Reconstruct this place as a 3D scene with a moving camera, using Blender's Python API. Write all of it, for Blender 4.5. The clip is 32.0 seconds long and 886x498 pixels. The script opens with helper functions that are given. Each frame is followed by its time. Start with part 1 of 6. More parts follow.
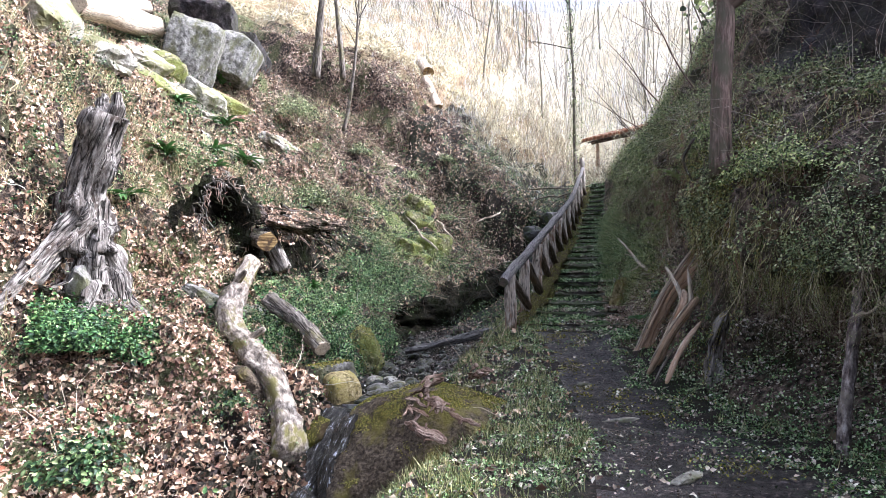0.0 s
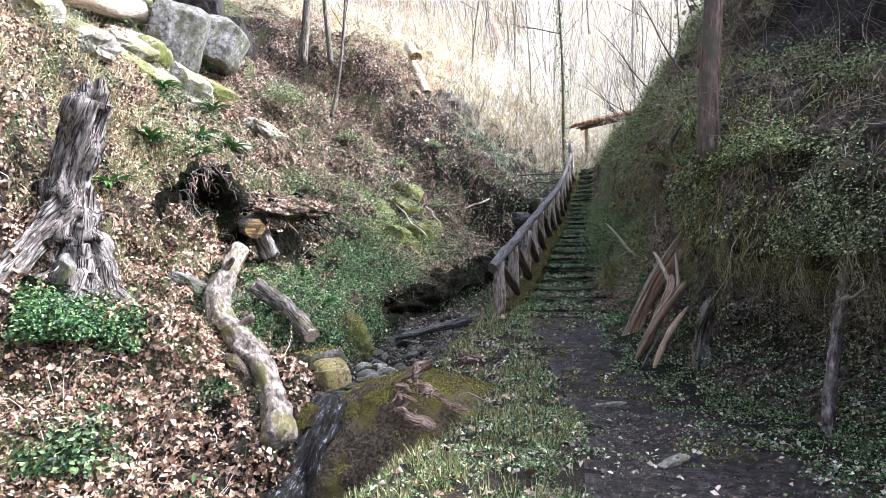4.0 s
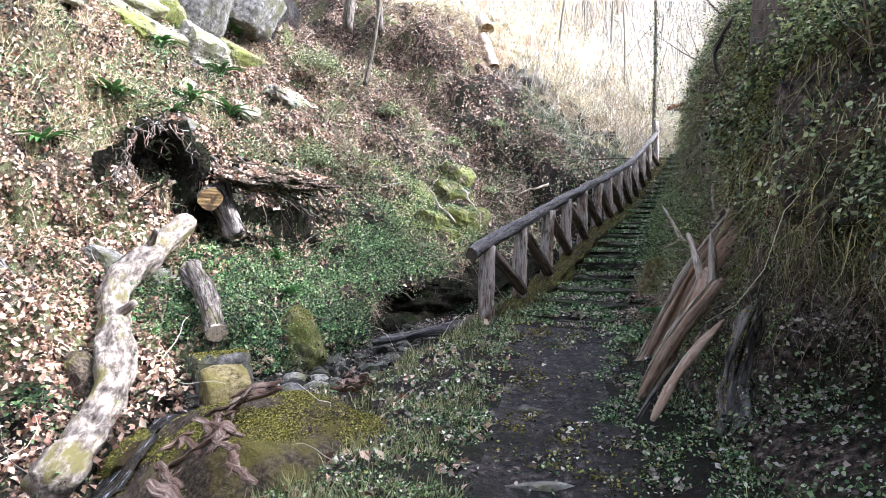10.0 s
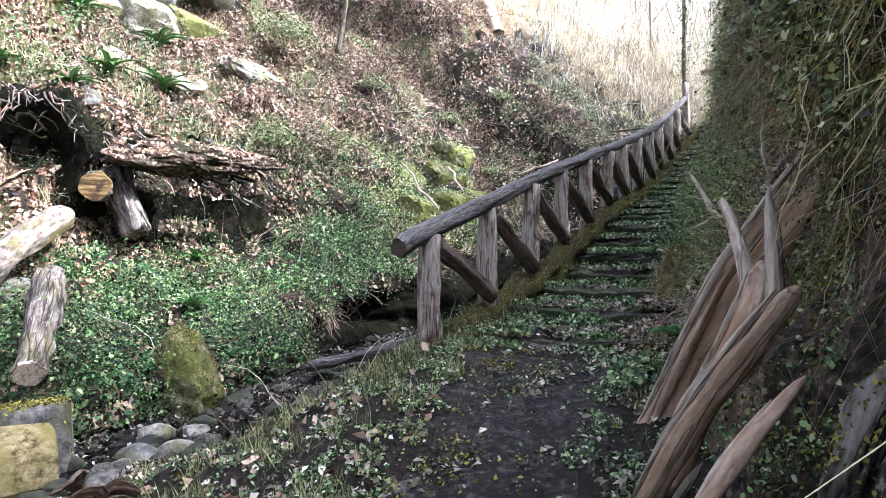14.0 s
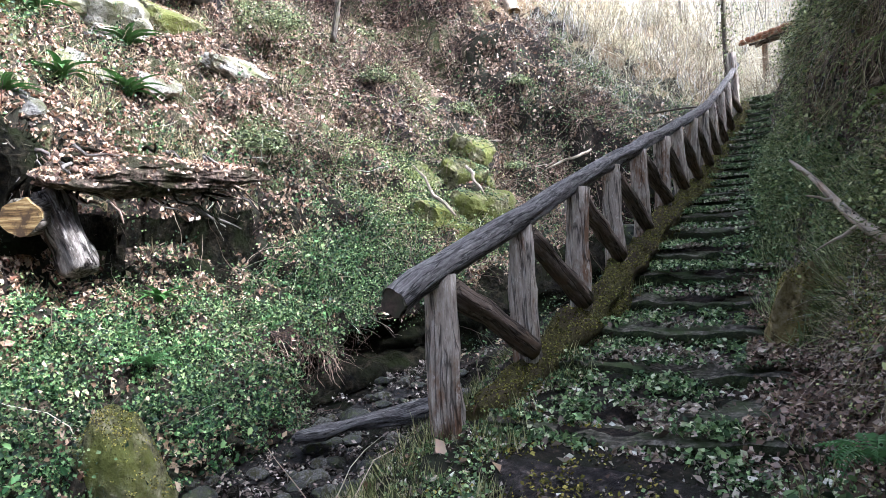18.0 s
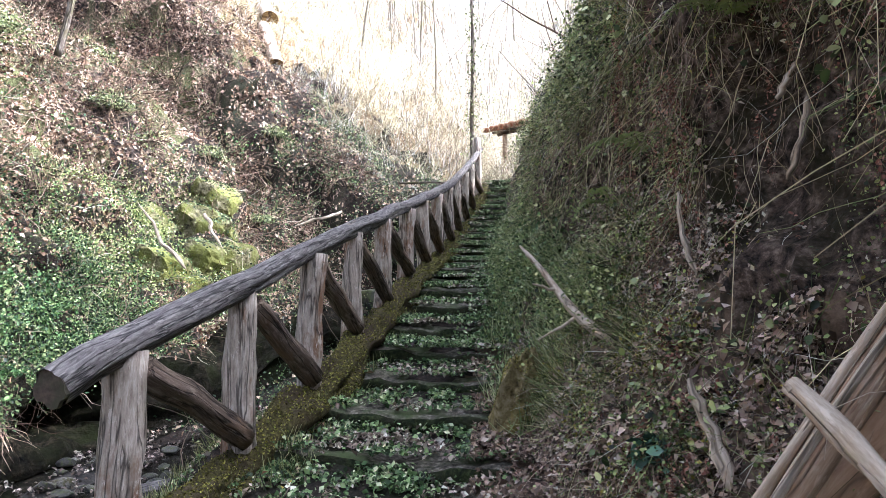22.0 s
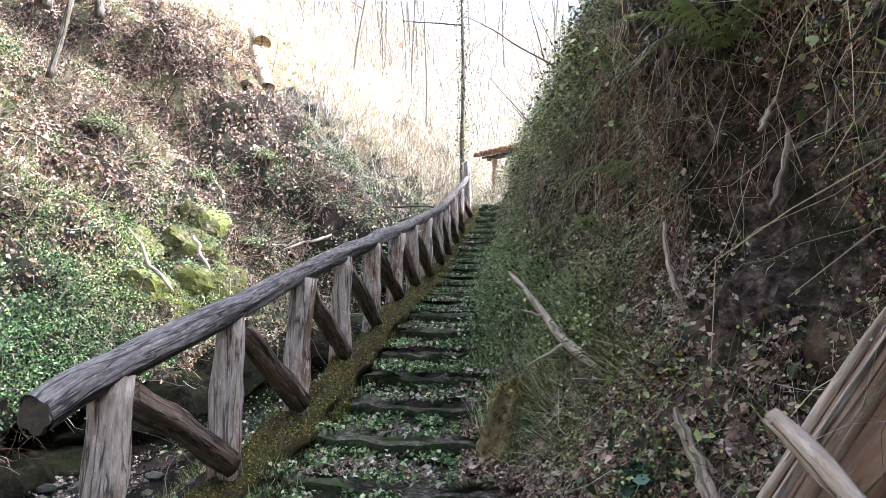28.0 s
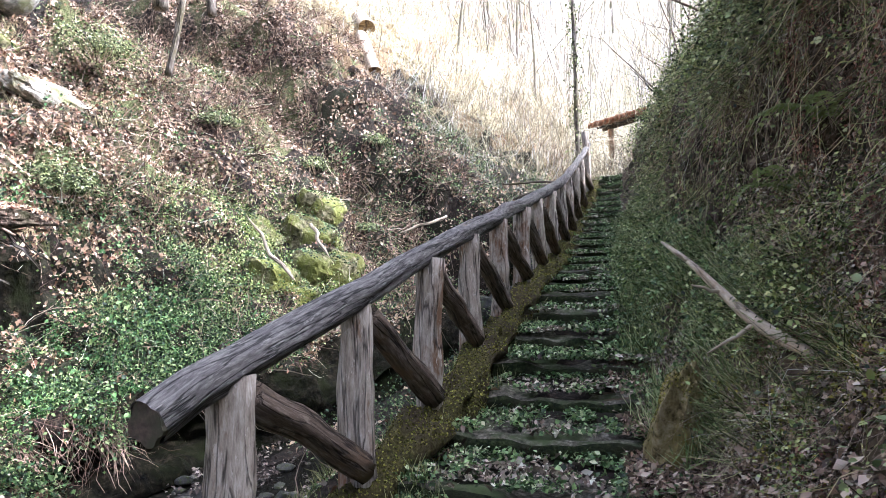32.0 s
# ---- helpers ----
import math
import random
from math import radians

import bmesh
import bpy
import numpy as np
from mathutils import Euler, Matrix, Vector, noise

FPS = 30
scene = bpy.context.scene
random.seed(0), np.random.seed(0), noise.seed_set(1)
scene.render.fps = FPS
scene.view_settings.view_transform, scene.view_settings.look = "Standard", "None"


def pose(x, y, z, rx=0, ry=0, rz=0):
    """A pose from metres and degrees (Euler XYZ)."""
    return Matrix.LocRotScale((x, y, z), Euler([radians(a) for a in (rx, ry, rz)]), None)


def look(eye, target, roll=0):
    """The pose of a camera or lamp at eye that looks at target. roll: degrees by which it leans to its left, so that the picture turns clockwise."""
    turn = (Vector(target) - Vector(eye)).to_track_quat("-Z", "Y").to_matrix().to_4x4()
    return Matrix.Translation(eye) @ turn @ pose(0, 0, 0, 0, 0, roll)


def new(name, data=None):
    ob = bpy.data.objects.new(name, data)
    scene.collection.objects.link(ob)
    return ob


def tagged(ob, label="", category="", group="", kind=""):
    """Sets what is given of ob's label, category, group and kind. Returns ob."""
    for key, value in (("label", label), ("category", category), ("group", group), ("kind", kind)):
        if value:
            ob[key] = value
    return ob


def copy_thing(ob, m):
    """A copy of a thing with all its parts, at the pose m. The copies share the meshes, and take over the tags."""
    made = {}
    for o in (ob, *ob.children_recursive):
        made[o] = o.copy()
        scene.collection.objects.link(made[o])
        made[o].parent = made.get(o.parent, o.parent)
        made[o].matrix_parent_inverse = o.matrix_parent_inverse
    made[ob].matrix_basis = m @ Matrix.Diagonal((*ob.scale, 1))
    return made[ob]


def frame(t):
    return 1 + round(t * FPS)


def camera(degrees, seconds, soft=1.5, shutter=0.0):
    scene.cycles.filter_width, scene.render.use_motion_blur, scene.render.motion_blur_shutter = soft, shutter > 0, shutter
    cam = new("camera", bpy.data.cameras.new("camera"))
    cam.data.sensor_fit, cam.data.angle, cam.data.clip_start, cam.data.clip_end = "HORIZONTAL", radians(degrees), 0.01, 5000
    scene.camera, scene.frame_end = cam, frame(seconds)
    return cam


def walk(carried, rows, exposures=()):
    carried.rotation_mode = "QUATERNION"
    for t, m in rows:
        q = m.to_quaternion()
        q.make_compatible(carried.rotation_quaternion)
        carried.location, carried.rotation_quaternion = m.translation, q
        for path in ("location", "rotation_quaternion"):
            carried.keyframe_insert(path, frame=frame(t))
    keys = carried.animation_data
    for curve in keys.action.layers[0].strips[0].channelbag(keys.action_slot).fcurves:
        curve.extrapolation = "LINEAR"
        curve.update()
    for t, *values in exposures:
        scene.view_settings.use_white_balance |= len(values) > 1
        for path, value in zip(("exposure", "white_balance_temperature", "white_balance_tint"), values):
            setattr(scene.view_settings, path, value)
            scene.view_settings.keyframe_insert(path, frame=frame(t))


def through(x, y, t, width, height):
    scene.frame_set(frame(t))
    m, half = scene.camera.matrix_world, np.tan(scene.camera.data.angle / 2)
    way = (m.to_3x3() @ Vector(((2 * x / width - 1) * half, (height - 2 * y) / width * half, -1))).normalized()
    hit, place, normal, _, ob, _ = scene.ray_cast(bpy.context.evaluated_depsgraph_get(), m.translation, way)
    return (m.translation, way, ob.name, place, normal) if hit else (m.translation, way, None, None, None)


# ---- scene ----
cam = camera(67.3, 32.0, 0.4, 0.1)

PATH = [
    (0, (2.747, -10.962, 0.592), (2.071, -9.083, 0.712), -0.64),
    (0.5, (2.746, -10.960, 0.597), (2.074, -9.081, 0.723), -0.83),
    (1, (2.740, -10.956, 0.602), (2.070, -9.075, 0.712), -0.90),
    (1.5, (2.743, -10.960, 0.589), (2.073, -9.078, 0.696), -0.88),
    (2, (2.745, -10.950, 0.587), (2.074, -9.068, 0.680), -0.78),
    (2.5, (2.737, -10.951, 0.589), (2.073, -9.067, 0.684), -0.79),
    (3, (2.744, -10.943, 0.592), (2.090, -9.055, 0.677), -1.13),
    (3.5, (2.746, -10.947, 0.603), (2.096, -9.058, 0.688), -1.04),
    (5.5, (2.841, -10.814, 0.526), (2.181, -8.927, 0.572), -0.63),
    (6, (2.904, -10.639, 0.561), (2.143, -8.793, 0.681), -0.70),
    (6.5, (2.996, -10.342, 0.493), (2.444, -8.422, 0.589), 1.97),
    (7, (3.087, -10.033, 0.433), (2.599, -8.095, 0.515), 1.07),
    (7.5, (3.336, -9.570, 0.297), (2.534, -7.749, 0.496), 1.78),
    (8, (3.410, -9.134, 0.241), (2.621, -7.299, 0.343), 2.49),
    (8.5, (3.512, -8.660, 0.303), (2.640, -6.866, 0.455), 0.71),
    (9, (3.593, -8.217, 0.346), (2.608, -6.477, 0.418), 1.41),
    (9.5, (3.592, -7.726, 0.288), (2.498, -6.053, 0.339), 2.62),
    (10, (3.481, -7.446, 0.411), (2.516, -5.697, 0.496), 1.56),
    (10.5, (3.489, -6.979, 0.376), (2.626, -5.175, 0.430), -0.71),
    (11, (3.512, -6.660, 0.442), (2.711, -4.828, 0.467), 1.19),
    (11.5, (3.469, -6.323, 0.492), (2.691, -4.486, 0.627), 1.30),
    (12, (3.501, -6.000, 0.476), (2.770, -4.141, 0.581), 0.39),
    (12.5, (3.507, -5.566, 0.528), (2.679, -3.747, 0.609), 0.15),
    (13, (3.371, -5.268, 0.494), (2.392, -3.525, 0.554), 0.36),
    (13.5, (3.228, -5.013, 0.556), (2.250, -3.271, 0.654), 0.85),
    (14, (3.095, -4.733, 0.520), (2.037, -3.037, 0.581), -0.11),
    (14.5, (2.997, -4.443, 0.559), (1.870, -2.791, 0.617), -2.41),
    (16.5, (2.514, -3.504, 0.750), (1.186, -2.009, 0.770), -3.15),
    (17, (2.347, -3.383, 0.767), (1.064, -1.851, 0.850), -2.59),
    (17.5, (2.207, -3.241, 0.861), (1.062, -1.604, 0.963), -2.64),
    (18, (2.185, -3.183, 0.877), (1.068, -1.525, 0.923), -2.99),
    (18.5, (2.163, -3.159, 0.874), (1.066, -1.489, 0.959), -0.93),
    (19, (2.159, -3.005, 0.875), (1.264, -1.220, 0.990), -0.66),
    (19.5, (2.218, -2.783, 0.971), (1.619, -0.876, 1.036), 0.19),
    (20, (2.189, -2.723, 0.994), (1.753, -0.776, 1.133), -0.30),
    (20.5, (2.163, -2.733, 0.986), (1.751, -0.785, 1.172), -0.91),
    (21, (2.149, -2.734, 0.983), (1.743, -0.784, 1.166), -0.59),
    (21.5, (2.145, -2.735, 0.990), (1.728, -0.789, 1.189), -0.28),
    (22, (2.134, -2.735, 0.992), (1.696, -0.794, 1.189), 0.26),
    (22.5, (2.136, -2.750, 0.995), (1.701, -0.809, 1.205), 0.42),
    (23, (2.141, -2.757, 0.993), (1.705, -0.819, 1.223), 0.35),
    (23.5, (2.138, -2.744, 0.992), (1.700, -0.805, 1.212), 0.11),
    (24, (2.143, -2.742, 0.989), (1.713, -0.801, 1.204), 0.21),
    (24.5, (2.147, -2.743, 0.992), (1.726, -0.800, 1.213), -0.29),
    (26.5, (2.141, -2.756, 0.993), (1.734, -0.812, 1.230), 0.08),
    (27, (2.145, -2.752, 0.996), (1.744, -0.807, 1.233), 0.39),
    (27.5, (2.146, -2.758, 1.004), (1.756, -0.814, 1.270), 0.49),
    (28, (2.142, -2.759, 1.007), (1.736, -0.819, 1.273), 0.57),
    (28.5, (2.118, -2.751, 1.001), (1.734, -0.804, 1.253), 0.50),
    (29, (2.072, -2.753, 1.000), (1.747, -0.794, 1.237), 0.07),
    (29.5, (2.048, -2.770, 0.996), (1.800, -0.801, 1.247), 0.15),
    (30, (2.022, -2.768, 0.999), (1.771, -0.797, 1.229), -0.24),
    (30.5, (1.975, -2.735, 0.993), (1.685, -0.765, 1.174), -0.28),
    (31, (1.968, -2.560, 0.973), (1.603, -0.601, 1.138), -1.52),
    (31.5, (1.949, -2.405, 1.044), (1.325, -0.519, 1.278), -0.55),
    (32, (1.798, -2.227, 1.024), (1.077, -0.374, 1.239), -0.93),
]
walk(cam, [(t, look(eye, target, roll)) for t, eye, target, roll in PATH], [(0, 2.01, 5340, 17), (9, 2.15, 5300, 17), (13, 2.40, 5330, 17), (15, 2.26, 5280, 17), (17, 2.03, 5230, 16), (18.5, 2.07, 5230, 15), (20, 2.61, 5450, 17), (30, 2.61, 5420, 17), (32, 2.42, 5400, 17)])

# ---- light ----
SUN_DIR = Vector((0.60, 0.21, 0.61)).normalized()
world = bpy.data.worlds.new("sky")
scene.world = world
world.use_nodes = True
sky = world.node_tree.nodes.new("ShaderNodeTexSky")
sky.sky_type = "NISHITA"
sky.sun_disc = False
sky.sun_elevation = math.asin(SUN_DIR.z)
sky.sun_rotation = math.atan2(SUN_DIR.x, SUN_DIR.y)
sky.air_density, sky.dust_density, sky.ozone_density = 0.6, 9.0, 0.3
background = world.node_tree.nodes["Background"]
background.inputs["Strength"].default_value = 0.15
haze = world.node_tree.nodes.new("ShaderNodeHueSaturation")
haze.inputs["Saturation"].default_value = 0.45
world.node_tree.links.new(sky.outputs["Color"], haze.inputs["Color"])
world.node_tree.links.new(haze.outputs["Color"], background.inputs["Color"])
sun = new("sun", bpy.data.lights.new("sun", "SUN"))
sun.data.energy, sun.data.angle, sun.data.color = 2.25, radians(0.6), (1.0, 0.93, 0.82)
sun.matrix_world = look(SUN_DIR * 40, (0, 0, 0))


# ---- materials ----
def tree_of(name, rough=0.9):
    m = bpy.data.materials.new(name)
    m.use_nodes = True
    nt = m.node_tree
    bsdf = nt.nodes["Principled BSDF"]
    bsdf.inputs["Roughness"].default_value = rough
    bsdf.inputs["Specular IOR Level"].default_value = 0.2
    return m, nt, bsdf


def ramp_of(nt, stops):
    r = nt.nodes.new("ShaderNodeValToRGB")
    els = r.color_ramp.elements
    for i, (p, c) in enumerate(stops):
        e = els[i] if i < 2 else els.new(p)
        e.position, e.color = p, (*c, 1)
    return r


def noise_of(nt, scale, detail=6, rough=0.6, stretch=(1, 1, 1), coord="Object"):
    tc = nt.nodes.new("ShaderNodeTexCoord")
    if coord == "rest":
        tc = nt.nodes.new("ShaderNodeAttribute")
        tc.attribute_name, coord = "rest", "Vector"
    mp = nt.nodes.new("ShaderNodeMapping")
    mp.inputs["Scale"].default_value = stretch
    n = nt.nodes.new("ShaderNodeTexNoise")
    n.inputs["Scale"].default_value, n.inputs["Detail"].default_value, n.inputs["Roughness"].default_value = scale, detail, rough
    nt.links.new(tc.outputs[coord], mp.inputs["Vector"])
    nt.links.new(mp.outputs["Vector"], n.inputs["Vector"])
    return n


def mix_of(nt, fac, a, b, kind="MIX"):
    m = nt.nodes.new("ShaderNodeMix")
    m.data_type, m.blend_type = "RGBA", kind
    for sock, v in ((m.inputs["Factor"], fac), (m.inputs["A"], a), (m.inputs["B"], b)):
        if hasattr(v, "is_linked"):
            nt.links.new(v, sock)
        elif isinstance(v, tuple):
            sock.default_value = (*v, 1)
        else:
            sock.default_value = v
    return m.outputs["Result"]


def bump_of(nt, bsdf, height, strength=0.5, distance=0.02):
    b = nt.nodes.new("ShaderNodeBump")
    b.inputs["Strength"].default_value, b.inputs["Distance"].default_value = strength, distance
    nt.links.new(height, b.inputs["Height"])
    nt.links.new(b.outputs["Normal"], bsdf.inputs["Normal"])


def mottled(name, stops, patch, patch_scale=1.2, grain=18, stretch=(1, 1, 1), rough=0.9, bump=0.6, dist=0.02, cover=(0.45, 0.62), coord="Object"):
    """Grain of the given colours, with larger patches of another colour over it."""
    m, nt, bsdf = tree_of(name, rough)
    g = noise_of(nt, grain, 8, 0.7, stretch, coord)
    r = ramp_of(nt, stops)
    nt.links.new(g.outputs["Fac"], r.inputs["Fac"])
    p = noise_of(nt, patch_scale, 5, 0.65, (1, 1, 0.6), coord)
    k = ramp_of(nt, [(cover[0], (0, 0, 0)), (cover[1], (1, 1, 1))])
    nt.links.new(p.outputs["Fac"], k.inputs["Fac"])
    nt.links.new(mix_of(nt, k.outputs["Color"], r.outputs["Color"], patch), bsdf.inputs["Base Color"])
    bump_of(nt, bsdf, g.outputs["Fac"], bump, dist)
    return m


def woody(name, stops, patch, grain=48, crack=20, cover=(0.55, 0.66), rough=0.85, depth=0.012, dark=0.2):
    """Weathered wood: short fibres along the grain, long open cracks, paler flecks and stained patches."""
    m, nt, bsdf = tree_of(name, rough)
    g = noise_of(nt, grain, 9, 0.75, (1, 1, 0.15), "rest")
    r = ramp_of(nt, stops)
    nt.links.new(g.outputs["Fac"], r.inputs["Fac"])
    p = noise_of(nt, 4.5, 6, 0.7, (1, 1, 0.4), "rest")
    k = ramp_of(nt, [(cover[0], (0, 0, 0)), (cover[1], (1, 1, 1))])
    nt.links.new(p.outputs["Fac"], k.inputs["Fac"])
    col = mix_of(nt, k.outputs["Color"], r.outputs["Color"], patch)
    f = noise_of(nt, 30, 5, 0.7, (1, 1, 0.3), "rest")
    kf = ramp_of(nt, [(0.58, (0, 0, 0)), (0.64, (0.75, 0.75, 0.75))])
    nt.links.new(f.outputs["Fac"], kf.inputs["Fac"])
    col = mix_of(nt, kf.outputs["Color"], col, stops[-1][1])
    c = noise_of(nt, crack, 3, 0.5, (1, 1, 0.07), "rest")
    kc = ramp_of(nt, [(0.465, (1, 1, 1)), (0.5, (dark, dark, dark)), (0.535, (1, 1, 1))])
    nt.links.new(c.outputs["Fac"], kc.inputs["Fac"])
    nt.links.new(mix_of(nt, 1.0, col, kc.outputs["Color"], "MULTIPLY"), bsdf.inputs["Base Color"])
    bump_of(nt, bsdf, mix_of(nt, 0.6, g.outputs["Fac"], kc.outputs["Color"]), 0.9, depth)
    return m


def leafy(name, stops, rough=0.55, through=0.25, gloss=0.25):
    """Leaves, each island with a shade of its own, with some light passing through."""
    m, nt, bsdf = tree_of(name, rough)
    bsdf.inputs["Specular IOR Level"].default_value = gloss
    geo = nt.nodes.new("ShaderNodeNewGeometry")
    r = ramp_of(nt, [(p, tuple(min(0.85, v * (0.30 + 1.1 * p)) for v in c)) for p, c in stops])
    nt.links.new(geo.outputs["Random Per Island"], r.inputs["Fac"])
    n = noise_of(nt, 25, 3)
    col = mix_of(nt, 0.25, r.outputs["Color"], n.outputs["Color"], "OVERLAY")
    nt.links.new(col, bsdf.inputs["Base Color"])
    if through:
        tr = nt.nodes.new("ShaderNodeBsdfTranslucent")
        nt.links.new(col, tr.inputs["Color"])
        ms = nt.nodes.new("ShaderNodeMixShader")
        ms.inputs["Fac"].default_value = through
        nt.links.new(bsdf.outputs["BSDF"], ms.inputs[1])
        nt.links.new(tr.outputs["BSDF"], ms.inputs[2])
        nt.links.new(ms.outputs["Shader"], nt.nodes["Material Output"].inputs["Surface"])
    return m


# Soil near black: shade in the gaps between leaves is put into its colour
SOIL = mottled("soil", [(0.38, (0.005, 0.004, 0.003)), (0.54, (0.022, 0.015, 0.011)), (0.7, (0.09, 0.065, 0.043))], (0.016, 0.018, 0.008), 0.9, 22, dist=0.03)
MUD = mottled("wet_mud", [(0.38, (0.006, 0.005, 0.006)), (0.52, (0.036, 0.029, 0.027)), (0.66, (0.17, 0.14, 0.125))], (0.022, 0.020, 0.014), 2.2, 16, rough=0.42, bump=1.0, dist=0.05, cover=(0.5, 0.62))
BARK = woody("grey_bark", [(0.34, (0.03, 0.024, 0.02)), (0.5, (0.13, 0.108, 0.088)), (0.66, (0.34, 0.305, 0.255))], (0.11, 0.098, 0.05), 26, 9, (0.5, 0.62), 0.9, 0.02)
LOGBARK = mottled("flaking_bark", [(0.36, (0.04, 0.032, 0.025)), (0.5, (0.20, 0.165, 0.13)), (0.64, (0.46, 0.41, 0.34))], (0.13, 0.115, 0.04), 3.0, 16, (1, 1, 0.4), dist=0.03, bump=1.0, cover=(0.52, 0.62), coord="rest")
DARKWOOD = woody("dark_wood", [(0.34, (0.035, 0.025, 0.018)), (0.5, (0.105, 0.078, 0.058)), (0.68, (0.23, 0.185, 0.145))], (0.13, 0.085, 0.052), 40, 16)
ENDGRAIN = mottled("sawn_wood", [(0.36, (0.05, 0.03, 0.014)), (0.5, (0.22, 0.14, 0.055)), (0.62, (0.46, 0.34, 0.16))], (0.07, 0.045, 0.025), 5, 7, (0.3, 0.3, 4.5), dist=0.006, cover=(0.52, 0.6))
MOSS = mottled("moss", [(0.3, (0.02, 0.025, 0.006)), (0.55, (0.10, 0.10, 0.015)), (0.75, (0.24, 0.21, 0.035))], (0.05, 0.035, 0.015), 2.2, 45, bump=0.9, dist=0.02)
KERBMOSS = mottled("brown_moss", [(0.34, (0.02, 0.017, 0.007)), (0.52, (0.075, 0.065, 0.02)), (0.72, (0.17, 0.15, 0.05))], (0.06, 0.045, 0.025), 3.0, 38, bump=1.0, dist=0.03)
RISERMOSS = mottled("wet_dark_moss", [(0.36, (0.006, 0.009, 0.004)), (0.52, (0.025, 0.035, 0.012)), (0.7, (0.08, 0.10, 0.035))], (0.03, 0.03, 0.015), 3.0, 30, bump=1.0, dist=0.03)
STONE = mottled("grey_stone", [(0.36, (0.05, 0.047, 0.04)), (0.5, (0.17, 0.16, 0.145)), (0.68, (0.36, 0.345, 0.31))], (0.09, 0.09, 0.045), 2.5, 9, dist=0.05, bump=1.0)
# Wet stone, taken darker still so the gully's shade lies in its colour
DARKSTONE = mottled("wet_shaded_stone", [(0.34, (0.012, 0.012, 0.012)), (0.55, (0.045, 0.043, 0.042)), (0.75, (0.13, 0.125, 0.12))], (0.05, 0.06, 0.02), 3, 14, rough=0.4)

BANKEARTH = mottled("bank_earth", [(0.40, (0.010, 0.008, 0.006)), (0.53, (0.115, 0.082, 0.062)), (0.68, (0.38, 0.30, 0.235))], (0.03, 0.028, 0.012), 2.4, 14, dist=0.06, bump=1.0)
BANKLITTER = leafy("withered_leaves", [(0.0, (0.07, 0.042, 0.028)), (0.45, (0.28, 0.19, 0.13)), (0.85, (0.44, 0.33, 0.24)), (1.0, (0.54, 0.45, 0.36))], 0.6, 0.1, 0.35)
BRACKEN = leafy("dead_bracken", [(0.0, (0.04, 0.024, 0.018)), (0.5, (0.14, 0.088, 0.066)), (1.0, (0.34, 0.25, 0.19))], 0.8, 0.1)
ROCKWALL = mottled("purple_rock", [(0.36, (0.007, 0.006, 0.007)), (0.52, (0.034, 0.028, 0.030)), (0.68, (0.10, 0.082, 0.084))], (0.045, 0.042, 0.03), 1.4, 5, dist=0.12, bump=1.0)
MOSSSTEM = leafy("mossy_stems", [(0.0, (0.075, 0.075, 0.024)), (0.5, (0.26, 0.25, 0.085)), (1.0, (0.48, 0.45, 0.22))], 0.8, 0.1)
PALEGRASS = leafy("bleached_grass", [(0.0, (0.40, 0.36, 0.22)), (0.5, (0.62, 0.58, 0.40)), (1.0, (0.82, 0.79, 0.64))], 0.7, 0.3)
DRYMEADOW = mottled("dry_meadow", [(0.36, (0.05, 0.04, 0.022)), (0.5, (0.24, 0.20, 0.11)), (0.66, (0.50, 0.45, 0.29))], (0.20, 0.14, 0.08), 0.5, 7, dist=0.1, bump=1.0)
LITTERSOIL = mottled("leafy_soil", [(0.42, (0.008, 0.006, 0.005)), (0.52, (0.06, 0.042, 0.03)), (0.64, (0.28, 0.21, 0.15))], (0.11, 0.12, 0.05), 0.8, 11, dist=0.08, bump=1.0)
# Far meadow, its colour paled so that overexposed sunlight clips to white
GLAREMEADOW = mottled("glare_meadow", [(0.36, (0.20, 0.175, 0.11)), (0.5, (0.40, 0.36, 0.255)), (0.66, (0.58, 0.54, 0.42))], (0.36, 0.31, 0.21), 0.4, 5, dist=0.1, bump=0.6)
CLAY = mottled("red_clay", [(0.36, (0.014, 0.010, 0.007)), (0.5, (0.115, 0.078, 0.054)), (0.66, (0.30, 0.22, 0.155))], (0.09, 0.07, 0.04), 1.5, 9, dist=0.04)
# Bed colour near black, with the shade of the deep gully in it
BED = mottled("stream_bed", [(0.38, (0.003, 0.003, 0.003)), (0.54, (0.018, 0.016, 0.014)), (0.7, (0.075, 0.064, 0.055))], (0.016, 0.015, 0.012), 2.5, 14, rough=0.7, dist=0.04)
DEAD = leafy("dead_leaves", [(0.0, (0.05, 0.026, 0.016)), (0.25, (0.20, 0.105, 0.062)), (0.55, (0.42, 0.27, 0.17)), (0.9, (0.62, 0.48, 0.34)), (1.0, (0.22, 0.085, 0.05))], 0.6, 0.1, 0.35)
PALELEAF = leafy("bleached_leaves", [(0.0, (0.13, 0.09, 0.063)), (0.5, (0.32, 0.25, 0.185)), (0.85, (0.52, 0.45, 0.36)), (1.0, (0.66, 0.60, 0.50))], 0.6, 0.1, 0.35)
IVY = leafy("ivy_leaves", [(0.0, (0.010, 0.026, 0.013)), (0.4, (0.040, 0.085, 0.034)), (0.75, (0.105, 0.170, 0.060)), (1.0, (0.25, 0.30, 0.13))], 0.48, 0.16, 0.26)
DARKIVY = leafy("dark_ivy", [(0.0, (0.014, 0.026, 0.011)), (0.42, (0.13, 0.175, 0.07)), (0.88, (0.34, 0.39, 0.18)), (1.0, (0.50, 0.51, 0.30))], 0.48, 0.16, 0.26)
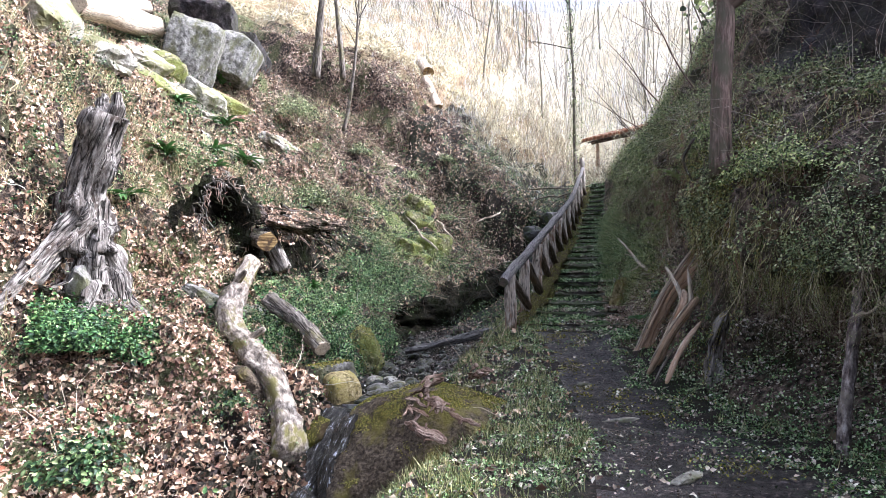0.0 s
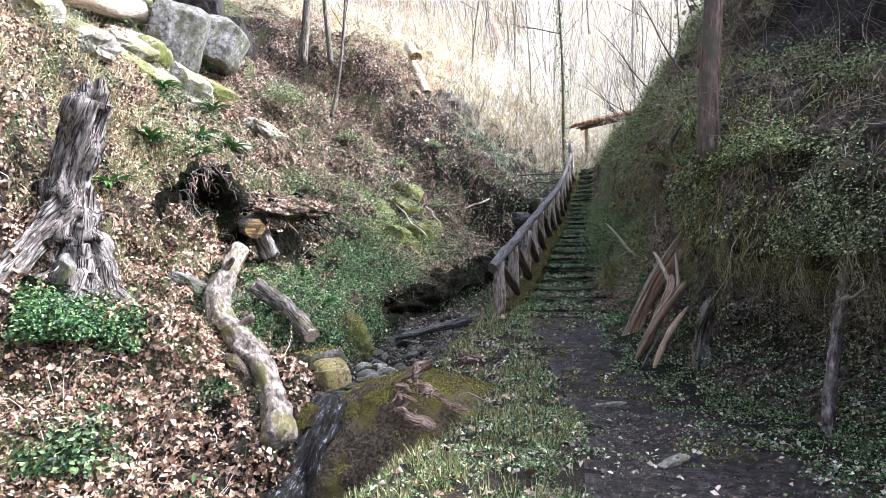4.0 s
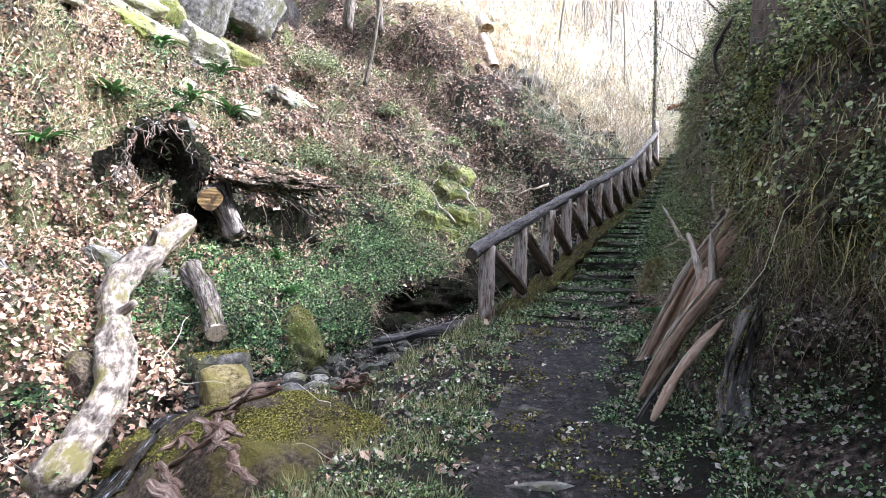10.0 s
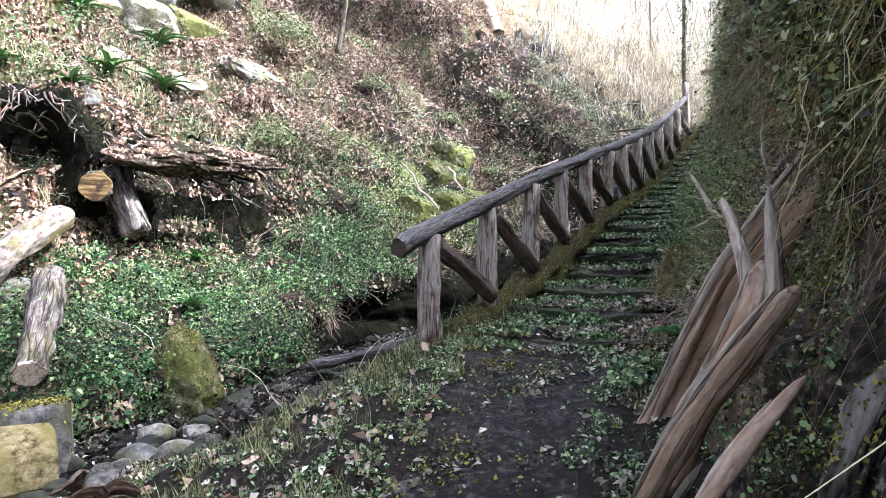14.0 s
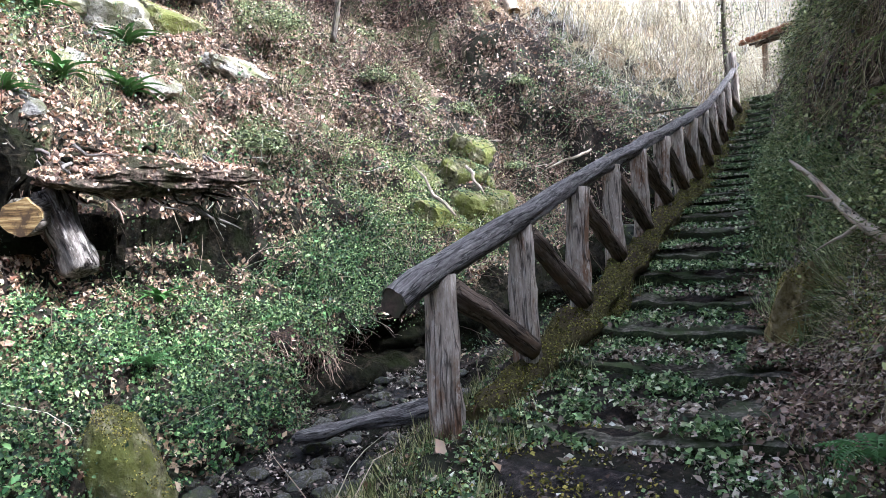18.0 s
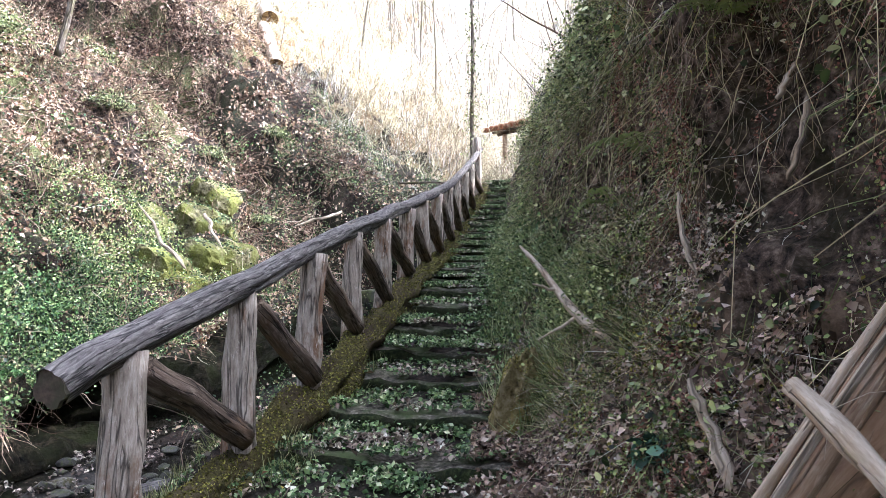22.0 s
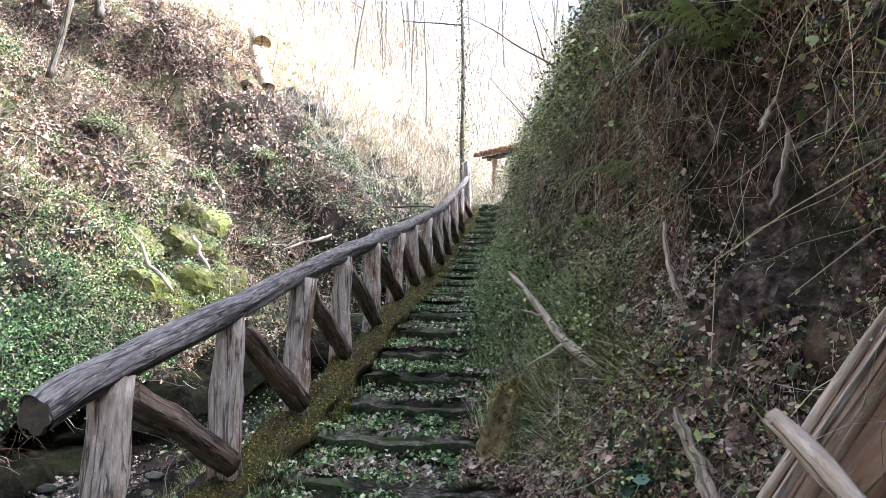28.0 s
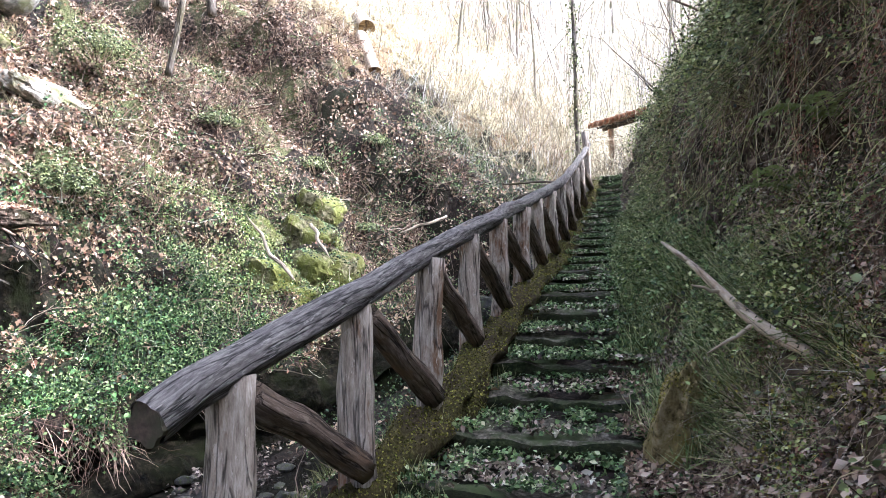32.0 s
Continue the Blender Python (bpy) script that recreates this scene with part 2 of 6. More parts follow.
FRESH = leafy("fresh_leaves", [(0.0, (0.016, 0.045, 0.020)), (0.4, (0.060, 0.150, 0.052)), (0.75, (0.125, 0.245, 0.080)), (1.0, (0.29, 0.38, 0.15))], 0.48, 0.16, 0.26)
NETTLE = leafy("nettle_leaves", [(0.0, (0.012, 0.034, 0.014)), (0.4, (0.045, 0.115, 0.038)), (0.75, (0.10, 0.205, 0.062)), (1.0, (0.24, 0.33, 0.13))], 0.48, 0.14, 0.3)
GRASS = leafy("grass", [(0.0, (0.055, 0.075, 0.024)), (0.5, (0.17, 0.20, 0.070)), (1.0, (0.42, 0.40, 0.20))], 0.6, 0.3)
TUFT = leafy("fresh_tufts", [(0.0, (0.08, 0.12, 0.035)), (0.5, (0.24, 0.32, 0.11)), (1.0, (0.50, 0.52, 0.28))], 0.6, 0.3)
MOSSLEAF = leafy("moss_leaves", [(0.0, (0.0525, 0.06, 0.012)), (0.5, (0.165, 0.158, 0.027)), (1.0, (0.36, 0.315, 0.075))], 0.8, 0.2)
KERBLEAF = leafy("brown_moss_leaves", [(0.0, (0.045, 0.042, 0.010)), (0.5, (0.125, 0.125, 0.026)), (1.0, (0.25, 0.24, 0.06))], 0.9, 0.15, 0.1)
GRIT = leafy("grit", [(0.0, (0.03, 0.023, 0.017)), (0.6, (0.13, 0.10, 0.078)), (1.0, (0.36, 0.31, 0.26))], 0.7, 0.0)
STRAW = leafy("dry_grass", [(0.0, (0.24, 0.18, 0.09)), (0.5, (0.42, 0.35, 0.19)), (1.0, (0.62, 0.55, 0.34))], 0.7, 0.2)
STEM = leafy("dry_stems", [(0.0, (0.15, 0.10, 0.075)), (0.6, (0.40, 0.30, 0.225)), (0.9, (0.56, 0.46, 0.35)), (1.0, (0.72, 0.64, 0.52))], 0.8, 0.0)
REDSTEM = leafy("red_fronds", [(0.0, (0.09, 0.035, 0.026)), (0.5, (0.26, 0.115, 0.078)), (1.0, (0.42, 0.24, 0.17))], 0.8, 0.1)
STEPGREEN = leafy("step_plants", [(0.0, (0.018, 0.036, 0.014)), (0.4, (0.12, 0.21, 0.078)), (0.85, (0.27, 0.38, 0.155)), (1.0, (0.50, 0.51, 0.33))], 0.48, 0.16, 0.26)
BANKGREEN = leafy("bank_leaves", [(0.0, (0.02, 0.036, 0.012)), (0.4, (0.13, 0.19, 0.055)), (0.8, (0.30, 0.36, 0.12)), (1.0, (0.50, 0.52, 0.25))], 0.48, 0.16, 0.26)
TWIGS = leafy("thin_twigs", [(0.0, (0.10, 0.07, 0.055)), (0.6, (0.30, 0.23, 0.18)), (1.0, (0.58, 0.50, 0.42))], 0.8, 0.0)
THICKET = leafy("sunny_thicket", [(0.0, (0.16, 0.125, 0.08)), (0.5, (0.40, 0.33, 0.22)), (1.0, (0.66, 0.58, 0.42))], 0.8, 0.0)
BLUEPLANT = leafy("blue_green_leaves", [(0.0, (0.03, 0.07, 0.045)), (0.5, (0.09, 0.19, 0.115)), (1.0, (0.20, 0.34, 0.22))], 0.5, 0.2, 0.3)
FERN = leafy("fern_leaves", [(0.0, (0.02, 0.06, 0.016)), (0.5, (0.05, 0.13, 0.03)), (1.0, (0.10, 0.20, 0.05))], 0.48, 0.16, 0.26)
# Brushwood with the glare of the far sunlight painted into its colour
GLAREBRUSH = leafy("brushwood", [(0.0, (0.22, 0.19, 0.15)), (0.5, (0.46, 0.42, 0.35)), (1.0, (0.72, 0.69, 0.60))], 0.8, 0.0)
SLIMBARK = mottled("pale_flecked_bark", [(0.36, (0.035, 0.027, 0.024)), (0.5, (0.15, 0.12, 0.105)), (0.66, (0.48, 0.42, 0.37))], (0.20, 0.17, 0.13), 6, 22, (1, 1, 0.5), dist=0.012, bump=0.8, cover=(0.55, 0.66), coord="rest")
REDBARK = mottled("reddish_bark", [(0.36, (0.04, 0.025, 0.02)), (0.5, (0.15, 0.10, 0.078)), (0.66, (0.30, 0.22, 0.18))], (0.10, 0.09, 0.06), 4, 26, (1, 1, 0.15), dist=0.02, bump=1.0, coord="rest")
# Far trunks paled to fade into the overexposed hillside
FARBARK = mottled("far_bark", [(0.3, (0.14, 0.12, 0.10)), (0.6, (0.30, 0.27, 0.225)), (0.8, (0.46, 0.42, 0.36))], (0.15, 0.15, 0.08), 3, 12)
PALEWOOD = woody("bleached_wood", [(0.32, (0.28, 0.215, 0.15)), (0.5, (0.47, 0.39, 0.29)), (0.7, (0.68, 0.59, 0.46))], (0.30, 0.20, 0.12), 45, 13, (0.56, 0.68), 0.85, 0.01, 0.35)
PALESTONE = mottled("pale_stone", [(0.36, (0.10, 0.09, 0.07)), (0.5, (0.33, 0.31, 0.26)), (0.68, (0.56, 0.53, 0.47))], (0.15, 0.145, 0.07), 2.2, 9, dist=0.05, bump=1.0)
TERRACOTTA = mottled("terracotta", [(0.3, (0.16, 0.07, 0.04)), (0.6, (0.34, 0.16, 0.09)), (0.8, (0.46, 0.27, 0.17))], (0.2, 0.16, 0.12), 3, 10, dist=0.01)
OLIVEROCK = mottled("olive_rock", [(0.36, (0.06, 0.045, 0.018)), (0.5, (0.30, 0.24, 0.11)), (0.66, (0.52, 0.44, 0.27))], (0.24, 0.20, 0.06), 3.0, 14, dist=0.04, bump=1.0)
YELLOWROCK = mottled("lichen_rock", [(0.38, (0.02, 0.02, 0.012)), (0.5, (0.16, 0.145, 0.075)), (0.68, (0.38, 0.35, 0.23))], (0.12, 0.13, 0.03), 3.0, 9, dist=0.06, bump=1.0, cover=(0.42, 0.58))
STEPMAT = mottled("mossy_step", [(0.36, (0.015, 0.015, 0.010)), (0.52, (0.11, 0.098, 0.073)), (0.68, (0.32, 0.29, 0.235))], (0.06, 0.08, 0.03), 2.5, 22, dist=0.02)
RAILWOOD = woody("rail_wood", [(0.32, (0.03, 0.027, 0.026)), (0.5, (0.115, 0.106, 0.10)), (0.7, (0.27, 0.255, 0.235))], (0.16, 0.115, 0.08), 60, 24, (0.60, 0.70))
POSTWOOD = woody("post_wood", [(0.32, (0.14, 0.112, 0.09)), (0.5, (0.33, 0.285, 0.235)), (0.7, (0.56, 0.51, 0.45))], (0.17, 0.10, 0.058), 42, 14, (0.54, 0.64))
ENDDARK = mottled("old_sawn_end", [(0.3, (0.03, 0.024, 0.02)), (0.6, (0.09, 0.065, 0.05)), (0.8, (0.15, 0.12, 0.10))], (0.05, 0.05, 0.03), 8, 40, dist=0.004)
SILVER = woody("silver_wood", [(0.32, (0.12, 0.10, 0.085)), (0.5, (0.24, 0.205, 0.175)), (0.7, (0.40, 0.355, 0.31))], (0.17, 0.125, 0.09), 40, 10, (0.54, 0.66), 0.85, 0.012, 0.5)
LEANWOOD = woody("reddish_wood", [(0.32, (0.24, 0.15, 0.095)), (0.5, (0.46, 0.32, 0.21)), (0.7, (0.66, 0.52, 0.38))], (0.34, 0.205, 0.12), 45, 11, (0.52, 0.66), 0.85, 0.012, 0.4)
SMOOTHLIMB = woody("smooth_brown_limb", [(0.3, (0.30, 0.18, 0.105)), (0.5, (0.45, 0.29, 0.18)), (0.7, (0.58, 0.42, 0.29))], (0.28, 0.19, 0.125), 36, 5, (0.5, 0.66), 0.8, 0.006, 0.45)
MOSSROCK = mottled("mossy_rock", [(0.36, (0.018, 0.013, 0.009)), (0.5, (0.075, 0.056, 0.037)), (0.68, (0.18, 0.145, 0.10))], (0.14, 0.12, 0.03), 1.6, 26, bump=1.0, dist=0.04, cover=(0.5, 0.62))
STUMPWOOD = woody("rotten_grey_wood", [(0.34, (0.03, 0.025, 0.022)), (0.48, (0.16, 0.14, 0.12)), (0.66, (0.46, 0.42, 0.37))], (0.06, 0.045, 0.035), 16, 7, (0.50, 0.60), 0.9, 0.05, 0.1)
# Near-black earth: the shade of recesses is put into its colour
SHADEDEARTH = mottled("shaded_earth", [(0.36, (0.002, 0.002, 0.002)), (0.52, (0.010, 0.009, 0.006)), (0.7, (0.04, 0.032, 0.022))], (0.010, 0.012, 0.005), 2.5, 10, rough=1.0, dist=0.06, bump=1.0)
SHADEDEARTH.node_tree.nodes["Principled BSDF"].inputs["Specular IOR Level"].default_value = 0.05
SHRED = mottled("shredded_bark", [(0.36, (0.05, 0.03, 0.022)), (0.5, (0.20, 0.135, 0.10)), (0.66, (0.50, 0.39, 0.31))], (0.15, 0.09, 0.06), 8, 50, (1, 1, 0.1), dist=0.02, bump=1.0, coord="rest")


# ---- building helpers ----
REST = {}


def mesh_from(name, verts, faces, material, smooth=False):
    me = bpy.data.meshes.new(name)
    me.from_pydata([tuple(map(float, v)) for v in verts], [], faces)
    me.materials.append(material)
    held, rest = REST.pop(id(verts), (None, None))
    if held is verts:
        at = me.attributes.new("rest", "FLOAT_VECTOR", "POINT")
        at.data.foreach_set("vector", np.array(rest, float).ravel())
    if smooth:
        me.polygons.foreach_set("use_smooth", [True] * len(me.polygons))
    me.update()
    return me


def part(name, me, parent=None, label="", place=None):
    ob = new(name, me)
    if parent is not None:
        ob.parent = parent
    if place is not None:
        ob.matrix_basis = place
    if label:
        ob["label"] = label
    return ob


def tube(points, radii, sides=10, rough=0.0, seed=0, flat=1.0, caps=True, groove=0.0):
    """Vertices and faces of a crooked round bar along the points."""
    pts = [Vector(p) for p in points]
    verts, faces, rest, run = [], [], [], seed * 3.3
    side = None
    for i, p in enumerate(pts):
        run += (p - pts[i - 1]).length if i else 0.0
        d = (pts[min(i + 1, len(pts) - 1)] - pts[max(i - 1, 0)]).normalized()
        if side is None:
            side = d.orthogonal().normalized()
        side = (side - d * side.dot(d)).normalized()
        up = d.cross(side)
        for k in range(sides):
            a = 2 * math.pi * k / sides
            r = radii[i] * (1 + rough * noise.noise(Vector((math.cos(a) * 1.7 + seed, math.sin(a) * 1.7, i * 0.35 + seed * 3.1))) + (groove * noise.noise(Vector((math.cos(a) * 4.5, math.sin(a) * 4.5, run * 1.6 + seed))) if groove else 0))
            verts.append(p + side * (math.cos(a) * r) + up * (math.sin(a) * r * flat))
            rest.append((math.cos(a) * r + seed, math.sin(a) * r, run))
    n = len(pts)
    for i in range(n - 1):
        for k in range(sides):
            faces.append((i * sides + k, i * sides + (k + 1) % sides, (i + 1) * sides + (k + 1) % sides, (i + 1) * sides + k))
    if caps:
        faces.append(tuple(reversed(range(sides))))
        faces.append(tuple((n - 1) * sides + k for k in range(sides)))
    REST[id(verts)] = (verts, rest)
    return verts, faces


def bent(a, b, n, wobble, seed=0):
    """Points from a to b with a wandering line."""
    a, b = Vector(a), Vector(b)
    out = []
    for i in range(n):
        t = i / (n - 1)
        w = Vector([noise.noise(Vector((t * 3.0 + seed * 7.7, k * 5.3, seed))) for k in range(3)])
        out.append(a.lerp(b, t) + w * wobble * math.sin(math.pi * min(1, t * 1.2 + 0.05)))
    return out


def lerp_table(v, xs, ys):
    return float(np.interp(v, xs, ys))


# ---- the lie of the land ----
PATH_Y = (-16, -8, -5, -3.8, -2.4, -1.8, 0, 1.1, 2.0, 3.0, 4.8, 6.7, 8.6, 11, 13.5, 16, 22, 40)
PATH_Z = (-0.95, -0.85, -0.80, -0.78, -0.60, -0.45, -0.12, 0.04, 0.24, 0.50, 1.15, 1.65, 2.26, 3.10, 4.20, 4.75, 6.2, 22)
RIGHT_Y = (-16, -10, -7, -5, -3.4, -2.6, -1.8, -0.85, 0, 1.7, 3.0, 5, 8.3, 11, 14, 18, 40)
RIGHT_X = (8, 6.2, 5.2, 4.35, 3.4, 2.98, 2.65, 2.3, 2.1, 1.78, 1.48, 1.15, 0.75, 0.4, 0.15, 2.0, 8)
EDGE_Y = (-16, -8, -5, -3.5, -2, 0, 6, 10, 14, 20, 40)
EDGE_X = (1.2, 1.2, 1.1, 0.95, 0.55, -0.12, -0.15, -0.35, -0.9, -2.0, -6)
STREAM_Y = (-16, -7, -5.2, -4.4, -3.4, -2.2, 0.0, 2.0, 3.6, 6.0, 9.0, 10.9, 11.5, 13, 18, 40)
STREAM_Z = (-2.6, -2.3, -2.1, -1.7, -1.05, -0.92, -0.78, -0.72, -0.62, -0.25, 0.45, 1.1, 2.9, 3.7, 6.1, 22)
STREAM_L = (-1.9, -1.9, -1.6, -1.5, -1.75, -2.35, -2.5, -3.0, -3.1, -2.7, -2.3, -2.35, -2.2, -1.9, -1.9, -7)
BANK_D = (0, 0.12, 0.6, 1.5, 2.7, 3.1, 3.9, 4.3, 4.8, 5.6, 7, 9, 13, 25, 60)
BANK_NEAR = (0, 0.25, 0.45, 0.8, 1.15, 1.3, 1.6, 2.4, 3.9, 6.2, 7.4, 9.0, 11, 14.5, 20)
BANK_MID = (0, 0.35, 0.6, 1.0, 1.65, 2.7, 3.7, 4.2, 4.8, 5.7, 6.8, 8.9, 11.2, 14.5, 20)
BANK_FAR = (0, 0.35, 0.58, 1.15, 2.15, 2.6, 3.6, 4.1, 4.8, 5.5, 6.3, 7.4, 9.2, 13, 20)


def bank_g(d, y):
    a = lerp_table(y, (-2.2, 0.2), (0, 1))
    b = lerp_table(y, (3, 6), (0, 1))
    g = lerp_table(d, BANK_D, BANK_NEAR) * (1 - a) + lerp_table(d, BANK_D, BANK_MID) * a
    brow = lerp_table(d, (6, 9, 13, 40), (0, 1.5, 2.2, 2.2)) * lerp_table(y, (3, 6, 7.5, 10), (0, 1, 1, 0))
    return g * (1 - b) + lerp_table(d, BANK_D, BANK_FAR) * b + brow



def path_z(y):
    return lerp_table(y, PATH_Y, PATH_Z)


def right_x(y):
    return lerp_table(y, RIGHT_Y, RIGHT_X)


def edge_x(y):
    return lerp_table(y, EDGE_Y, EDGE_X)


def bank_scale(y):
    return lerp_table(y, (-16, -6, 5, 12, 17, 21, 40), (0.85, 1.0, 1.0, 1.0, 1.0, 0.9, 0.5))


WALL_H = (0, 0.4, 0.75, 1.2, 1.7, 2.2, 2.7, 3.1, 3.6, 4.6, 6.2, 7.2, 8.5)
NEAR_X = (0, 0.16, 0.38, 0.48, 0.40, 0.38, 0.62, 1.2, 2.3, 2.8, 3.4, 5.5, 14)
MID_X = (0, 0.34, 0.58, 0.68, 0.68, 0.70, 0.85, 1.15, 1.7, 2.5, 3.5, 5.5, 14)
FAR_X = (0, 0.20, 0.36, 0.42, 0.44, 0.62, 0.95, 1.3, 1.75, 2.4, 3.5, 5.5, 14)


def wall_x(h, y):
    k = lerp_table(y, (-1.6, 0.6), (0, 1))
    k = k * k * (3 - 2 * k)
    q = lerp_table(y, (1.8, 4.5), (0, 1))
    near = lerp_table(h, WALL_H, NEAR_X) * (1 - k) + lerp_table(h, WALL_H, MID_X) * k
    return near * (1 - q) + lerp_table(h, WALL_H, FAR_X) * q


def wall_top(y):
    """How high the bank beside the stairs stands against the sky."""
    return lerp_table(y, (-16, -4, 0, 2, 4, 6, 8, 10, 12, 14, 18, 40), (0.95, 0.95, 1.15, 1.3, 1.1, 0.93, 0.85, 0.75, 0.58, 0.4, 0.2, 0.1))


def ground_point(s, y):
    """A place on the cross-section at y; s runs from the far top of the opposite bank (0) over stream and path to the top of the near bank (6)."""
    sl, sz = lerp_table(y, STREAM_Y, STREAM_L), lerp_table(y, STREAM_Y, STREAM_Z)
    ex, pz, rx = edge_x(y), path_z(y), right_x(y)
    sr = min(ex - 0.35, sl + lerp_table(y, (-6, -3, 0, 3, 6, 12), (0.8, 1.1, 1.5, 1.6, 1.3, 0.9)))
    if s < 2:
        k = s / 2
        d = 60 * (1 - k) ** 3.0
        g = bank_g(d, y)
        low = lerp_table(y, (1.6, 2.1, 4.4, 5.2), (0, 1, 1, 0)) * lerp_table(g, (0.02, 0.1, 0.55, 0.72), (0.3, 1, 0.9, 0))
        high = lerp_table(y, (0.5, 1.0, 3.3, 4.2), (0, 1, 0.8, 0)) * lerp_table(g, (1.45, 1.65, 2.2, 2.6), (0, 1, 0.9, 0))
        return Vector((sl - d - 1.25 * low - 0.75 * high, y, sz + g * bank_scale(y)))
    if s < 3:
        k = s - 2
        return Vector((sl + (sr - sl) * k, y, sz - 0.10 * math.sin(math.pi * k)))
    if s < 4:
        k = s - 3
        e = k * k * (3 - 2 * k)
        q = lerp_table(y, (1.5, 4), (0, 1))
        steep = lerp_table(k, (0, 0.35, 0.8, 1.0), (0, 0.06, 0.8, 1.0))
        return Vector((sr + (ex - sr) * k, y, sz + (pz - sz) * ((e * 0.75 + 0.25 * math.sqrt(k)) * (1 - q) + steep * q)))
    if s < 5:
        k = s - 4
        lift = 0.18 * lerp_table(y, (-2, 1), (0.3, 1)) * max(0, k - 0.7) / 0.3
        return Vector((ex + (rx - ex) * k, y, pz + lift * lift * 3 - 0.05 * math.sin(math.pi * k) * lerp_table(y, (-1.5, 0), (1, 0))))
    k = s - 5
    h = 8.5 * k
    top = wall_top(y)
    cut = 0.26 * lerp_table(y, (-1.7, -1.1, -0.4, 0.1), (0, 1, 1, 0)) * lerp_table(h, (0.2, 0.7, 2.1, 2.6), (0, 1, 1, 0))
    cut += 0.65 * lerp_table(y, (-6.2, -5.4, -2.75, -2.35), (0, 1, 1, 0)) * lerp_table(h, (0.15, 0.45, 1.05, 1.4), (0, 1, 1, 0))
    cut -= 0.25 * lerp_table(y, (-6.0, -5.2, -3.0, -2.2), (0, 1, 1, 0)) * lerp_table(h, (1.25, 1.55, 2.3, 2.9), (0, 1, 1, 0))
    cut += 0.25 * lerp_table(y, (-0.75, -0.45, 0.35, 0.6), (0, 1, 1, 0)) * lerp_table(h, (1.1, 1.4, 1.9, 2.3), (0, 1, 1, 0))
    return Vector((rx + cut + wall_x(h, y), y, pz + 0.09 * lerp_table(y, (-2, 1), (0.1, 1)) + h * top))


def roughness_at(s):
    return float(np.interp(s, (0, 1.0, 1.9, 2.0, 3.0, 3.4, 4.0, 4.2, 4.8, 5.0, 5.1, 6), (0.8, 0.55, 0.36, 0.07, 0.06, 0.18, 0.10, 0.05, 0.05, 0.07, 0.24, 0.5)))


S_LINE = np.concatenate([np.linspace(0, 1.0, 40, endpoint=False), np.linspace(1.0, 2, 80, endpoint=False), np.linspace(2, 3, 14, endpoint=False), np.linspace(3, 4, 18, endpoint=False), np.linspace(4, 5, 26, endpoint=False), np.linspace(5, 6, 90)])
Y_LINE = np.concatenate([np.arange(-16, -6, 0.25), np.arange(-6, 6, 0.08), np.arange(6, 16, 0.16), np.arange(16, 60.1, 0.8)])


def land(smooth=True):
    rows, cols = len(Y_LINE), len(S_LINE)
    grid = np.zeros((rows, cols, 3))
    for j, y in enumerate(Y_LINE):
        for i, s in enumerate(S_LINE):
            grid[j, i] = ground_point(s, y)
    du, dv = np.gradient(grid, axis=1), np.gradient(grid, axis=0)
    nrm = np.cross(du, dv)
    nrm /= np.linalg.norm(nrm, axis=2, keepdims=True) + 1e-9
    for j in range(rows):
        for i in range(cols):
            p = Vector(grid[j, i])
            r = roughness_at(S_LINE[i])
            n = noise.fractal(p * 0.9, 0.9, 2.1, 4) * 0.75 + noise.noise(p * 2.1 + Vector((5, 2, 8))) * 0.25 + noise.noise(p * 4.4) * 0.42 - abs(noise.noise(p * 6.3 + Vector((1, 7, 3)))) * 0.42 + 0.1 + noise.noise(p * 11.0) * 0.16
            grid[j, i] += nrm[j, i] * (n * r)
    return grid


GRID = land()
LOG_LINE = [(-1.42, -4.5, -1.22), (-1.72, -4.08, -1.06), (-2.36, -3.35, -0.70), (-3.15, -2.78, -0.30), (-4.02, -2.17, 0.16), (-4.50, -1.29, 0.66), (-4.86, -0.35, 1.22)]
for (ax, ay, az), (bx, by, bz) in zip(LOG_LINE, LOG_LINE[1:]):
    for k in np.linspace(0, 1, 8):
        qx, qy, qz = ax + (bx - ax) * k, ay + (by - ay) * k, az + (bz - az) * k
        off = np.hypot(GRID[..., 0] - qx + 0.1, GRID[..., 1] - qy)
        GRID[..., 2] = np.where(off < 0.6, np.minimum(GRID[..., 2], qz - 0.10 + np.maximum(0, off - 0.2) * 0.9), GRID[..., 2])
rows, cols = GRID.shape[:2]
quads = [(j * cols + i, j * cols + i + 1, (j + 1) * cols + i + 1, (j + 1) * cols + i) for j in range(rows - 1) for i in range(cols - 1)]
ground = tagged(new("ground", mesh_from("ground", GRID.reshape(-1, 3), quads, SOIL, True)), "dark leaf-strewn soil of a wooded ravine with steep banks", "ground", kind="structure")
for m in (MUD, BED, CLAY, SHADEDEARTH, BANKEARTH, ROCKWALL, DRYMEADOW, LITTERSOIL, GLAREMEADOW):
    ground.data.materials.append(m)
C00, C10, C01, C11 = GRID[:-1, :-1], GRID[:-1, 1:], GRID[1:, :-1], GRID[1:, 1:]
CENTRE = ((C00 + C10 + C01 + C11) / 4).reshape(-1, 3)
CROSS = np.cross(C11 - C00, C01 - C10).reshape(-1, 3)
AREA = np.linalg.norm(CROSS, axis=1) / 2
NORMAL = CROSS / (2 * AREA[:, None] + 1e-9)
NORMAL *= np.sign((NORMAL[:, 2:3]) + 1e-6) * np.where(np.abs(NORMAL[:, 2:3]) < 0.25, np.sign(NORMAL[:, 2:3] + 1e-6), 1)
QS = np.tile((S_LINE[:-1] + S_LINE[1:]) / 2, rows - 1)
QY = CENTRE[:, 1]
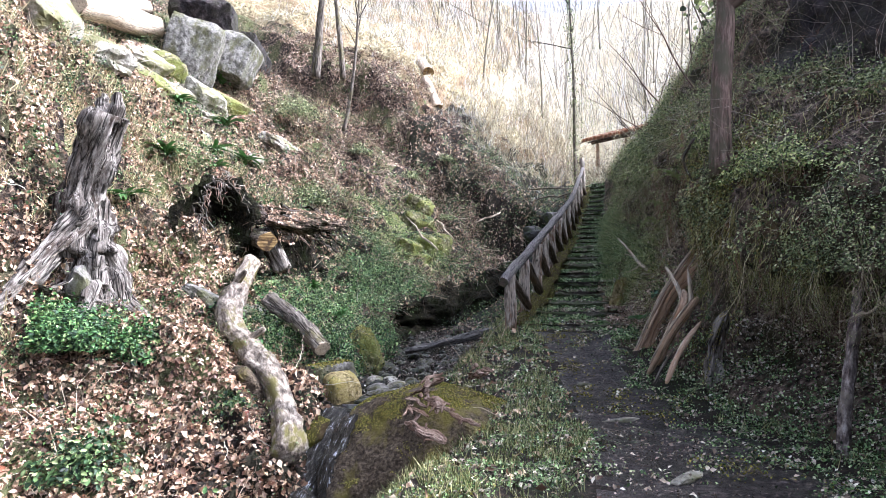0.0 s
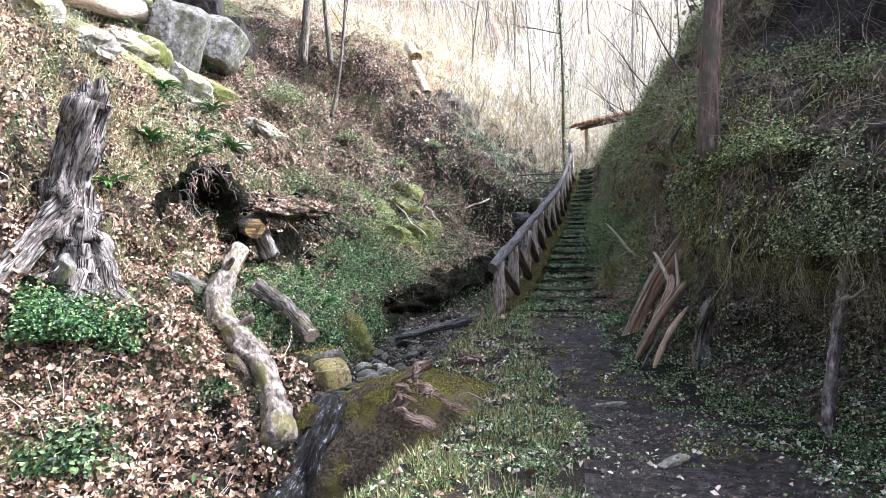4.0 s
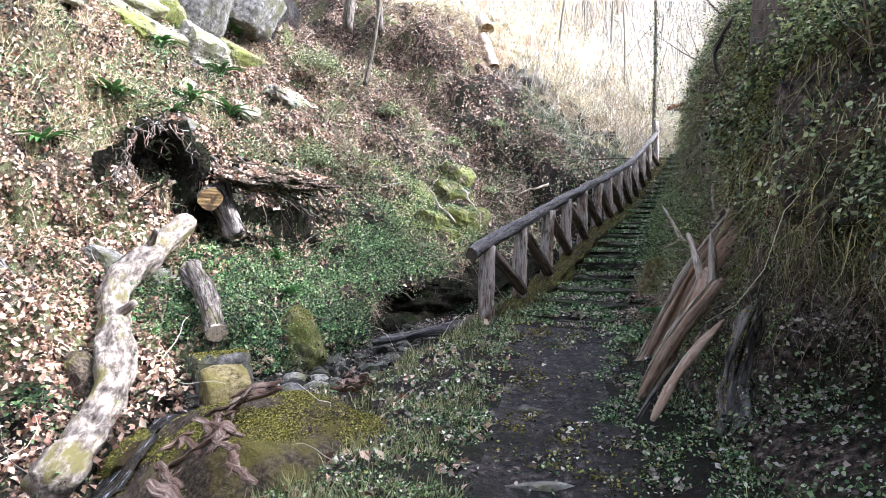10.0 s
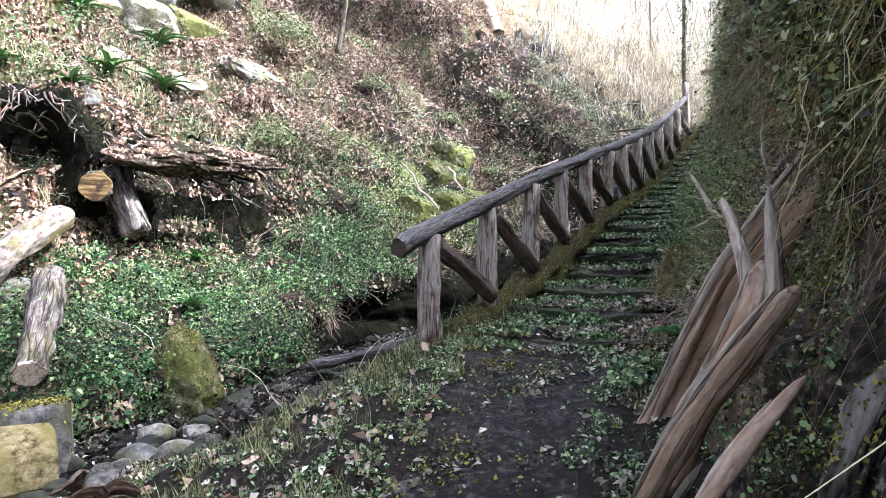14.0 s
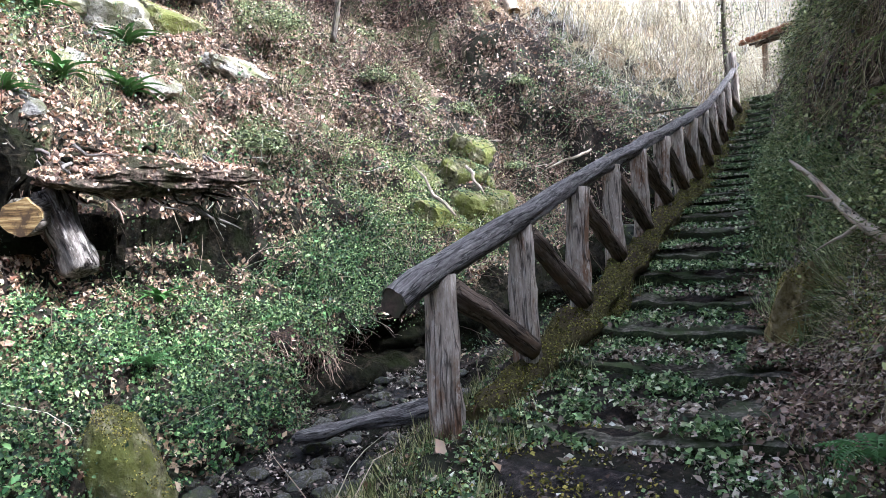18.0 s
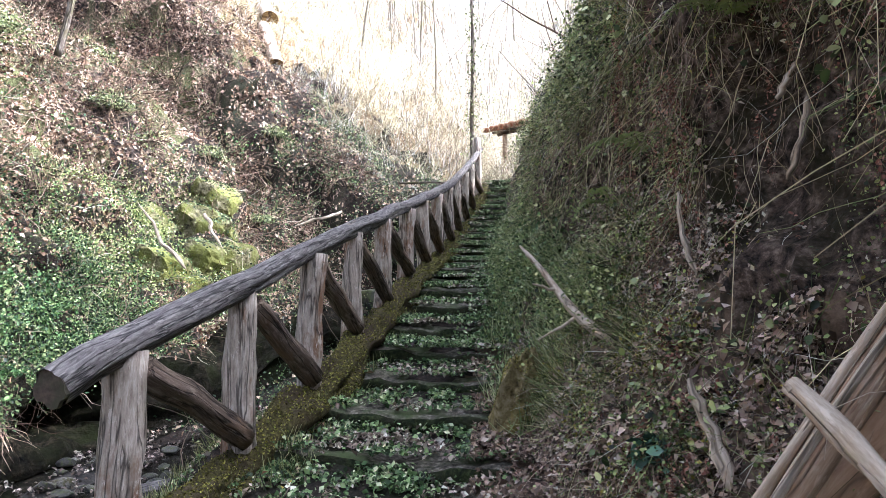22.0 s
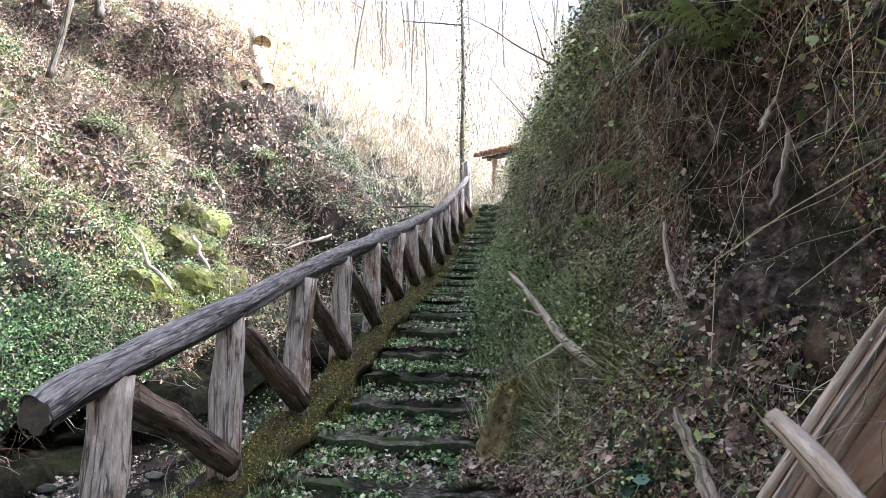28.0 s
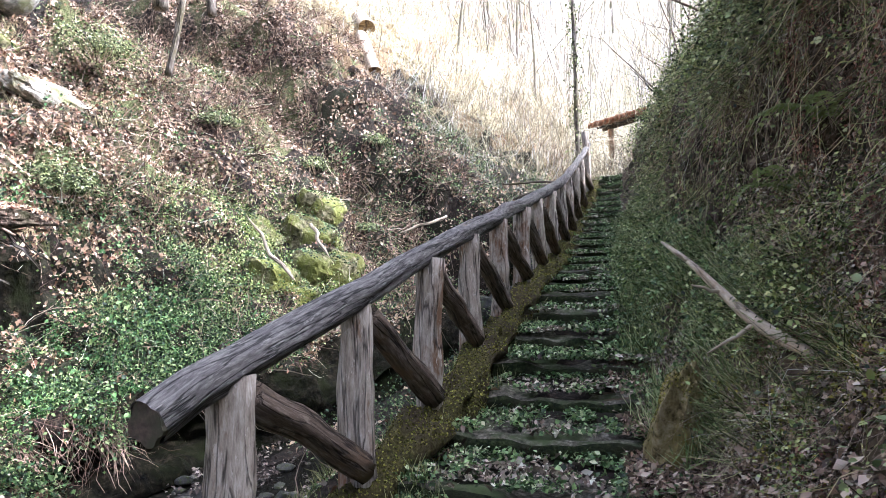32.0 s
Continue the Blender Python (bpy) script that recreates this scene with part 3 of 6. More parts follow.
QN = np.array([noise.noise(Vector(c) * 0.8) for c in CENTRE])
QM = np.array([noise.noise(Vector(c) * 2.3 + Vector((9, 4, 2))) for c in CENTRE])
GAPS = np.array([0.55 + 2.4 * noise.noise(Vector(c) * 4.3 + Vector((3, 1, 5))) + 1.2 * noise.noise(Vector(c) * 9.0) for c in CENTRE])
GAPS = np.clip(GAPS, 0.03, 1.7)
facing = np.where(QS > 5, -1.0, 1.0)
flip = (NORMAL[:, 0] * facing < 0) & (np.abs(NORMAL[:, 2]) < 0.3)
NORMAL[flip] *= -1
kind = np.zeros(len(QS), int)
kind[(QS > 4.28 + 0.12 * QM) & (QS < 4.74 + 0.10 * QM) & (QY < -0.2)] = 1
kind[(QS > 1.97) & (QS < 3.1) & (QY < 3.5)] = 2
kind[(QS > 5.0) & (QS < 5.6)] = 5
kind[(QS > 5.0) & (QS < 5.45) & (QM + 0.4 * QN > 0.2)] = 3
HOLLOW = (QS > 5.0) & (((QY > -5.8) & (QY < -2.4) & (CENTRE[:, 2] > -0.68) & (CENTRE[:, 2] < 0.42)) | ((QY > -1.6) & (QY < 0.4) & (CENTRE[:, 2] > 1.1) & (CENTRE[:, 2] < 2.0)))
kind[HOLLOW] = 5
kind[HOLLOW & (QY < -2)] = 5
kind[(QS > 4.78 + 0.08 * QM) & (QS < 5.09 + 0.03 * QM) & (QY > -1.0) & (QY < 6)] = 3
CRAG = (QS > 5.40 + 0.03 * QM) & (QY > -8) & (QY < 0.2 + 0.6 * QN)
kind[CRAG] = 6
# Shade painted as near-black earth: gully head, strip above the stream, high recess
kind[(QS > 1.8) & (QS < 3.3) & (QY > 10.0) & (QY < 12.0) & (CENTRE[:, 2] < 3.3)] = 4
UNDERCUT_SHADE = (QS < 2.02) & (QY > 1.75) & (QY < 10.0) & (CENTRE[:, 2] < np.interp(QY, STREAM_Y, STREAM_Z) + np.where(QY > 2.2, 0.72, 0.45) + 0.35 * QM)
kind[UNDERCUT_SHADE] = 4
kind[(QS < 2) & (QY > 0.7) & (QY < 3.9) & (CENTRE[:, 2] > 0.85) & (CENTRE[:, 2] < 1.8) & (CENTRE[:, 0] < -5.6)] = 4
kind[(QS < 1.95) & (CENTRE[:, 0] < -6.5 + 0.8 * QM)] = 8
kind[(QS < 1.97) & (QY < -0.6 + 0.6 * QM) & (CENTRE[:, 0] < -2.6)] = 8
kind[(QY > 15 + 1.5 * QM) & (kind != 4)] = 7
# Beyond y 20 the meadow carries painted glare
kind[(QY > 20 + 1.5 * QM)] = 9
kind[(QS < 2) & (QY > 12.5 + 1.5 * QM) & (CENTRE[:, 0] < -6 + QM)] = 7
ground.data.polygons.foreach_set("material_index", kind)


# ---- stairs ----
def stringer_z(y):
    return lerp_table(y, (-0.4, 0, 1.0, 1.95, 2.85, 3.85, 4.8, 6.7, 8.6, 11, 13.2), (-0.1, 0.0, 0.27, 0.53, 0.86, 1.16, 1.5, 1.95, 2.5, 3.35, 4.3))


def rail_x(y):
    return lerp_table(y, (-1, 0, 2, 4, 7, 9, 11, 13.2), (0.0, 0.0, 0.05, 0.0, -0.08, -0.2, -0.33, -0.45))


def rail_z(y):
    return lerp_table(y, (-0.46, -0.25, 0.06, 0.45, 0.82, 1.36, 1.95, 2.7, 3.5, 4.3, 5.8, 8.0, 10.0, 11.0, 12.8), (0.675, 0.77, 0.87, 0.985, 1.11, 1.295, 1.48, 1.70, 1.92, 2.14, 2.55, 3.18, 3.91, 4.28, 4.98))


STEP_Y = [0.12, 1.15, 1.85, 2.5]
while STEP_Y[-1] < 13.3:
    STEP_Y.append(STEP_Y[-1] + 0.56)
STEP_Z = [-0.03, 0.14, 0.31, 0.49]
STEP_Z += [path_z(y) + 0.17 for y in STEP_Y[4:]]


def step_top(y):
    k = max([i for i, v in enumerate(STEP_Y) if v <= y], default=-1)
    if k < 0:
        return path_z(y)
    nxt = STEP_Y[k + 1] if k + 1 < len(STEP_Y) else STEP_Y[k] + 0.56
    return STEP_Z[k] + 0.05 * (y - STEP_Y[k]) / (nxt - STEP_Y[k])


def step_mesh(k):
    """A trodden step: a rounded log edge, a sagging tread behind it."""
    y0 = STEP_Y[k]
    y1 = (STEP_Y[k + 1] if k + 1 < len(STEP_Y) else y0 + 0.56) + 0.12
    x0, x1, z = rail_x(y0) + 0.12, right_x(y0) - 0.02, STEP_Z[k]
    front = [(0.03, -0.34), (0.02, -0.12), (0.0, -0.05), (0.015, -0.012), (0.05, 0.0), (0.12, -0.006), (0.25, -0.012)]
    nx, verts, faces = 26, [], []
    prof = front + [(d, -0.012 + 0.06 * (d / (y1 - y0))) for d in np.linspace(0.32, y1 - y0, 5)]
    for i in range(nx):
        t = i / (nx - 1)
        x = x0 + (x1 - x0) * t
        for d, h in prof:
            p = Vector((x, y0 + d + 0.12 * noise.noise(Vector((x * 1.3, k * 3.3, 0))), z + h - 0.03 * math.sin(math.pi * t) + 0.05 * noise.noise(Vector((x * 0.9, k * 5.1, 4)))))
            p.y += 0.03 * noise.noise(p * 5)
            p.z += 0.035 * noise.noise(p * 6 + Vector((3, 1, 7)))
            verts.append(p)
    m = len(prof)
    for i in range(nx - 1):
        for j in range(m - 1):
            faces.append((i * m + j, (i + 1) * m + j, (i + 1) * m + j + 1, i * m + j + 1))
    return verts, faces


stair = tagged(new("stairway"), "overgrown stairs of mossy log risers and trodden earth", "stairs")
for k in range(len(STEP_Y)):
    step = part("step", mesh_from("step", *step_mesh(k), STEPMAT, True), stair)
    step.data.materials.append(RISERMOSS)
    step.data.polygons.foreach_set("material_index", [1 if n % 11 < 3 else 0 for n in range(len(step.data.polygons))])
kerb_pts = [Vector((rail_x(y) + 0.06 + 0.05 * noise.noise(Vector((y * 1.5, 1, 0))), y, stringer_z(y) - 0.17 + 0.04 * noise.noise(Vector((y * 2, 0, 0))))) for y in np.linspace(0.2, 13, 70)]
part("kerb", mesh_from("kerb", *tube(kerb_pts, [0.13 + 0.09 * noise.noise(Vector((i * 0.6, 0, 5))) for i in range(70)], 20, 0.9, 3), KERBMOSS, True), stair, "low mossy kerb under the posts")

# ---- handrail ----
POST_Y = [0, 1.0, 1.95, 2.9, 3.85, 4.8, 5.7, 6.6, 7.55, 8.5, 9.5, 10.6, 12.0]
fence = tagged(new("fence"), "weathered grey log handrail with split posts and dark diagonal braces", "fence")
rail_pts, rail_r = [], []
for i in range(70):
    y = -0.42 + i * (12.75 + 0.42) / 69
    rail_pts.append(Vector((rail_x(y) + 0.03 * noise.noise(Vector((y * 1.3, 0, 4))), y, rail_z(y) + 0.015 * noise.noise(Vector((y * 1.1, 3, 0))))))
    rail_r.append(0.083 - 0.028 * i / 69)
rail_v, rail_f = tube(rail_pts, rail_r, 30, 0.25, 2, 1.0, True, 0.10)
rail = part("rail", mesh_from("rail", rail_v, rail_f[:-2], RAILWOOD, True), fence, "long crooked grey pole with a dark knot")
end_v, end_f = tube([rail_pts[0] + Vector((0, -0.012, -0.002)), rail_pts[0] + Vector((0, 0.01, 0))], [0.077, 0.081], 30, 0.3, 2)
part("sawn_end", mesh_from("sawn_end", end_v, end_f, ENDDARK), rail, "dark sawn end of the pole")
for i, y in enumerate(POST_Y):
    x, z = rail_x(y), stringer_z(y)
    r = 0.088 - 0.0012 * i
    lean = 0.02 * math.sin(i * 2.3)
    radii = [r * (1.12 - 0.1 * k / 11) * (1 + 0.10 * noise.noise(Vector((k * 0.8, i * 4, 0)))) for k in range(12)]
    part("post", mesh_from("post", *tube(bent((x + lean, y, z - 0.45), (x - lean, y + 0.02, rail_z(y) - 0.03 + (0.4 if i == len(POST_Y) - 1 else 0)), 12, 0.02, i), radii, 22, 0.35, i + 5, 1.0, True, 0.22), POSTWOOD, True), fence)
    if i + 1 < len(POST_Y):
        y2 = POST_Y[i + 1]
        part("brace", mesh_from("brace", *tube(bent((x + 0.02, y + 0.10, rail_z(y) - 0.12), (rail_x(y2) + 0.07, y2 - 0.05, stringer_z(y2) + 0.0), 10, 0.025, i + 30), [0.074 - 0.001 * i] * 10, 20, 0.3, i + 9, 1.0, True, 0.2), DARKWOOD, True), fence, "dark round diagonal brace")


# ---- logs, branches and stones ----
def log_thing(name, pts, radii, mat, label, category, sides=14, rough=0.35, seed=0, sawn=None, flat=1.0, groove=0.0):
    """A log on its own: a bark mesh, with sawn ends as parts where they show."""
    base = Vector(pts[0])
    if not sawn and len(radii) > 5:
        radii = [r * k for r, k in zip(radii, [0.55, 0.85] + [1.0] * (len(radii) - 5) + [0.9, 0.65, 0.22])]
    v, f = tube([Vector(p) - base for p in pts], radii, sides, rough, seed, flat, True, groove)
    ob = tagged(new(name, mesh_from(name, v, f if not sawn else f[:-2], mat, True)), label, category)
    ob.location = base
    if sawn:
        for i, j in ((0, 1), (-1, -2)):
            d = (Vector(pts[i]) - Vector(pts[j])).normalized()
            c = Vector(pts[i]) - base
            ev, ef = tube([c - d * 0.02, c + d * 0.004], [radii[i] * 1.0, radii[i] * 0.97], sides, rough, seed)
            part("sawn_end", mesh_from("sawn_end", ev, ef, sawn), ob, "pale sawn end")
    return ob


def smooth_line(pts, n):
    """A soft curve through the points."""
    pts = [Vector(p) for p in pts]
    out = []
    for i in range(n):
        t = i / (n - 1) * (len(pts) - 1)
        k = min(int(t), len(pts) - 2)
        u = t - k
        p0, p1, p2, p3 = pts[max(k - 1, 0)], pts[k], pts[k + 1], pts[min(k + 2, len(pts) - 1)]
        out.append(0.5 * ((2 * p1) + (p2 - p0) * u + (2 * p0 - 5 * p1 + 4 * p2 - p3) * u * u + (3 * p1 - p0 - 3 * p2 + p3) * u ** 3))
    return out


def stone_mesh(size, seed, mat, facets=0.25, detail=3, blocky=0.0):
    """A broken stone: a ball cut by planes, its edges worn; blocky squares it up."""
    rr = random.Random(seed * 13 + 1)
    cuts = [(Vector((rr.gauss(0, 1), rr.gauss(0, 1), rr.gauss(0, 1))).normalized(), rr.uniform(0.5, 0.9)) for _ in range(12)]
    bm = bmesh.new()
    bmesh.ops.create_icosphere(bm, subdivisions=detail, radius=1)
    for v in bm.verts:
        p = v.co.copy()
        m = max(abs(p.x), abs(p.y), abs(p.z))
        r = 1 + (1 / m - 1) * blocky
        for nrm, d in cuts:
            a = p.dot(nrm)
            if a > 1e-3:
                cut = (d + 0.55 * blocky) / a
                if cut < r:
                    r = r + (cut - r) * (0.9 if facets > 0.1 else 0.5)
        n = noise.fractal(p * 1.7 + Vector((seed * 3.7, seed, 0)), 0.8, 2.2, 5)
        p *= r * (1 + facets * 0.4 * n)
        v.co = Vector((p.x * size[0], p.y * size[1], p.z * size[2]))
    me = bpy.data.meshes.new("stone")
    bm.to_mesh(me)
    bm.free()
    me.materials.append(mat)
    me.polygons.foreach_set("use_smooth", [True] * len(me.polygons))
    if facets > 0.1:
        me.set_sharp_from_angle(angle=radians(24))
    return me


def stone_thing(name, place, size, turn, seed, mat, label, category="rock", facets=0.25, detail=3, blocky=0.0):
    ob = tagged(new(name, stone_mesh(size, seed, mat, facets, detail, blocky)), label, category)
    ob.matrix_basis = pose(*place, *turn)
    return ob


def on_ground(x, y, s_from=0.0, s_to=6.0):
    """The lie of the ground near x, y by the nearest sheet point."""
    pick = (QS >= s_from) & (QS <= s_to)
    c = CENTRE[pick]
    return float(c[np.argmin((c[:, 0] - x) ** 2 + (c[:, 1] - y) ** 2), 2])


tree_log = log_thing("fallen_log", smooth_line(LOG_LINE, 44), [0.17 + 0.025 * math.sin(i * 0.45) + 0.012 * math.sin(i * 1.7) for i in range(44)], LOGBARK, "long crooked grey fallen tree with flaking mossy bark", "log", 24, 0.45, 3, None, 1.0, 0.25)
for a, b in (((-3.3, -2.7, -0.15), (-3.05, -2.62, 0.05)), ((-4.45, -1.4, 0.75), (-4.2, -1.5, 0.95))):
    part("broken_stub", mesh_from("broken_stub", *tube(bent(Vector(a) - tree_log.location, Vector(b) - tree_log.location, 6, 0.02, 3), [0.06, 0.055, 0.05, 0.045, 0.04, 0.03], 12, 0.4, 5, 1.0, True, 0.4), LOGBARK, True), tree_log)
log_thing("sawn_log", smooth_line([(-2.44, -2.0, -0.30), (-2.78, -1.78, -0.10), (-3.3, -1.45, 0.16), (-4.05, -1.02, 0.42)], 20), [0.115 + 0.002 * i + 0.01 * math.sin(i * 1.3) for i in range(20)],
          BARK, "short sawn grey log lying in green ground cover", "log", 20, 0.3, 6, PALEWOOD, 1.0, 0.2)
split = tagged(new("split_log"), "split silver-grey log across the edge of the stream", "log")
split.location = (-1.6, 1.25, -0.45)
for k in range(5):
    o = Vector((0.03 * math.sin(k * 2), 0.055 * (k - 2), 0.03 * math.cos(k * 1.7)))
    a, b = Vector((-0.62 - 0.06 * (k % 3), -0.22, -0.14)) + o, Vector((0.85 + 0.1 * (k % 2), 0.2, 0.22)) + o * 0.8
    part("splinter", mesh_from("splinter", *tube(bent(a, b, 12, 0.04, k + 70), [0.05 + 0.012 * math.sin(k + q) for q in range(12)], 20, 0.6, k, 0.7, True, 0.5), RAILWOOD, True), split)

# branches leaning against the bank
def split_wood(name, pts, r, mat, label, seed, shards=3, shard_mat=None, flat=1.0, sawn=None):
    """A dead limb: a grooved core with long split slivers lying along it as parts."""
    n = len(pts)
    ob = log_thing(name, pts, [r * (1 - 0.25 * i / n) * (1 + 0.12 * math.sin(i * 0.9 + seed)) for i in range(n)], mat, label, "branch", 22, 0.3, seed, sawn, flat, 0.14)
    rr = random.Random(seed)
    for k in range(shards):
        i0, i1 = rr.randint(0, n // 3), rr.randint(2 * n // 3, n - 1)
        o = Vector((-0.75, rr.uniform(-0.8, 0.6), rr.uniform(0.1, 0.7))).normalized() * r * 0.95
        line = [Vector(p) - Vector(pts[0]) + o * (1 - 0.06 * math.sin(0.7 * i + k)) for i, p in enumerate(pts[i0:i1])]
        m = len(line)
        part("sliver", mesh_from("sliver", *tube(line, [r * 0.34 * (0.25 + math.sin(math.pi * (i + 0.5) / m)) for i in range(m)], 9, 0.6, seed + k, 0.55, True, 0.3), shard_mat or mat, True), ob, "long split sliver of wood")
    return ob


split_wood("leaning_branch", smooth_line([(2.16, -0.78, -0.40), (2.42, -0.76, 0.12), (2.67, -0.76, 0.56), (2.98, -0.76, 1.02), (3.18, -0.74, 1.30)], 26), 0.05, SILVER, "grey-brown dead branch leaning on the bank", 11, 1)
split_wood("leaning_branch", smooth_line([(2.03, -1.05, -0.46), (2.14, -1.04, -0.25), (2.33, -1.04, 0.14), (2.52, -1.04, 0.51), (2.84, -1.0, 0.98), (3.0, -0.96, 1.2)], 24), 0.05, LEANWOOD, "split tan dead branch with long cracks leaning on the bank", 12, 4, PALEWOOD, 0.8)
split_wood("leaning_log", smooth_line([(2.16, -0.92, -0.46), (2.35, -0.92, 0.02), (2.56, -0.92, 0.42), (2.88, -0.92, 0.84), (3.1, -0.9, 1.12)], 24), 0.088, SMOOTHLIMB, "thick smooth brown dead limb leaning on the bank", 13, 0)
split_wood("split_plank", smooth_line([(2.30, -1.98, -0.52), (2.56, -2.10, -0.06), (2.75, -2.12, 0.22), (2.92, -2.14, 0.46)], 20), 0.062, LEANWOOD, "split tan slab of wood leaning on the bank", 16, 4, PALEWOOD, 0.5)
split_wood("forked_branch", smooth_line([(2.40, -1.75, -0.42), (2.58, -1.92, 0.02), (2.74, -1.95, 0.37), (2.75, -1.62, 0.55)], 20), 0.05, LEANWOOD, "reddish forked dead branch leaning on the bank", 14, 3, PALEWOOD)
split_wood("broken_limb", smooth_line([(2.74, -1.95, 0.36), (2.68, -1.66, 0.58), (2.60, -1.40, 0.74), (2.53, -1.22, 0.85)], 18), 0.028, PALEWOOD, "bleached broken limb across the leaning branches", 15, 1, None, 1.0, PALEWOOD)
split_wood("leaning_stick", smooth_line([(2.52, -2.62, -0.55), (2.64, -2.50, -0.28), (2.78, -2.34, -0.05), (2.94, -2.2, 0.16)], 18), 0.034, LEANWOOD, "curved dead stick leaning on the bank", 17, 1, PALEWOOD)
split_wood("leaning_stick", smooth_line([(2.36, -2.42, -0.62), (2.50, -2.32, -0.36), (2.62, -2.26, -0.16)], 14), 0.018, BARK, "thin grey dead stick leaning on the bank", 18, 1)
log_thing("wood_splinter", smooth_line([(2.84, -2.04, 0.28), (2.83, -1.98, 0.55), (2.81, -1.93, 0.84)], 10), [0.04, 0.042, 0.042, 0.04, 0.038, 0.035, 0.03, 0.026, 0.02, 0.01], PALEWOOD, "pale upright splinter of broken wood", "branch", 16, 0.5, 16, None, 0.5, 0.4)
rotten = log_thing("rotten_log", smooth_line([(3.02, -2.6, -0.62), (3.05, -2.62, -0.34), (3.10, -2.72, 0.0), (3.20, -2.85, 0.32)], 16), [0.11, 0.115, 0.11, 0.10, 0.09, 0.085, 0.08, 0.078, 0.075, 0.07, 0.07, 0.068, 0.065, 0.06, 0.05, 0.04], STUMPWOOD, "mossy rotten log against the bank", "log", 28, 0.8, 18, None, 1.0, 0.7)
log_thing("slim_tree", smooth_line([(3.94, -4.63, -0.86), (3.99, -4.55, -0.45), (4.08, -4.39, -0.01), (4.16, -4.3, 0.40), (4.22, -4.22, 0.80), (4.2, -4.1, 1.15)], 22), [0.050 - 0.0011 * i + 0.005 * math.sin(1.9 * i) for i in range(22)], SLIMBARK, "slim dead tree with flecked bark beside the path", "tree", 20, 0.6, 19, None, 1.0, 0.35)
slim = scene.objects["slim_tree"]
for a, b in (((4.13, -4.33, 0.28), (4.30, -4.42, 0.42)), ((4.20, -4.25, 0.66), (4.34, -4.3, 0.95)), ((4.21, -4.22, 0.8), (4.08, -4.2, 1.1))):
    part("side_twig", mesh_from("side_twig", *tube(bent(Vector(a) - slim.location, Vector(b) - slim.location, 7, 0.05, 9), [0.022, 0.02, 0.018, 0.015, 0.012, 0.009, 0.005], 8, 0.3), PALEWOOD, True), slim)
twig = log_thing("pale_branch", smooth_line([(1.53, 2.92, 1.58), (1.72, 2.35, 1.38), (1.90, 1.85, 1.16), (2.04, 1.5, 0.99), (2.25, 1.15, 0.84)], 18), [0.012 + 0.0018 * i for i in range(18)], PALEWOOD, "bleached bare branch lying on the bank beside the stairs", "branch", 9, 0.3, 20)
for a, b in (((1.90, 1.85, 1.16), (1.74, 1.72, 1.20)), ((2.04, 1.5, 0.99), (1.80, 1.40, 0.84)), ((1.72, 2.35, 1.38), (1.64, 2.28, 1.44))):
    part("side_twig", mesh_from("side_twig", *tube(bent(Vector(a) - twig.location, Vector(b) - twig.location, 6, 0.03, 4), [0.014, 0.013, 0.011, 0.009, 0.007, 0.004], 6, 0.2), PALEWOOD, True), twig)

# roots that hang out of the bank
ROOTS = [((2.53, 0.50, 1.57), (2.53, 0.45, 1.41), (2.55, 0.40, 1.28), (2.58, 0.36, 1.16)), ((2.47, -0.12, 0.76), (2.50, -0.18, 0.66), (2.54, -0.26, 0.55), (2.56, -0.34, 0.42)),
         ((2.98, 0.10, 1.87), (2.95, 0.08, 1.71), (2.89, 0.08, 1.53)), ((2.95, 0.12, 2.02), (2.90, 0.10, 1.93), (2.87, 0.10, 1.86)), ((2.9, -1.6, 2.0), (2.8, -1.75, 2.25), (2.95, -1.9, 2.5))]
for i, (line, thick) in enumerate(zip(ROOTS, (0.014, 0.026, 0.016, 0.013, 0.02))):
    log_thing("bare_root", [p + Vector((0.005 * math.sin(k * 2.1 + i), 0.006 * math.cos(k * 1.7), 0)) for k, p in enumerate(smooth_line(line, 12))], [thick * (0.6 + 0.05 * k) * (1 + 0.22 * math.sin(2.3 * k + i)) for k in range(12)], PALEWOOD if i != 4 else BARK, "pale bare root hanging out of the earth bank", "root", 14, 0.35, 40 + i, None, 1.0, 0.2)

# stones
block = stone_thing("cut_stone", (-2.22, -2.12, -0.80), (0.25, 0.30, 0.31), (4, -3, -32), 3, STONE, "squared grey stone block with a mossy top", "stone block", 0.04, 5, 1.0)
# Added block whose yellow colour stands in for sun on the right face
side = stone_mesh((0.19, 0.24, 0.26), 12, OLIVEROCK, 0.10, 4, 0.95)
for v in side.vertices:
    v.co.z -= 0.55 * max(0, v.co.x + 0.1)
part("side_block", side, block, "added yellowish block, painted as the sunlit side of the stone", pose(0.33, -0.02, -0.05, 0, 0, 8))
boulder = stone_thing("mossy_boulder", (-0.08, -3.50, -1.60), (1.25, 1.62, 1.0), (0, 0, 10), 5, MOSSROCK, "big rounded boulder covered in yellow-green moss", "boulder", 0.16, 6, 0.2)
stone_thing("mossy_stone", (-1.60, -3.60, -1.24), (0.30, 0.42, 0.27), (0, 0, 30), 7, MOSS, "small moss-covered stone at the cascade", "boulder", 0.2, 4, 0.1)
stone_thing("dark_stone", (-1.35, -2.95, -1.02), (0.38, 0.22, 0.14), (0, 0, 20), 9, DARKSTONE, "dark wet stone at the lip of the cascade", "stone", 0.25, 3)
stone_thing("stone_slab", (-2.86, -3.22, -0.98), (0.46, 0.14, 0.58), (14, 0, -35), 11, MOSSROCK, "leaning brown slab behind the fallen trunk", "slab", 0.12, 4, 0.6)
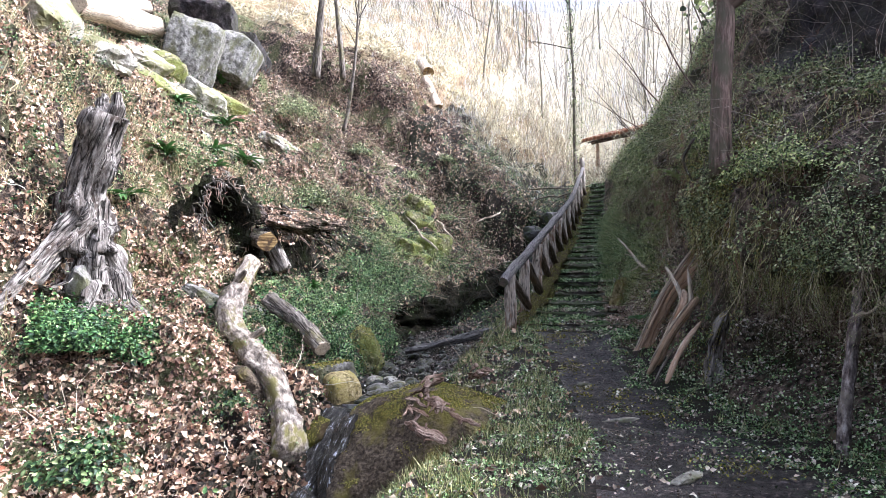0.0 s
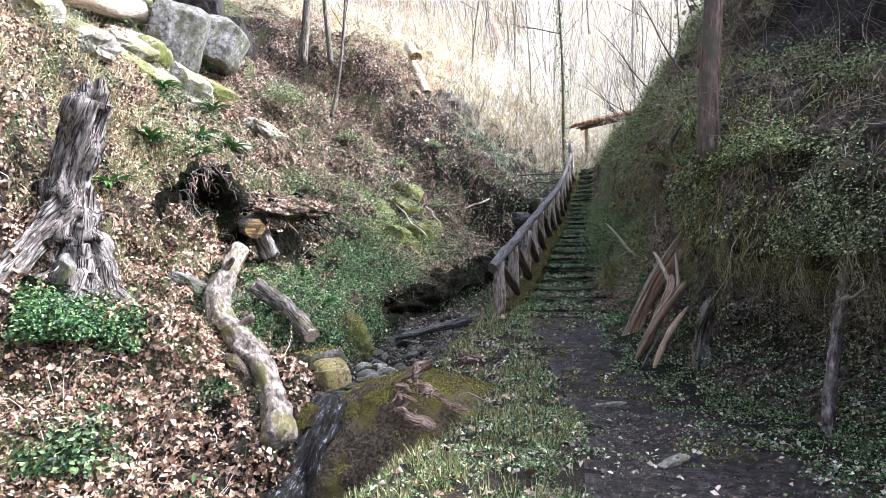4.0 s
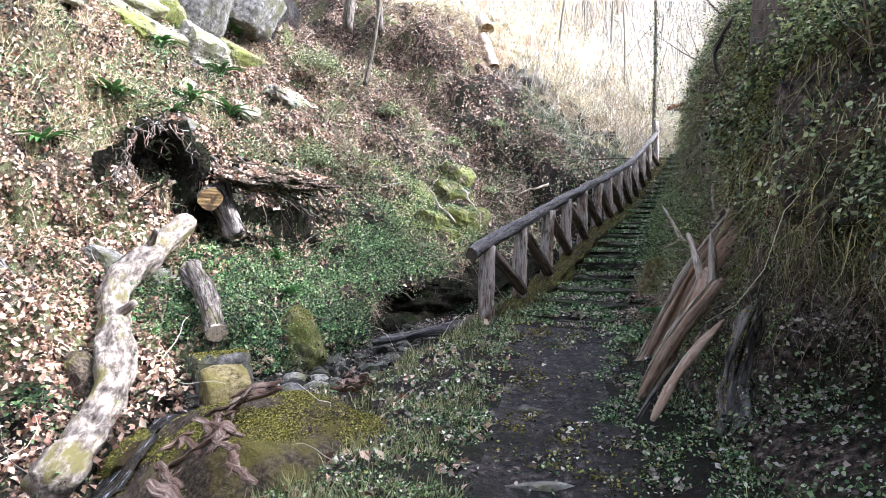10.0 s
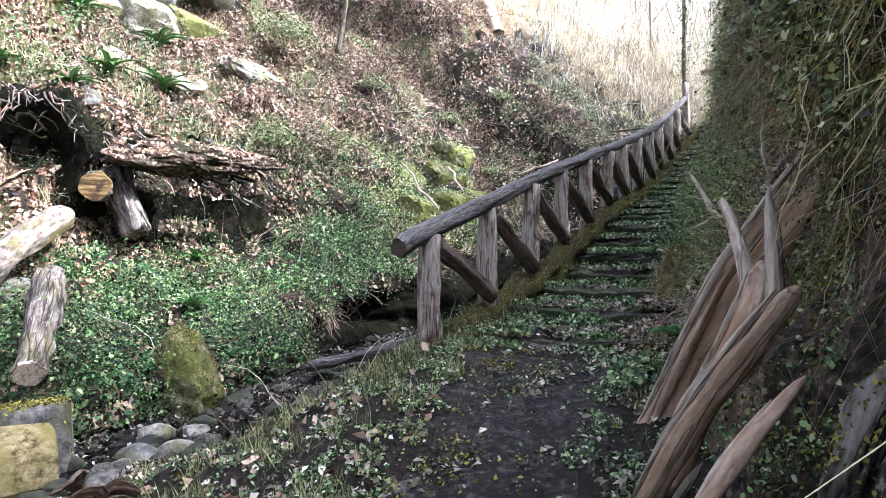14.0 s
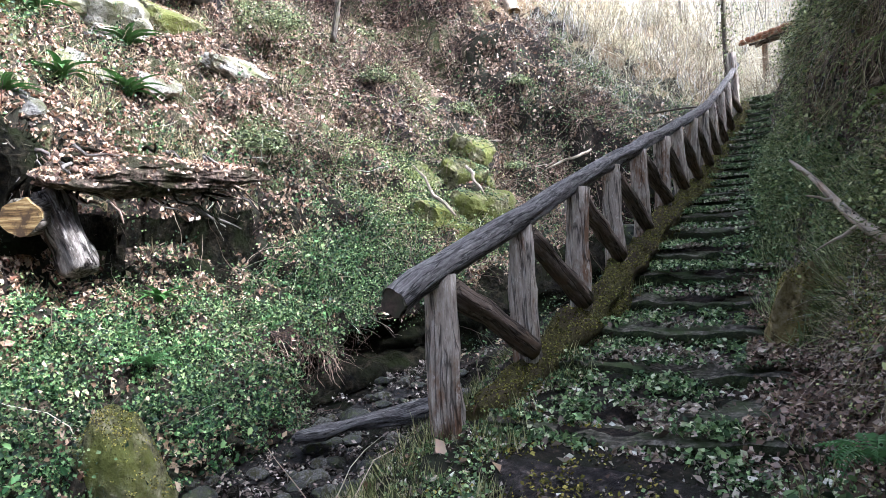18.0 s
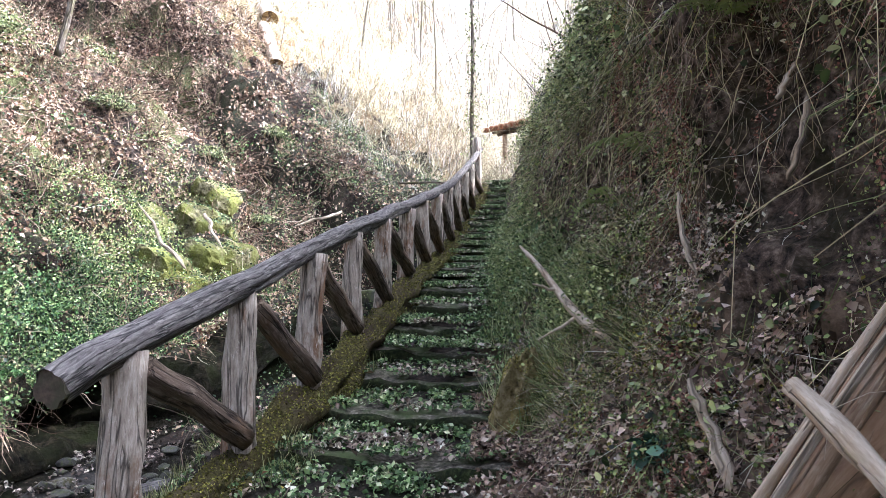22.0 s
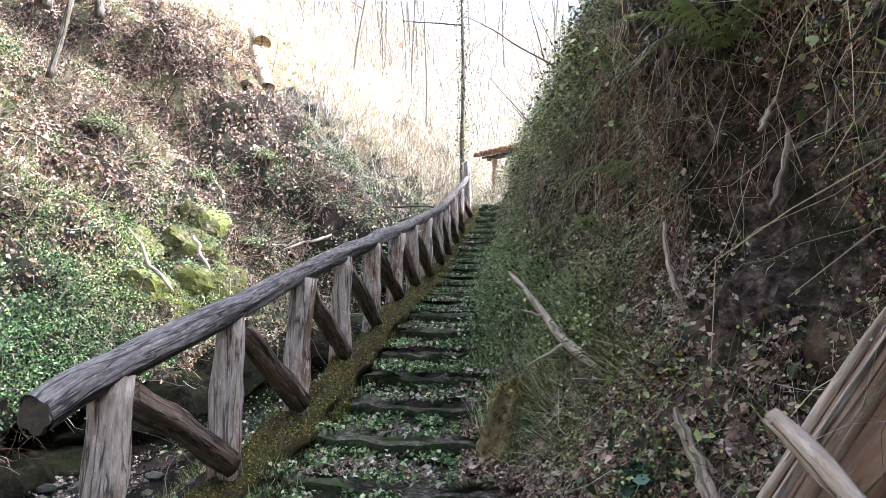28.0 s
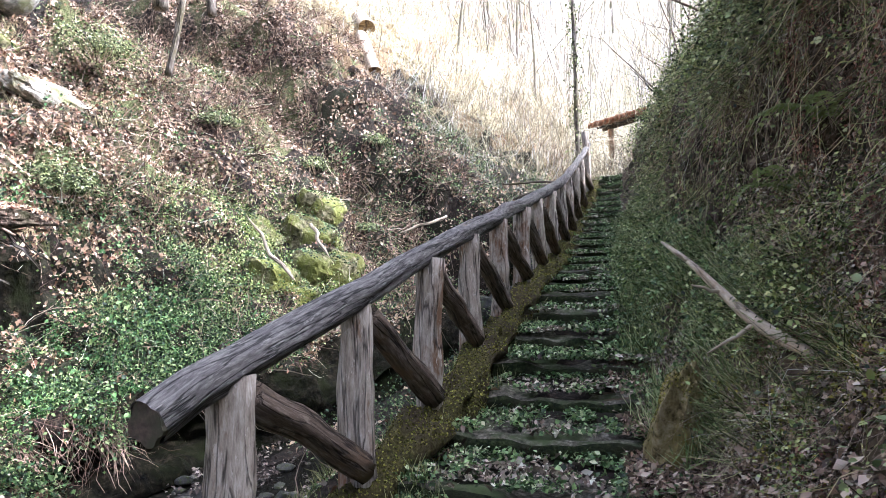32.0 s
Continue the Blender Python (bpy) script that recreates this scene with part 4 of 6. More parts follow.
for i, (x, y, a) in enumerate([(-1.75, -1.55, 0.15), (-1.5, -1.35, 0.12), (-1.95, -1.2, 0.13), (-1.6, -1.75, 0.10), (-1.35, -1.6, 0.09), (-1.8, -0.95, 0.10), (-1.2, -2.1, 0.11), (-1.45, -2.0, 0.08)]):
    stone_thing("bank_stone", (x, y, on_ground(x, y, 1.9, 3.6) + 0.03), (a * 1.3, a, a * 0.7), (0, 0, 47 * i), 120 + i, PALESTONE if i % 3 else STONE, "pale rounded stone at the edge of the stream", "stone", 0.2, 3, 0.3)
for place, size, turn, seed, mat, text in (((-2.5, -0.55, -0.52), (0.36, 0.34, 0.44), (0, 0, 10), 13, YELLOWROCK, "pointed mossy yellow stone beside the stream"), ((1.64, 1.90, 0.22), (0.20, 0.46, 0.52), (22, 12, -14), 15, OLIVEROCK, "mossy upright stone beside the steps")):
    peak = stone_thing("mossy_stone", place, size, turn, seed, mat, text, "stone", 0.38, 5, 0.3)
    for v in peak.data.vertices:
        k = 1 - 0.42 * max(-0.4, v.co.z / size[2])
        v.co.x, v.co.y, v.co.z = v.co.x * k, v.co.y * k, v.co.z * (1.15 if v.co.z > 0 else 1)
stone_thing("pale_stone", (1.08, 8.2, 2.92), (0.2, 0.3, 0.1), (0, 10, 30), 17, PALESTONE, "pale flat stone on the bank", "stone", 0.2, 3, 0.3)
# The two ROCKWALL pieces hold the overhang's shadow in their dark colour
for place, size, turn, seed, mat, text in (((-10.45, 4.45, 7.45), (0.75, 0.95, 0.95), (8, 14, 38), 21, STONE, "big angular grey rock with a flat broken face on the slope"), ((-10.0, 5.75, 7.65), (0.7, 0.75, 0.8), (-12, 20, 20), 22, STONE, "angular grey rock broken off the outcrop"),
                                           ((-11.3, 6.1, 8.85), (0.9, 1.75, 0.75), (-14, 6, 30), 31, ROCKWALL, "rock overhanging the top of the slope, its shadow painted dark"), ((-10.7, 6.9, 7.8), (0.8, 0.8, 1.1), (0, 8, 10), 33, ROCKWALL, "rock under the overhang, the shadow there painted dark")):
    stone_thing("outcrop_rock", place, size, turn, seed, mat, text, "rock", 0.16, 5, 0.85)
HILL_ROCKS = [(-8.1, -2.2, 0.7, 0.5, 0.3, PALESTONE, 0.1), (-9.6, 2.9, 0.6, 0.9, 0.3, PALESTONE, 0.12), (-9.2, 3.8, 0.5, 0.9, 0.25, PALESTONE, 0.14),
              (-8.2, 2.2, 0.4, 0.9, 0.16, PALESTONE, 0.1), (-7.6, 2.9, 0.35, 0.7, 0.14, PALESTONE, 0.1), (-8.1, 5.6, 0.4, 1.0, 0.2, PALESTONE, 0.12), (-9.5, 4.9, 0.5, 0.6, 0.35, YELLOWROCK, 0.1),
              (-6.5, 0.6, 0.25, 0.35, 0.16, STONE, 0.05), (-8.6, -0.9, 0.9, 0.6, 0.3, PALESTONE, 0.12), (-10.4, 2.0, 1.1, 0.8, 0.35, PALESTONE, 0.1), (-10.2, 2.5, 0.7, 0.8, 0.3, PALESTONE, 0.0), (-9.9, 2.9, 0.45, 0.4, 0.45, YELLOWROCK, 0.0), (-9.2, 3.5, 0.45, 0.6, 0.35, PALESTONE, 0.0),
              (-9.1, 1.3, 0.5, 0.6, 0.35, YELLOWROCK, 0.12), (-4.6, -0.9, 0.3, 0.35, 0.1, STONE, 0.03), (-5.0, -1.6, 0.35, 0.25, 0.12, STONE, 0.04), (-3.6, -4.6, 0.16, 0.12, 0.06, STONE, 0.02), (-4.2, -4.9, 0.2, 0.12, 0.05, STONE, 0.02)]
for i, (x, y, a, b, c, m, sink) in enumerate(HILL_ROCKS):
    z = on_ground(x, y, 0, 2)
    steep = math.degrees(math.atan2(on_ground(x - 0.5, y, 0, 2) - on_ground(x + 0.5, y, 0, 2), 1.0))
    stone_thing("hillside_rock", (x, y, z - sink), (a, b, c), (6 * math.sin(i * 2), steep * 0.8, 9 * math.sin(i * 3.1)), 20 + i, m, "sunlit pale slab of rock set in the leafy slope" if m is PALESTONE else "mossy grey rock on the leafy slope", "rock", 0.30, 4, 0.8)
for i, (y, dz) in enumerate([(7.9, 0.75), (7.3, 0.3), (8.6, 1.15), (6.9, 0.75), (7.7, 1.35), (8.4, 0.45), (9.2, 0.9), (9.5, 1.6)]):
    zz = lerp_table(y, STREAM_Y, STREAM_Z) + 1.1 + dz
    pick = (QS < 2) & (np.abs(QY - y) < 0.3)
    cc = CENTRE[pick]
    xx = cc[np.argmin(np.abs(cc[:, 2] - zz)), 0]
    stone_thing("ledge_rock", (xx - 0.12, y, zz - 0.05), (0.5, 0.46 + 0.12 * (i % 2), 0.34 + 0.08 * (i % 3)), (8 * (i % 3), 25, 25 * math.sin(i)), 50 + i, YELLOWROCK, "lichen-yellow rock ledge showing through the ivy", "rock", 0.35, 4, 0.6)
pebble_meshes = [stone_mesh((1, 1, 0.6), 70 + i, DARKSTONE if i % 4 else STONE, 0.25, 3) for i in range(5)]
rng = random.Random(5)
for i in range(295):
    y = rng.uniform(-2.6, 4.6)
    sl = lerp_table(y, STREAM_Y, STREAM_L)
    x = sl + rng.uniform(-0.1, 1.5)
    ob = tagged(new("stream_stone", pebble_meshes[i % 5]), "dark wet stone in the stream bed", "stone", "stones of the stream bed")
    k = 0.03 + 0.12 * rng.random() ** 2.0
    ob.matrix_basis = Matrix.LocRotScale((x, y, on_ground(x, y, 1.9, 3.6) + 0.3 * k), Euler((0, 0, rng.uniform(0, 6))), (k * rng.uniform(0.8, 1.5), k, k))
for i, (x, y, a, b) in enumerate([(1.52, -2.36, 0.16, 0.09), (2.09, -3.66, 0.24, 0.06), (2.73, -5.5, 0.26, 0.10), (1.2, -2.0, 0.12, 0.06)]):
    stone_thing("path_stone", (x, y, path_z(y) - 0.05), (a, b, 0.045), (0, 0, 30 * i), 90 + i, PALESTONE if i in (1, 2) else STONE, "flat stone trodden into the path", "stone", 0.15, 3)


# dead stump and uprooted root plate
def stump(base, tilt, height, r, seed, mat, name, label, prongs=5):
    ob = tagged(new(name), label, "stump")
    ob.matrix_basis = base
    n = 16
    pts = [Vector((0.06 * noise.noise(Vector((i * 0.4, seed, 0))), 0.06 * noise.noise(Vector((i * 0.4, 0, seed))), height * i / (n - 1))) for i in range(n)]
    part("trunk", mesh_from("trunk", *tube(pts, [r * (1.25 - 0.5 * i / n + 0.7 * math.exp(-i * 0.7)) for i in range(n)], 44, 0.9, seed, 1.0, True, 0.7), mat, True), ob)
    for k in range(prongs):
        a = 2 * math.pi * k / prongs + seed
        q = smooth_line([(0.5 * r * math.cos(a), 0.5 * r * math.sin(a), 0.25), (1.5 * r * math.cos(a + 0.2), 1.5 * r * math.sin(a + 0.2), 0.1), (2.6 * r * math.cos(a), 2.6 * r * math.sin(a), -0.25)], 10)
        part("root", mesh_from("root", *tube(q, [r * 0.5 * (1 - 0.07 * i) for i in range(10)], 22, 0.8, seed + k, 1.0, True, 0.5), mat, True), ob)
    return ob


dead = stump(pose(-5.74, -3.35, 0.45), 0, 1.1, 0.34, 3, STUMPWOOD, "dead_stump", "tall broken silver-grey dead stump on the slope")
for k, (line, radii) in enumerate([([(0.0, 0.0, 0.7), (-0.04, 0.0, 1.2), (0.02, 0.02, 1.9), (0.42, 0.05, 2.85)], (0.33, 0.30, 0.27, 0.30)), ([(0.05, -0.05, 1.25), (-0.02, -0.45, 0.85), (-0.05, -0.9, 0.35), (-0.06, -1.4, -0.15)], (0.24, 0.17, 0.14, 0.16)),
                                   ([(0.12, 0.1, 0.9), (0.3, 0.25, 0.45), (0.42, 0.3, -0.1)], (0.22, 0.16, 0.15)), ([(0.3, 0.05, 2.5), (0.55, 0.0, 2.9), (0.6, 0.0, 3.15)], (0.12, 0.08, 0.03)), ([(0.25, 0.05, 2.55), (0.2, 0.1, 3.0), (0.22, 0.1, 3.2)], (0.14, 0.09, 0.03))]):
    pts = smooth_line(line, 20)
    rad = np.interp(np.linspace(0, len(radii) - 1, 20), range(len(radii)), radii)
    part("limb", mesh_from("limb", *tube(pts, rad, 40, 0.8, 33 + k, 0.85, True, 0.7), STUMPWOOD, True), dead, "rotten limb with deep dark cracks")
stone_thing("pale_rock", (-5.55, -3.55, 0.6), (0.24, 0.22, 0.42), (10, 0, 20), 96, STONE, "grey rock under the dead stump", "rock", 0.25, 3, 0.3)

plate = tagged(new("root_plate"), "dark earthy root plate of an uprooted tree", "root plate")
plate.location = (-5.45, -0.15, 2.0)
bm = bmesh.new()
bmesh.ops.create_icosphere(bm, subdivisions=5, radius=1)
for v in bm.verts:
    p = v.co
    n = noise.fractal(p * 2.0, 0.9, 2.2, 5)
    q = 1 + 0.32 * n
    way = Vector((0.62, -0.78, 0.0))
    hollow = max(0, p.dot(way)) ** 2 * 0.95
    v.co = Vector((p.x * 0.60 * q - 0.22, p.y * 0.88 * q - 0.25, p.z * 0.86 * q - 0.12)) - way * hollow * 1.1
me = bpy.data.meshes.new("earth")
bm.to_mesh(me)
bm.free()
me.materials.append(SHADEDEARTH)
part("earth", me, plate)
for k in range(14):
    a = rng.uniform(-0.5, math.pi + 0.6)
    r0, r1 = rng.uniform(0.3, 0.6), rng.uniform(0.75, 1.15)
    p0 = Vector((0.1, r0 * math.cos(a), r0 * 0.8 * math.sin(a)))
    p1 = Vector((rng.uniform(0.0, 0.25), r1 * math.cos(a + 0.3), r1 * 0.75 * math.sin(a + 0.3)))
    part("root", mesh_from("root", *tube(bent(p0, p1, 10, 0.22, k), [rng.uniform(0.012, 0.035) * (1 - 0.08 * i) for i in range(10)], 7, 0.4, k), SHADEDEARTH, True), plate)
for k in range(70):
    a = rng.uniform(-0.4, math.pi + 0.4)
    p0 = Vector((-0.1 + rng.uniform(-0.1, 0.25), 0.75 * math.cos(a) - 0.3, 0.72 * math.sin(a)))
    p1 = p0 + Vector((rng.uniform(0.05, 0.35), rng.uniform(-0.35, 0.15), rng.uniform(-0.55, 0.05)))
    part("rootlet", mesh_from("rootlet", *tube(bent(p0, p1, 7, 0.2, 300 + k), [rng.uniform(0.006, 0.02) * (1 - 0.1 * i) for i in range(7)], 5, 0.4, k), (SHRED, STUMPWOOD, BARK)[k % 3], True), plate)
trunk = part("trunk", mesh_from("trunk", *tube(smooth_line([(0.0, 0.62, -0.25), (0.4, 0.28, -0.40), (0.70, 0.02, -0.46)], 8), [0.15, 0.16, 0.17, 0.18, 0.18, 0.18, 0.18, 0.18], 18, 0.3, 8), BARK, True), plate)
ev, ef = tube([(0.69, 0.03, -0.458), (0.74, -0.02, -0.468)], [0.178, 0.178], 20, 0.3, 8)
part("sawn_face", mesh_from("sawn_face", ev, ef, ENDGRAIN), trunk, "yellow sawn face")
for k, (b, r) in enumerate([((0.75, 0.55, -1.0), 0.17), ((0.5, 0.75, -0.95), 0.13)]):
    part("root", mesh_from("root", *tube(smooth_line([(0.35, 0.45, -0.2), (0.55, 0.5, -0.6), b], 10), [r * (1.1 - 0.02 * i) for i in range(10)], 24, 0.6, 60 + k, 1.0, True, 0.5), STUMPWOOD, True), plate)
for k in range(80):
    a = Vector((rng.uniform(0.2, 1.0), rng.uniform(0.3, 2.4), rng.uniform(-0.2, 0.35)))
    b = a + Vector((rng.uniform(0.0, 0.5), rng.uniform(-0.2, 0.7), rng.uniform(-0.5, 0.0)))
    part("rootlet", mesh_from("rootlet", *tube(bent(a, b, 8, 0.15, 90 + k), [rng.uniform(0.012, 0.035) * (1 - 0.1 * i) for i in range(8)], 6, 0.4, k), (SHADEDEARTH, SHRED, STUMPWOOD)[k % 3], True), plate)
stone_thing("overhang_earth", (-4.92, 1.35, 2.10), (1.1, 1.5, 0.30), (0, 12, -10), 97, BANKEARTH, "ragged overhang of earth and rootlets", "earth overhang", 0.35, 5)

# strips of bark on the boulder
for i, (a, b, c) in enumerate([((0.30, -2.95, -0.50), (0.38, -3.25, -0.40), (0.55, -3.6, -0.42)), ((0.05, -3.75, -0.45), (0.06, -4.05, -0.48), (0.05, -4.4, -0.62)), ((0.12, -4.25, -0.56), (0.38, -4.55, -0.62), (0.80, -4.75, -0.74)), ((0.08, -4.4, -0.64), (0.2, -4.75, -0.75), (0.55, -5.05, -0.88))]):
    strip = tagged(new("bark_strip"), "shredded piece of brown rotten bark on the mossy boulder", "bark")
    strip.location = a
    for k in range(11):
        o = Vector((rng.uniform(-0.09, 0.09), rng.uniform(-0.09, 0.09), rng.uniform(-0.01, 0.05)))
        q = [Vector(v) - Vector(a) for v in (a, b, c)]
        centre = smooth_line(q, 12)[rng.randint(1, 10)] + o
        way = (q[2] - q[0]).normalized()
        way = Matrix.Rotation(rng.uniform(-0.9, 0.9), 3, "Z") @ way
        half, wide = (rng.uniform(0.12, 0.2), 2.0) if k < 2 else (rng.uniform(0.06, 0.17), 1.0)
        line = bent(centre - way * half, centre + way * half, 9, 0.05, rng.randint(0, 900))
        part("shred", mesh_from("shred", *tube(line, [wide * (0.008 + 0.016 * math.sin(math.pi * (m + 0.5) / len(line))) for m in range(len(line))], 14, 0.9, 100 + i * 7 + k, 0.35 if wide == 1.0 else 0.2, True, 0.6), SHRED, True), strip)

# ---- water ----
m, nt, bsdf = tree_of("stream_water", 0.08)
bsdf.inputs["Base Color"].default_value = (0.016, 0.014, 0.012, 1)
bsdf.inputs["Transmission Weight"].default_value = 0.55
bsdf.inputs["IOR"].default_value = 1.33
n1 = noise_of(nt, 9, 4, 0.6)
bump_of(nt, bsdf, n1.outputs["Fac"], 0.6, 0.03)
WATER = m
m, nt, bsdf = tree_of("white_water", 0.25)
n1 = noise_of(nt, 20, 8, 0.75, (1, 0.3, 0.3))
r1 = ramp_of(nt, [(0.46, (0.016, 0.014, 0.010)), (0.58, (0.06, 0.054, 0.044)), (0.66, (0.66, 0.70, 0.76))])
nt.links.new(n1.outputs["Fac"], r1.inputs["Fac"])
nt.links.new(r1.outputs["Color"], bsdf.inputs["Base Color"])
bump_of(nt, bsdf, n1.outputs["Fac"], 0.8, 0.04)
FOAM = m


def water_sheet(y0, y1, n, left, width, lift, mat, arch=0.0):
    verts, faces, w = [], [], 14
    for j in range(n):
        y = y0 + (y1 - y0) * j / (n - 1)
        sz = lerp_table(y, STREAM_Y, STREAM_Z)
        for i in range(w):
            u = i / (w - 1)
            x = lerp_table(y, STREAM_Y, STREAM_L) + left + (width + 0.0) * u
            z = sz + lift + 0.02 * noise.noise(Vector((x * 3, y * 3, 1))) + arch * math.sin(math.pi * u)
            verts.append((x, y, z))
    for j in range(n - 1):
        for i in range(w - 1):
            faces.append((j * w + i, j * w + i + 1, (j + 1) * w + i + 1, (j + 1) * w + i))
    return mesh_from("water", verts, faces, mat, True)


stream = tagged(new("water", water_sheet(-3.35, 5.0, 60, -0.15, 1.75, -0.055, WATER)), "shallow dark stream over stones", "water", kind="structure")
film_v, film_f, film_at = [], [], {}
for poly in boulder.data.polygons:
    c = boulder.matrix_basis @ poly.center
    reach = -0.72 + 0.30 * (c.y + 3.6) * 0.5 + 0.10 * noise.noise(c * 4)
    if c.x < reach and c.y < -2.5 and c.z < -0.86:
        for k in poly.vertices:
            if k not in film_at:
                film_at[k] = len(film_v)
                v = boulder.data.vertices[k]
                q = boulder.matrix_basis @ (v.co + v.normal * 0.03)
                film_v.append(q + Vector((0, 0, 0.012 * noise.noise(q * 14))))
        film_f.append([film_at[k] for k in poly.vertices])
tagged(new("cascade_water", mesh_from("cascade_water", film_v, film_f, FOAM, True)), "thin white cascade sliding over the flank of the boulder", "water", kind="structure")
tagged(new("falling_water", water_sheet(-5.5, -3.3, 40, -0.05, 0.62, 0.10, FOAM, 0.06)), "white water falling between the boulder and the bank", "water", kind="structure")
tagged(new("pool_water", water_sheet(-8.0, -5.3, 20, -0.3, 1.6, 0.05, WATER)), "dark pool under the cascade", "water", kind="structure")


# ---- leaves and grass ----
GEN = np.random.default_rng(7)
LEAF = np.array([(0, 0, 0), (-0.30, 0.28, 0.10), (-0.24, 0.70, 0.08), (0, 1, -0.05), (0.24, 0.70, 0.08), (0.30, 0.28, 0.10)]) - np.array([0, 0.5, 0])
CURLED = np.array([(0, 0, 0.05), (-0.34, 0.45, 0.26), (0.06, 1, 0.10), (0.31, 0.56, 0.22)]) - np.array([0, 0.5, 0.1])
LEAF_F = np.array([(0, 3, 2, 1), (0, 5, 4, 3)])
ROUND = np.array([(0, 0, 0), (-0.42, 0.22, 0.06), (-0.40, 0.62, 0.05), (0, 1, -0.08), (0.40, 0.62, 0.05), (0.42, 0.22, 0.06)]) - np.array([0, 0.5, 0])
SMALL = np.array([(0, 0, 0), (-0.36, 0.5, 0.10), (0, 1, -0.04), (0.36, 0.5, 0.10)]) - np.array([0, 0.5, 0])
SMALL_F = np.array([(0, 2, 1), (0, 3, 2)])
BLADE = np.array([(-0.03, 0, 0), (0.03, 0, 0), (0.025, 0.5, 0.05), (-0.025, 0.5, 0.05), (0.0, 1.0, 0.25)])
BLADE_F = [(0, 1, 2, 3), (3, 2, 4)]


def frames_of(nrm, tilt):
    """Turned local axes about scattered normals."""
    n = nrm + GEN.normal(0, tilt, nrm.shape)
    n /= np.linalg.norm(n, axis=1, keepdims=True)
    a = GEN.normal(0, 1, nrm.shape)
    u = np.cross(n, a)
    u /= np.linalg.norm(u, axis=1, keepdims=True) + 1e-9
    v = np.cross(n, u)
    return u, v, n


def mesh_many(name, template, faces, pos, u, v, n, size, mat):
    """Many copies of a small shape in one mesh."""
    k = len(template)
    t = template[None] * size[:, None, None]
    pts = pos[:, None] + t[..., 0:1] * u[:, None] + t[..., 1:2] * v[:, None] + t[..., 2:3] * n[:, None]
    pts = pts.reshape(-1, 3)
    me = bpy.data.meshes.new(name)
    me.vertices.add(len(pts))
    me.vertices.foreach_set("co", pts.ravel())
    base = (np.arange(len(pos)) * k)[:, None]
    loops = np.concatenate([base + np.array(f)[None] for f in faces], axis=1).ravel()
    lens = np.tile([len(f) for f in faces], len(pos))
    starts = np.concatenate([[0], np.cumsum(lens)[:-1]])
    me.loops.add(len(loops))
    me.loops.foreach_set("vertex_index", loops)
    me.polygons.add(len(lens))
    me.polygons.foreach_set("loop_start", starts)
    me.update(calc_edges=True)
    me.validate()
    me.materials.append(mat)
    return me


def sample(count, weight, gaps=1.0):
    """Random places on the ground by a weight for each piece of it."""
    w = AREA * np.maximum(weight, 0) * GAPS ** gaps
    pick = GEN.choice(len(w), count, p=w / w.sum())
    j, i = pick // (cols - 1), pick % (cols - 1)
    edge = np.where(QY[pick] < -3, 0.4, 0.0)[:, None]
    a, b = GEN.random((count, 1)) * (1 + 2 * edge) - edge, GEN.random((count, 1)) * (1 + 2 * edge) - edge
    p = GRID[j, i] * (1 - a) * (1 - b) + GRID[j, i + 1] * a * (1 - b) + GRID[j + 1, i] * (1 - a) * b + GRID[j + 1, i + 1] * a * b
    n = NORMAL[pick].copy()
    on = (QS[pick] > 4.03) & (QS[pick] < 4.985) & (p[:, 1] > STEP_Y[0]) & (p[:, 1] < 13.5)
    for k in np.nonzero(on)[0]:
        p[k, 2] = max(p[k, 2], step_top(p[k, 1]) + 0.012)
        n[k] = (0, 0, 1)
    return p, n, pick


def scatter(name, count, weight, lo, hi, mat, label, category, shape=LEAF, tilt=0.5, lift=0.01, clump=0.0, spread=0.1, up=0.0, gaps=1.0, plain=False):
    if plain:
        shape = SMALL
    p, n, pick = sample(count, weight, gaps)
    if clump:
        centres = sample(max(1, count // int(clump)), weight)
        who = GEN.integers(0, len(centres[0]), count)
        off = GEN.normal(0, spread, (count, 3))
        nn = centres[1][who]
        off -= nn * (off * nn).sum(1, keepdims=True) * 0.6
        p, n = centres[0][who] + off + nn * GEN.random((count, 1)) * spread * 0.9, nn
    size = lo + (hi - lo) * 1.25 * GEN.random(count) ** 1.4
    p = p + n * (lift * 0.6 + GEN.random((count, 1)) ** 2 * lift * 3.2)
    n = n + np.array([0, 0, up])
    n /= np.linalg.norm(n, axis=1, keepdims=True) + 1e-9
    u, v, w = frames_of(n, tilt)
    return tagged(new(name, mesh_many(name, shape, SMALL_F if len(shape) == 4 else LEAF_F, p, u, v, w, size, mat)), label, category, kind="stuff")


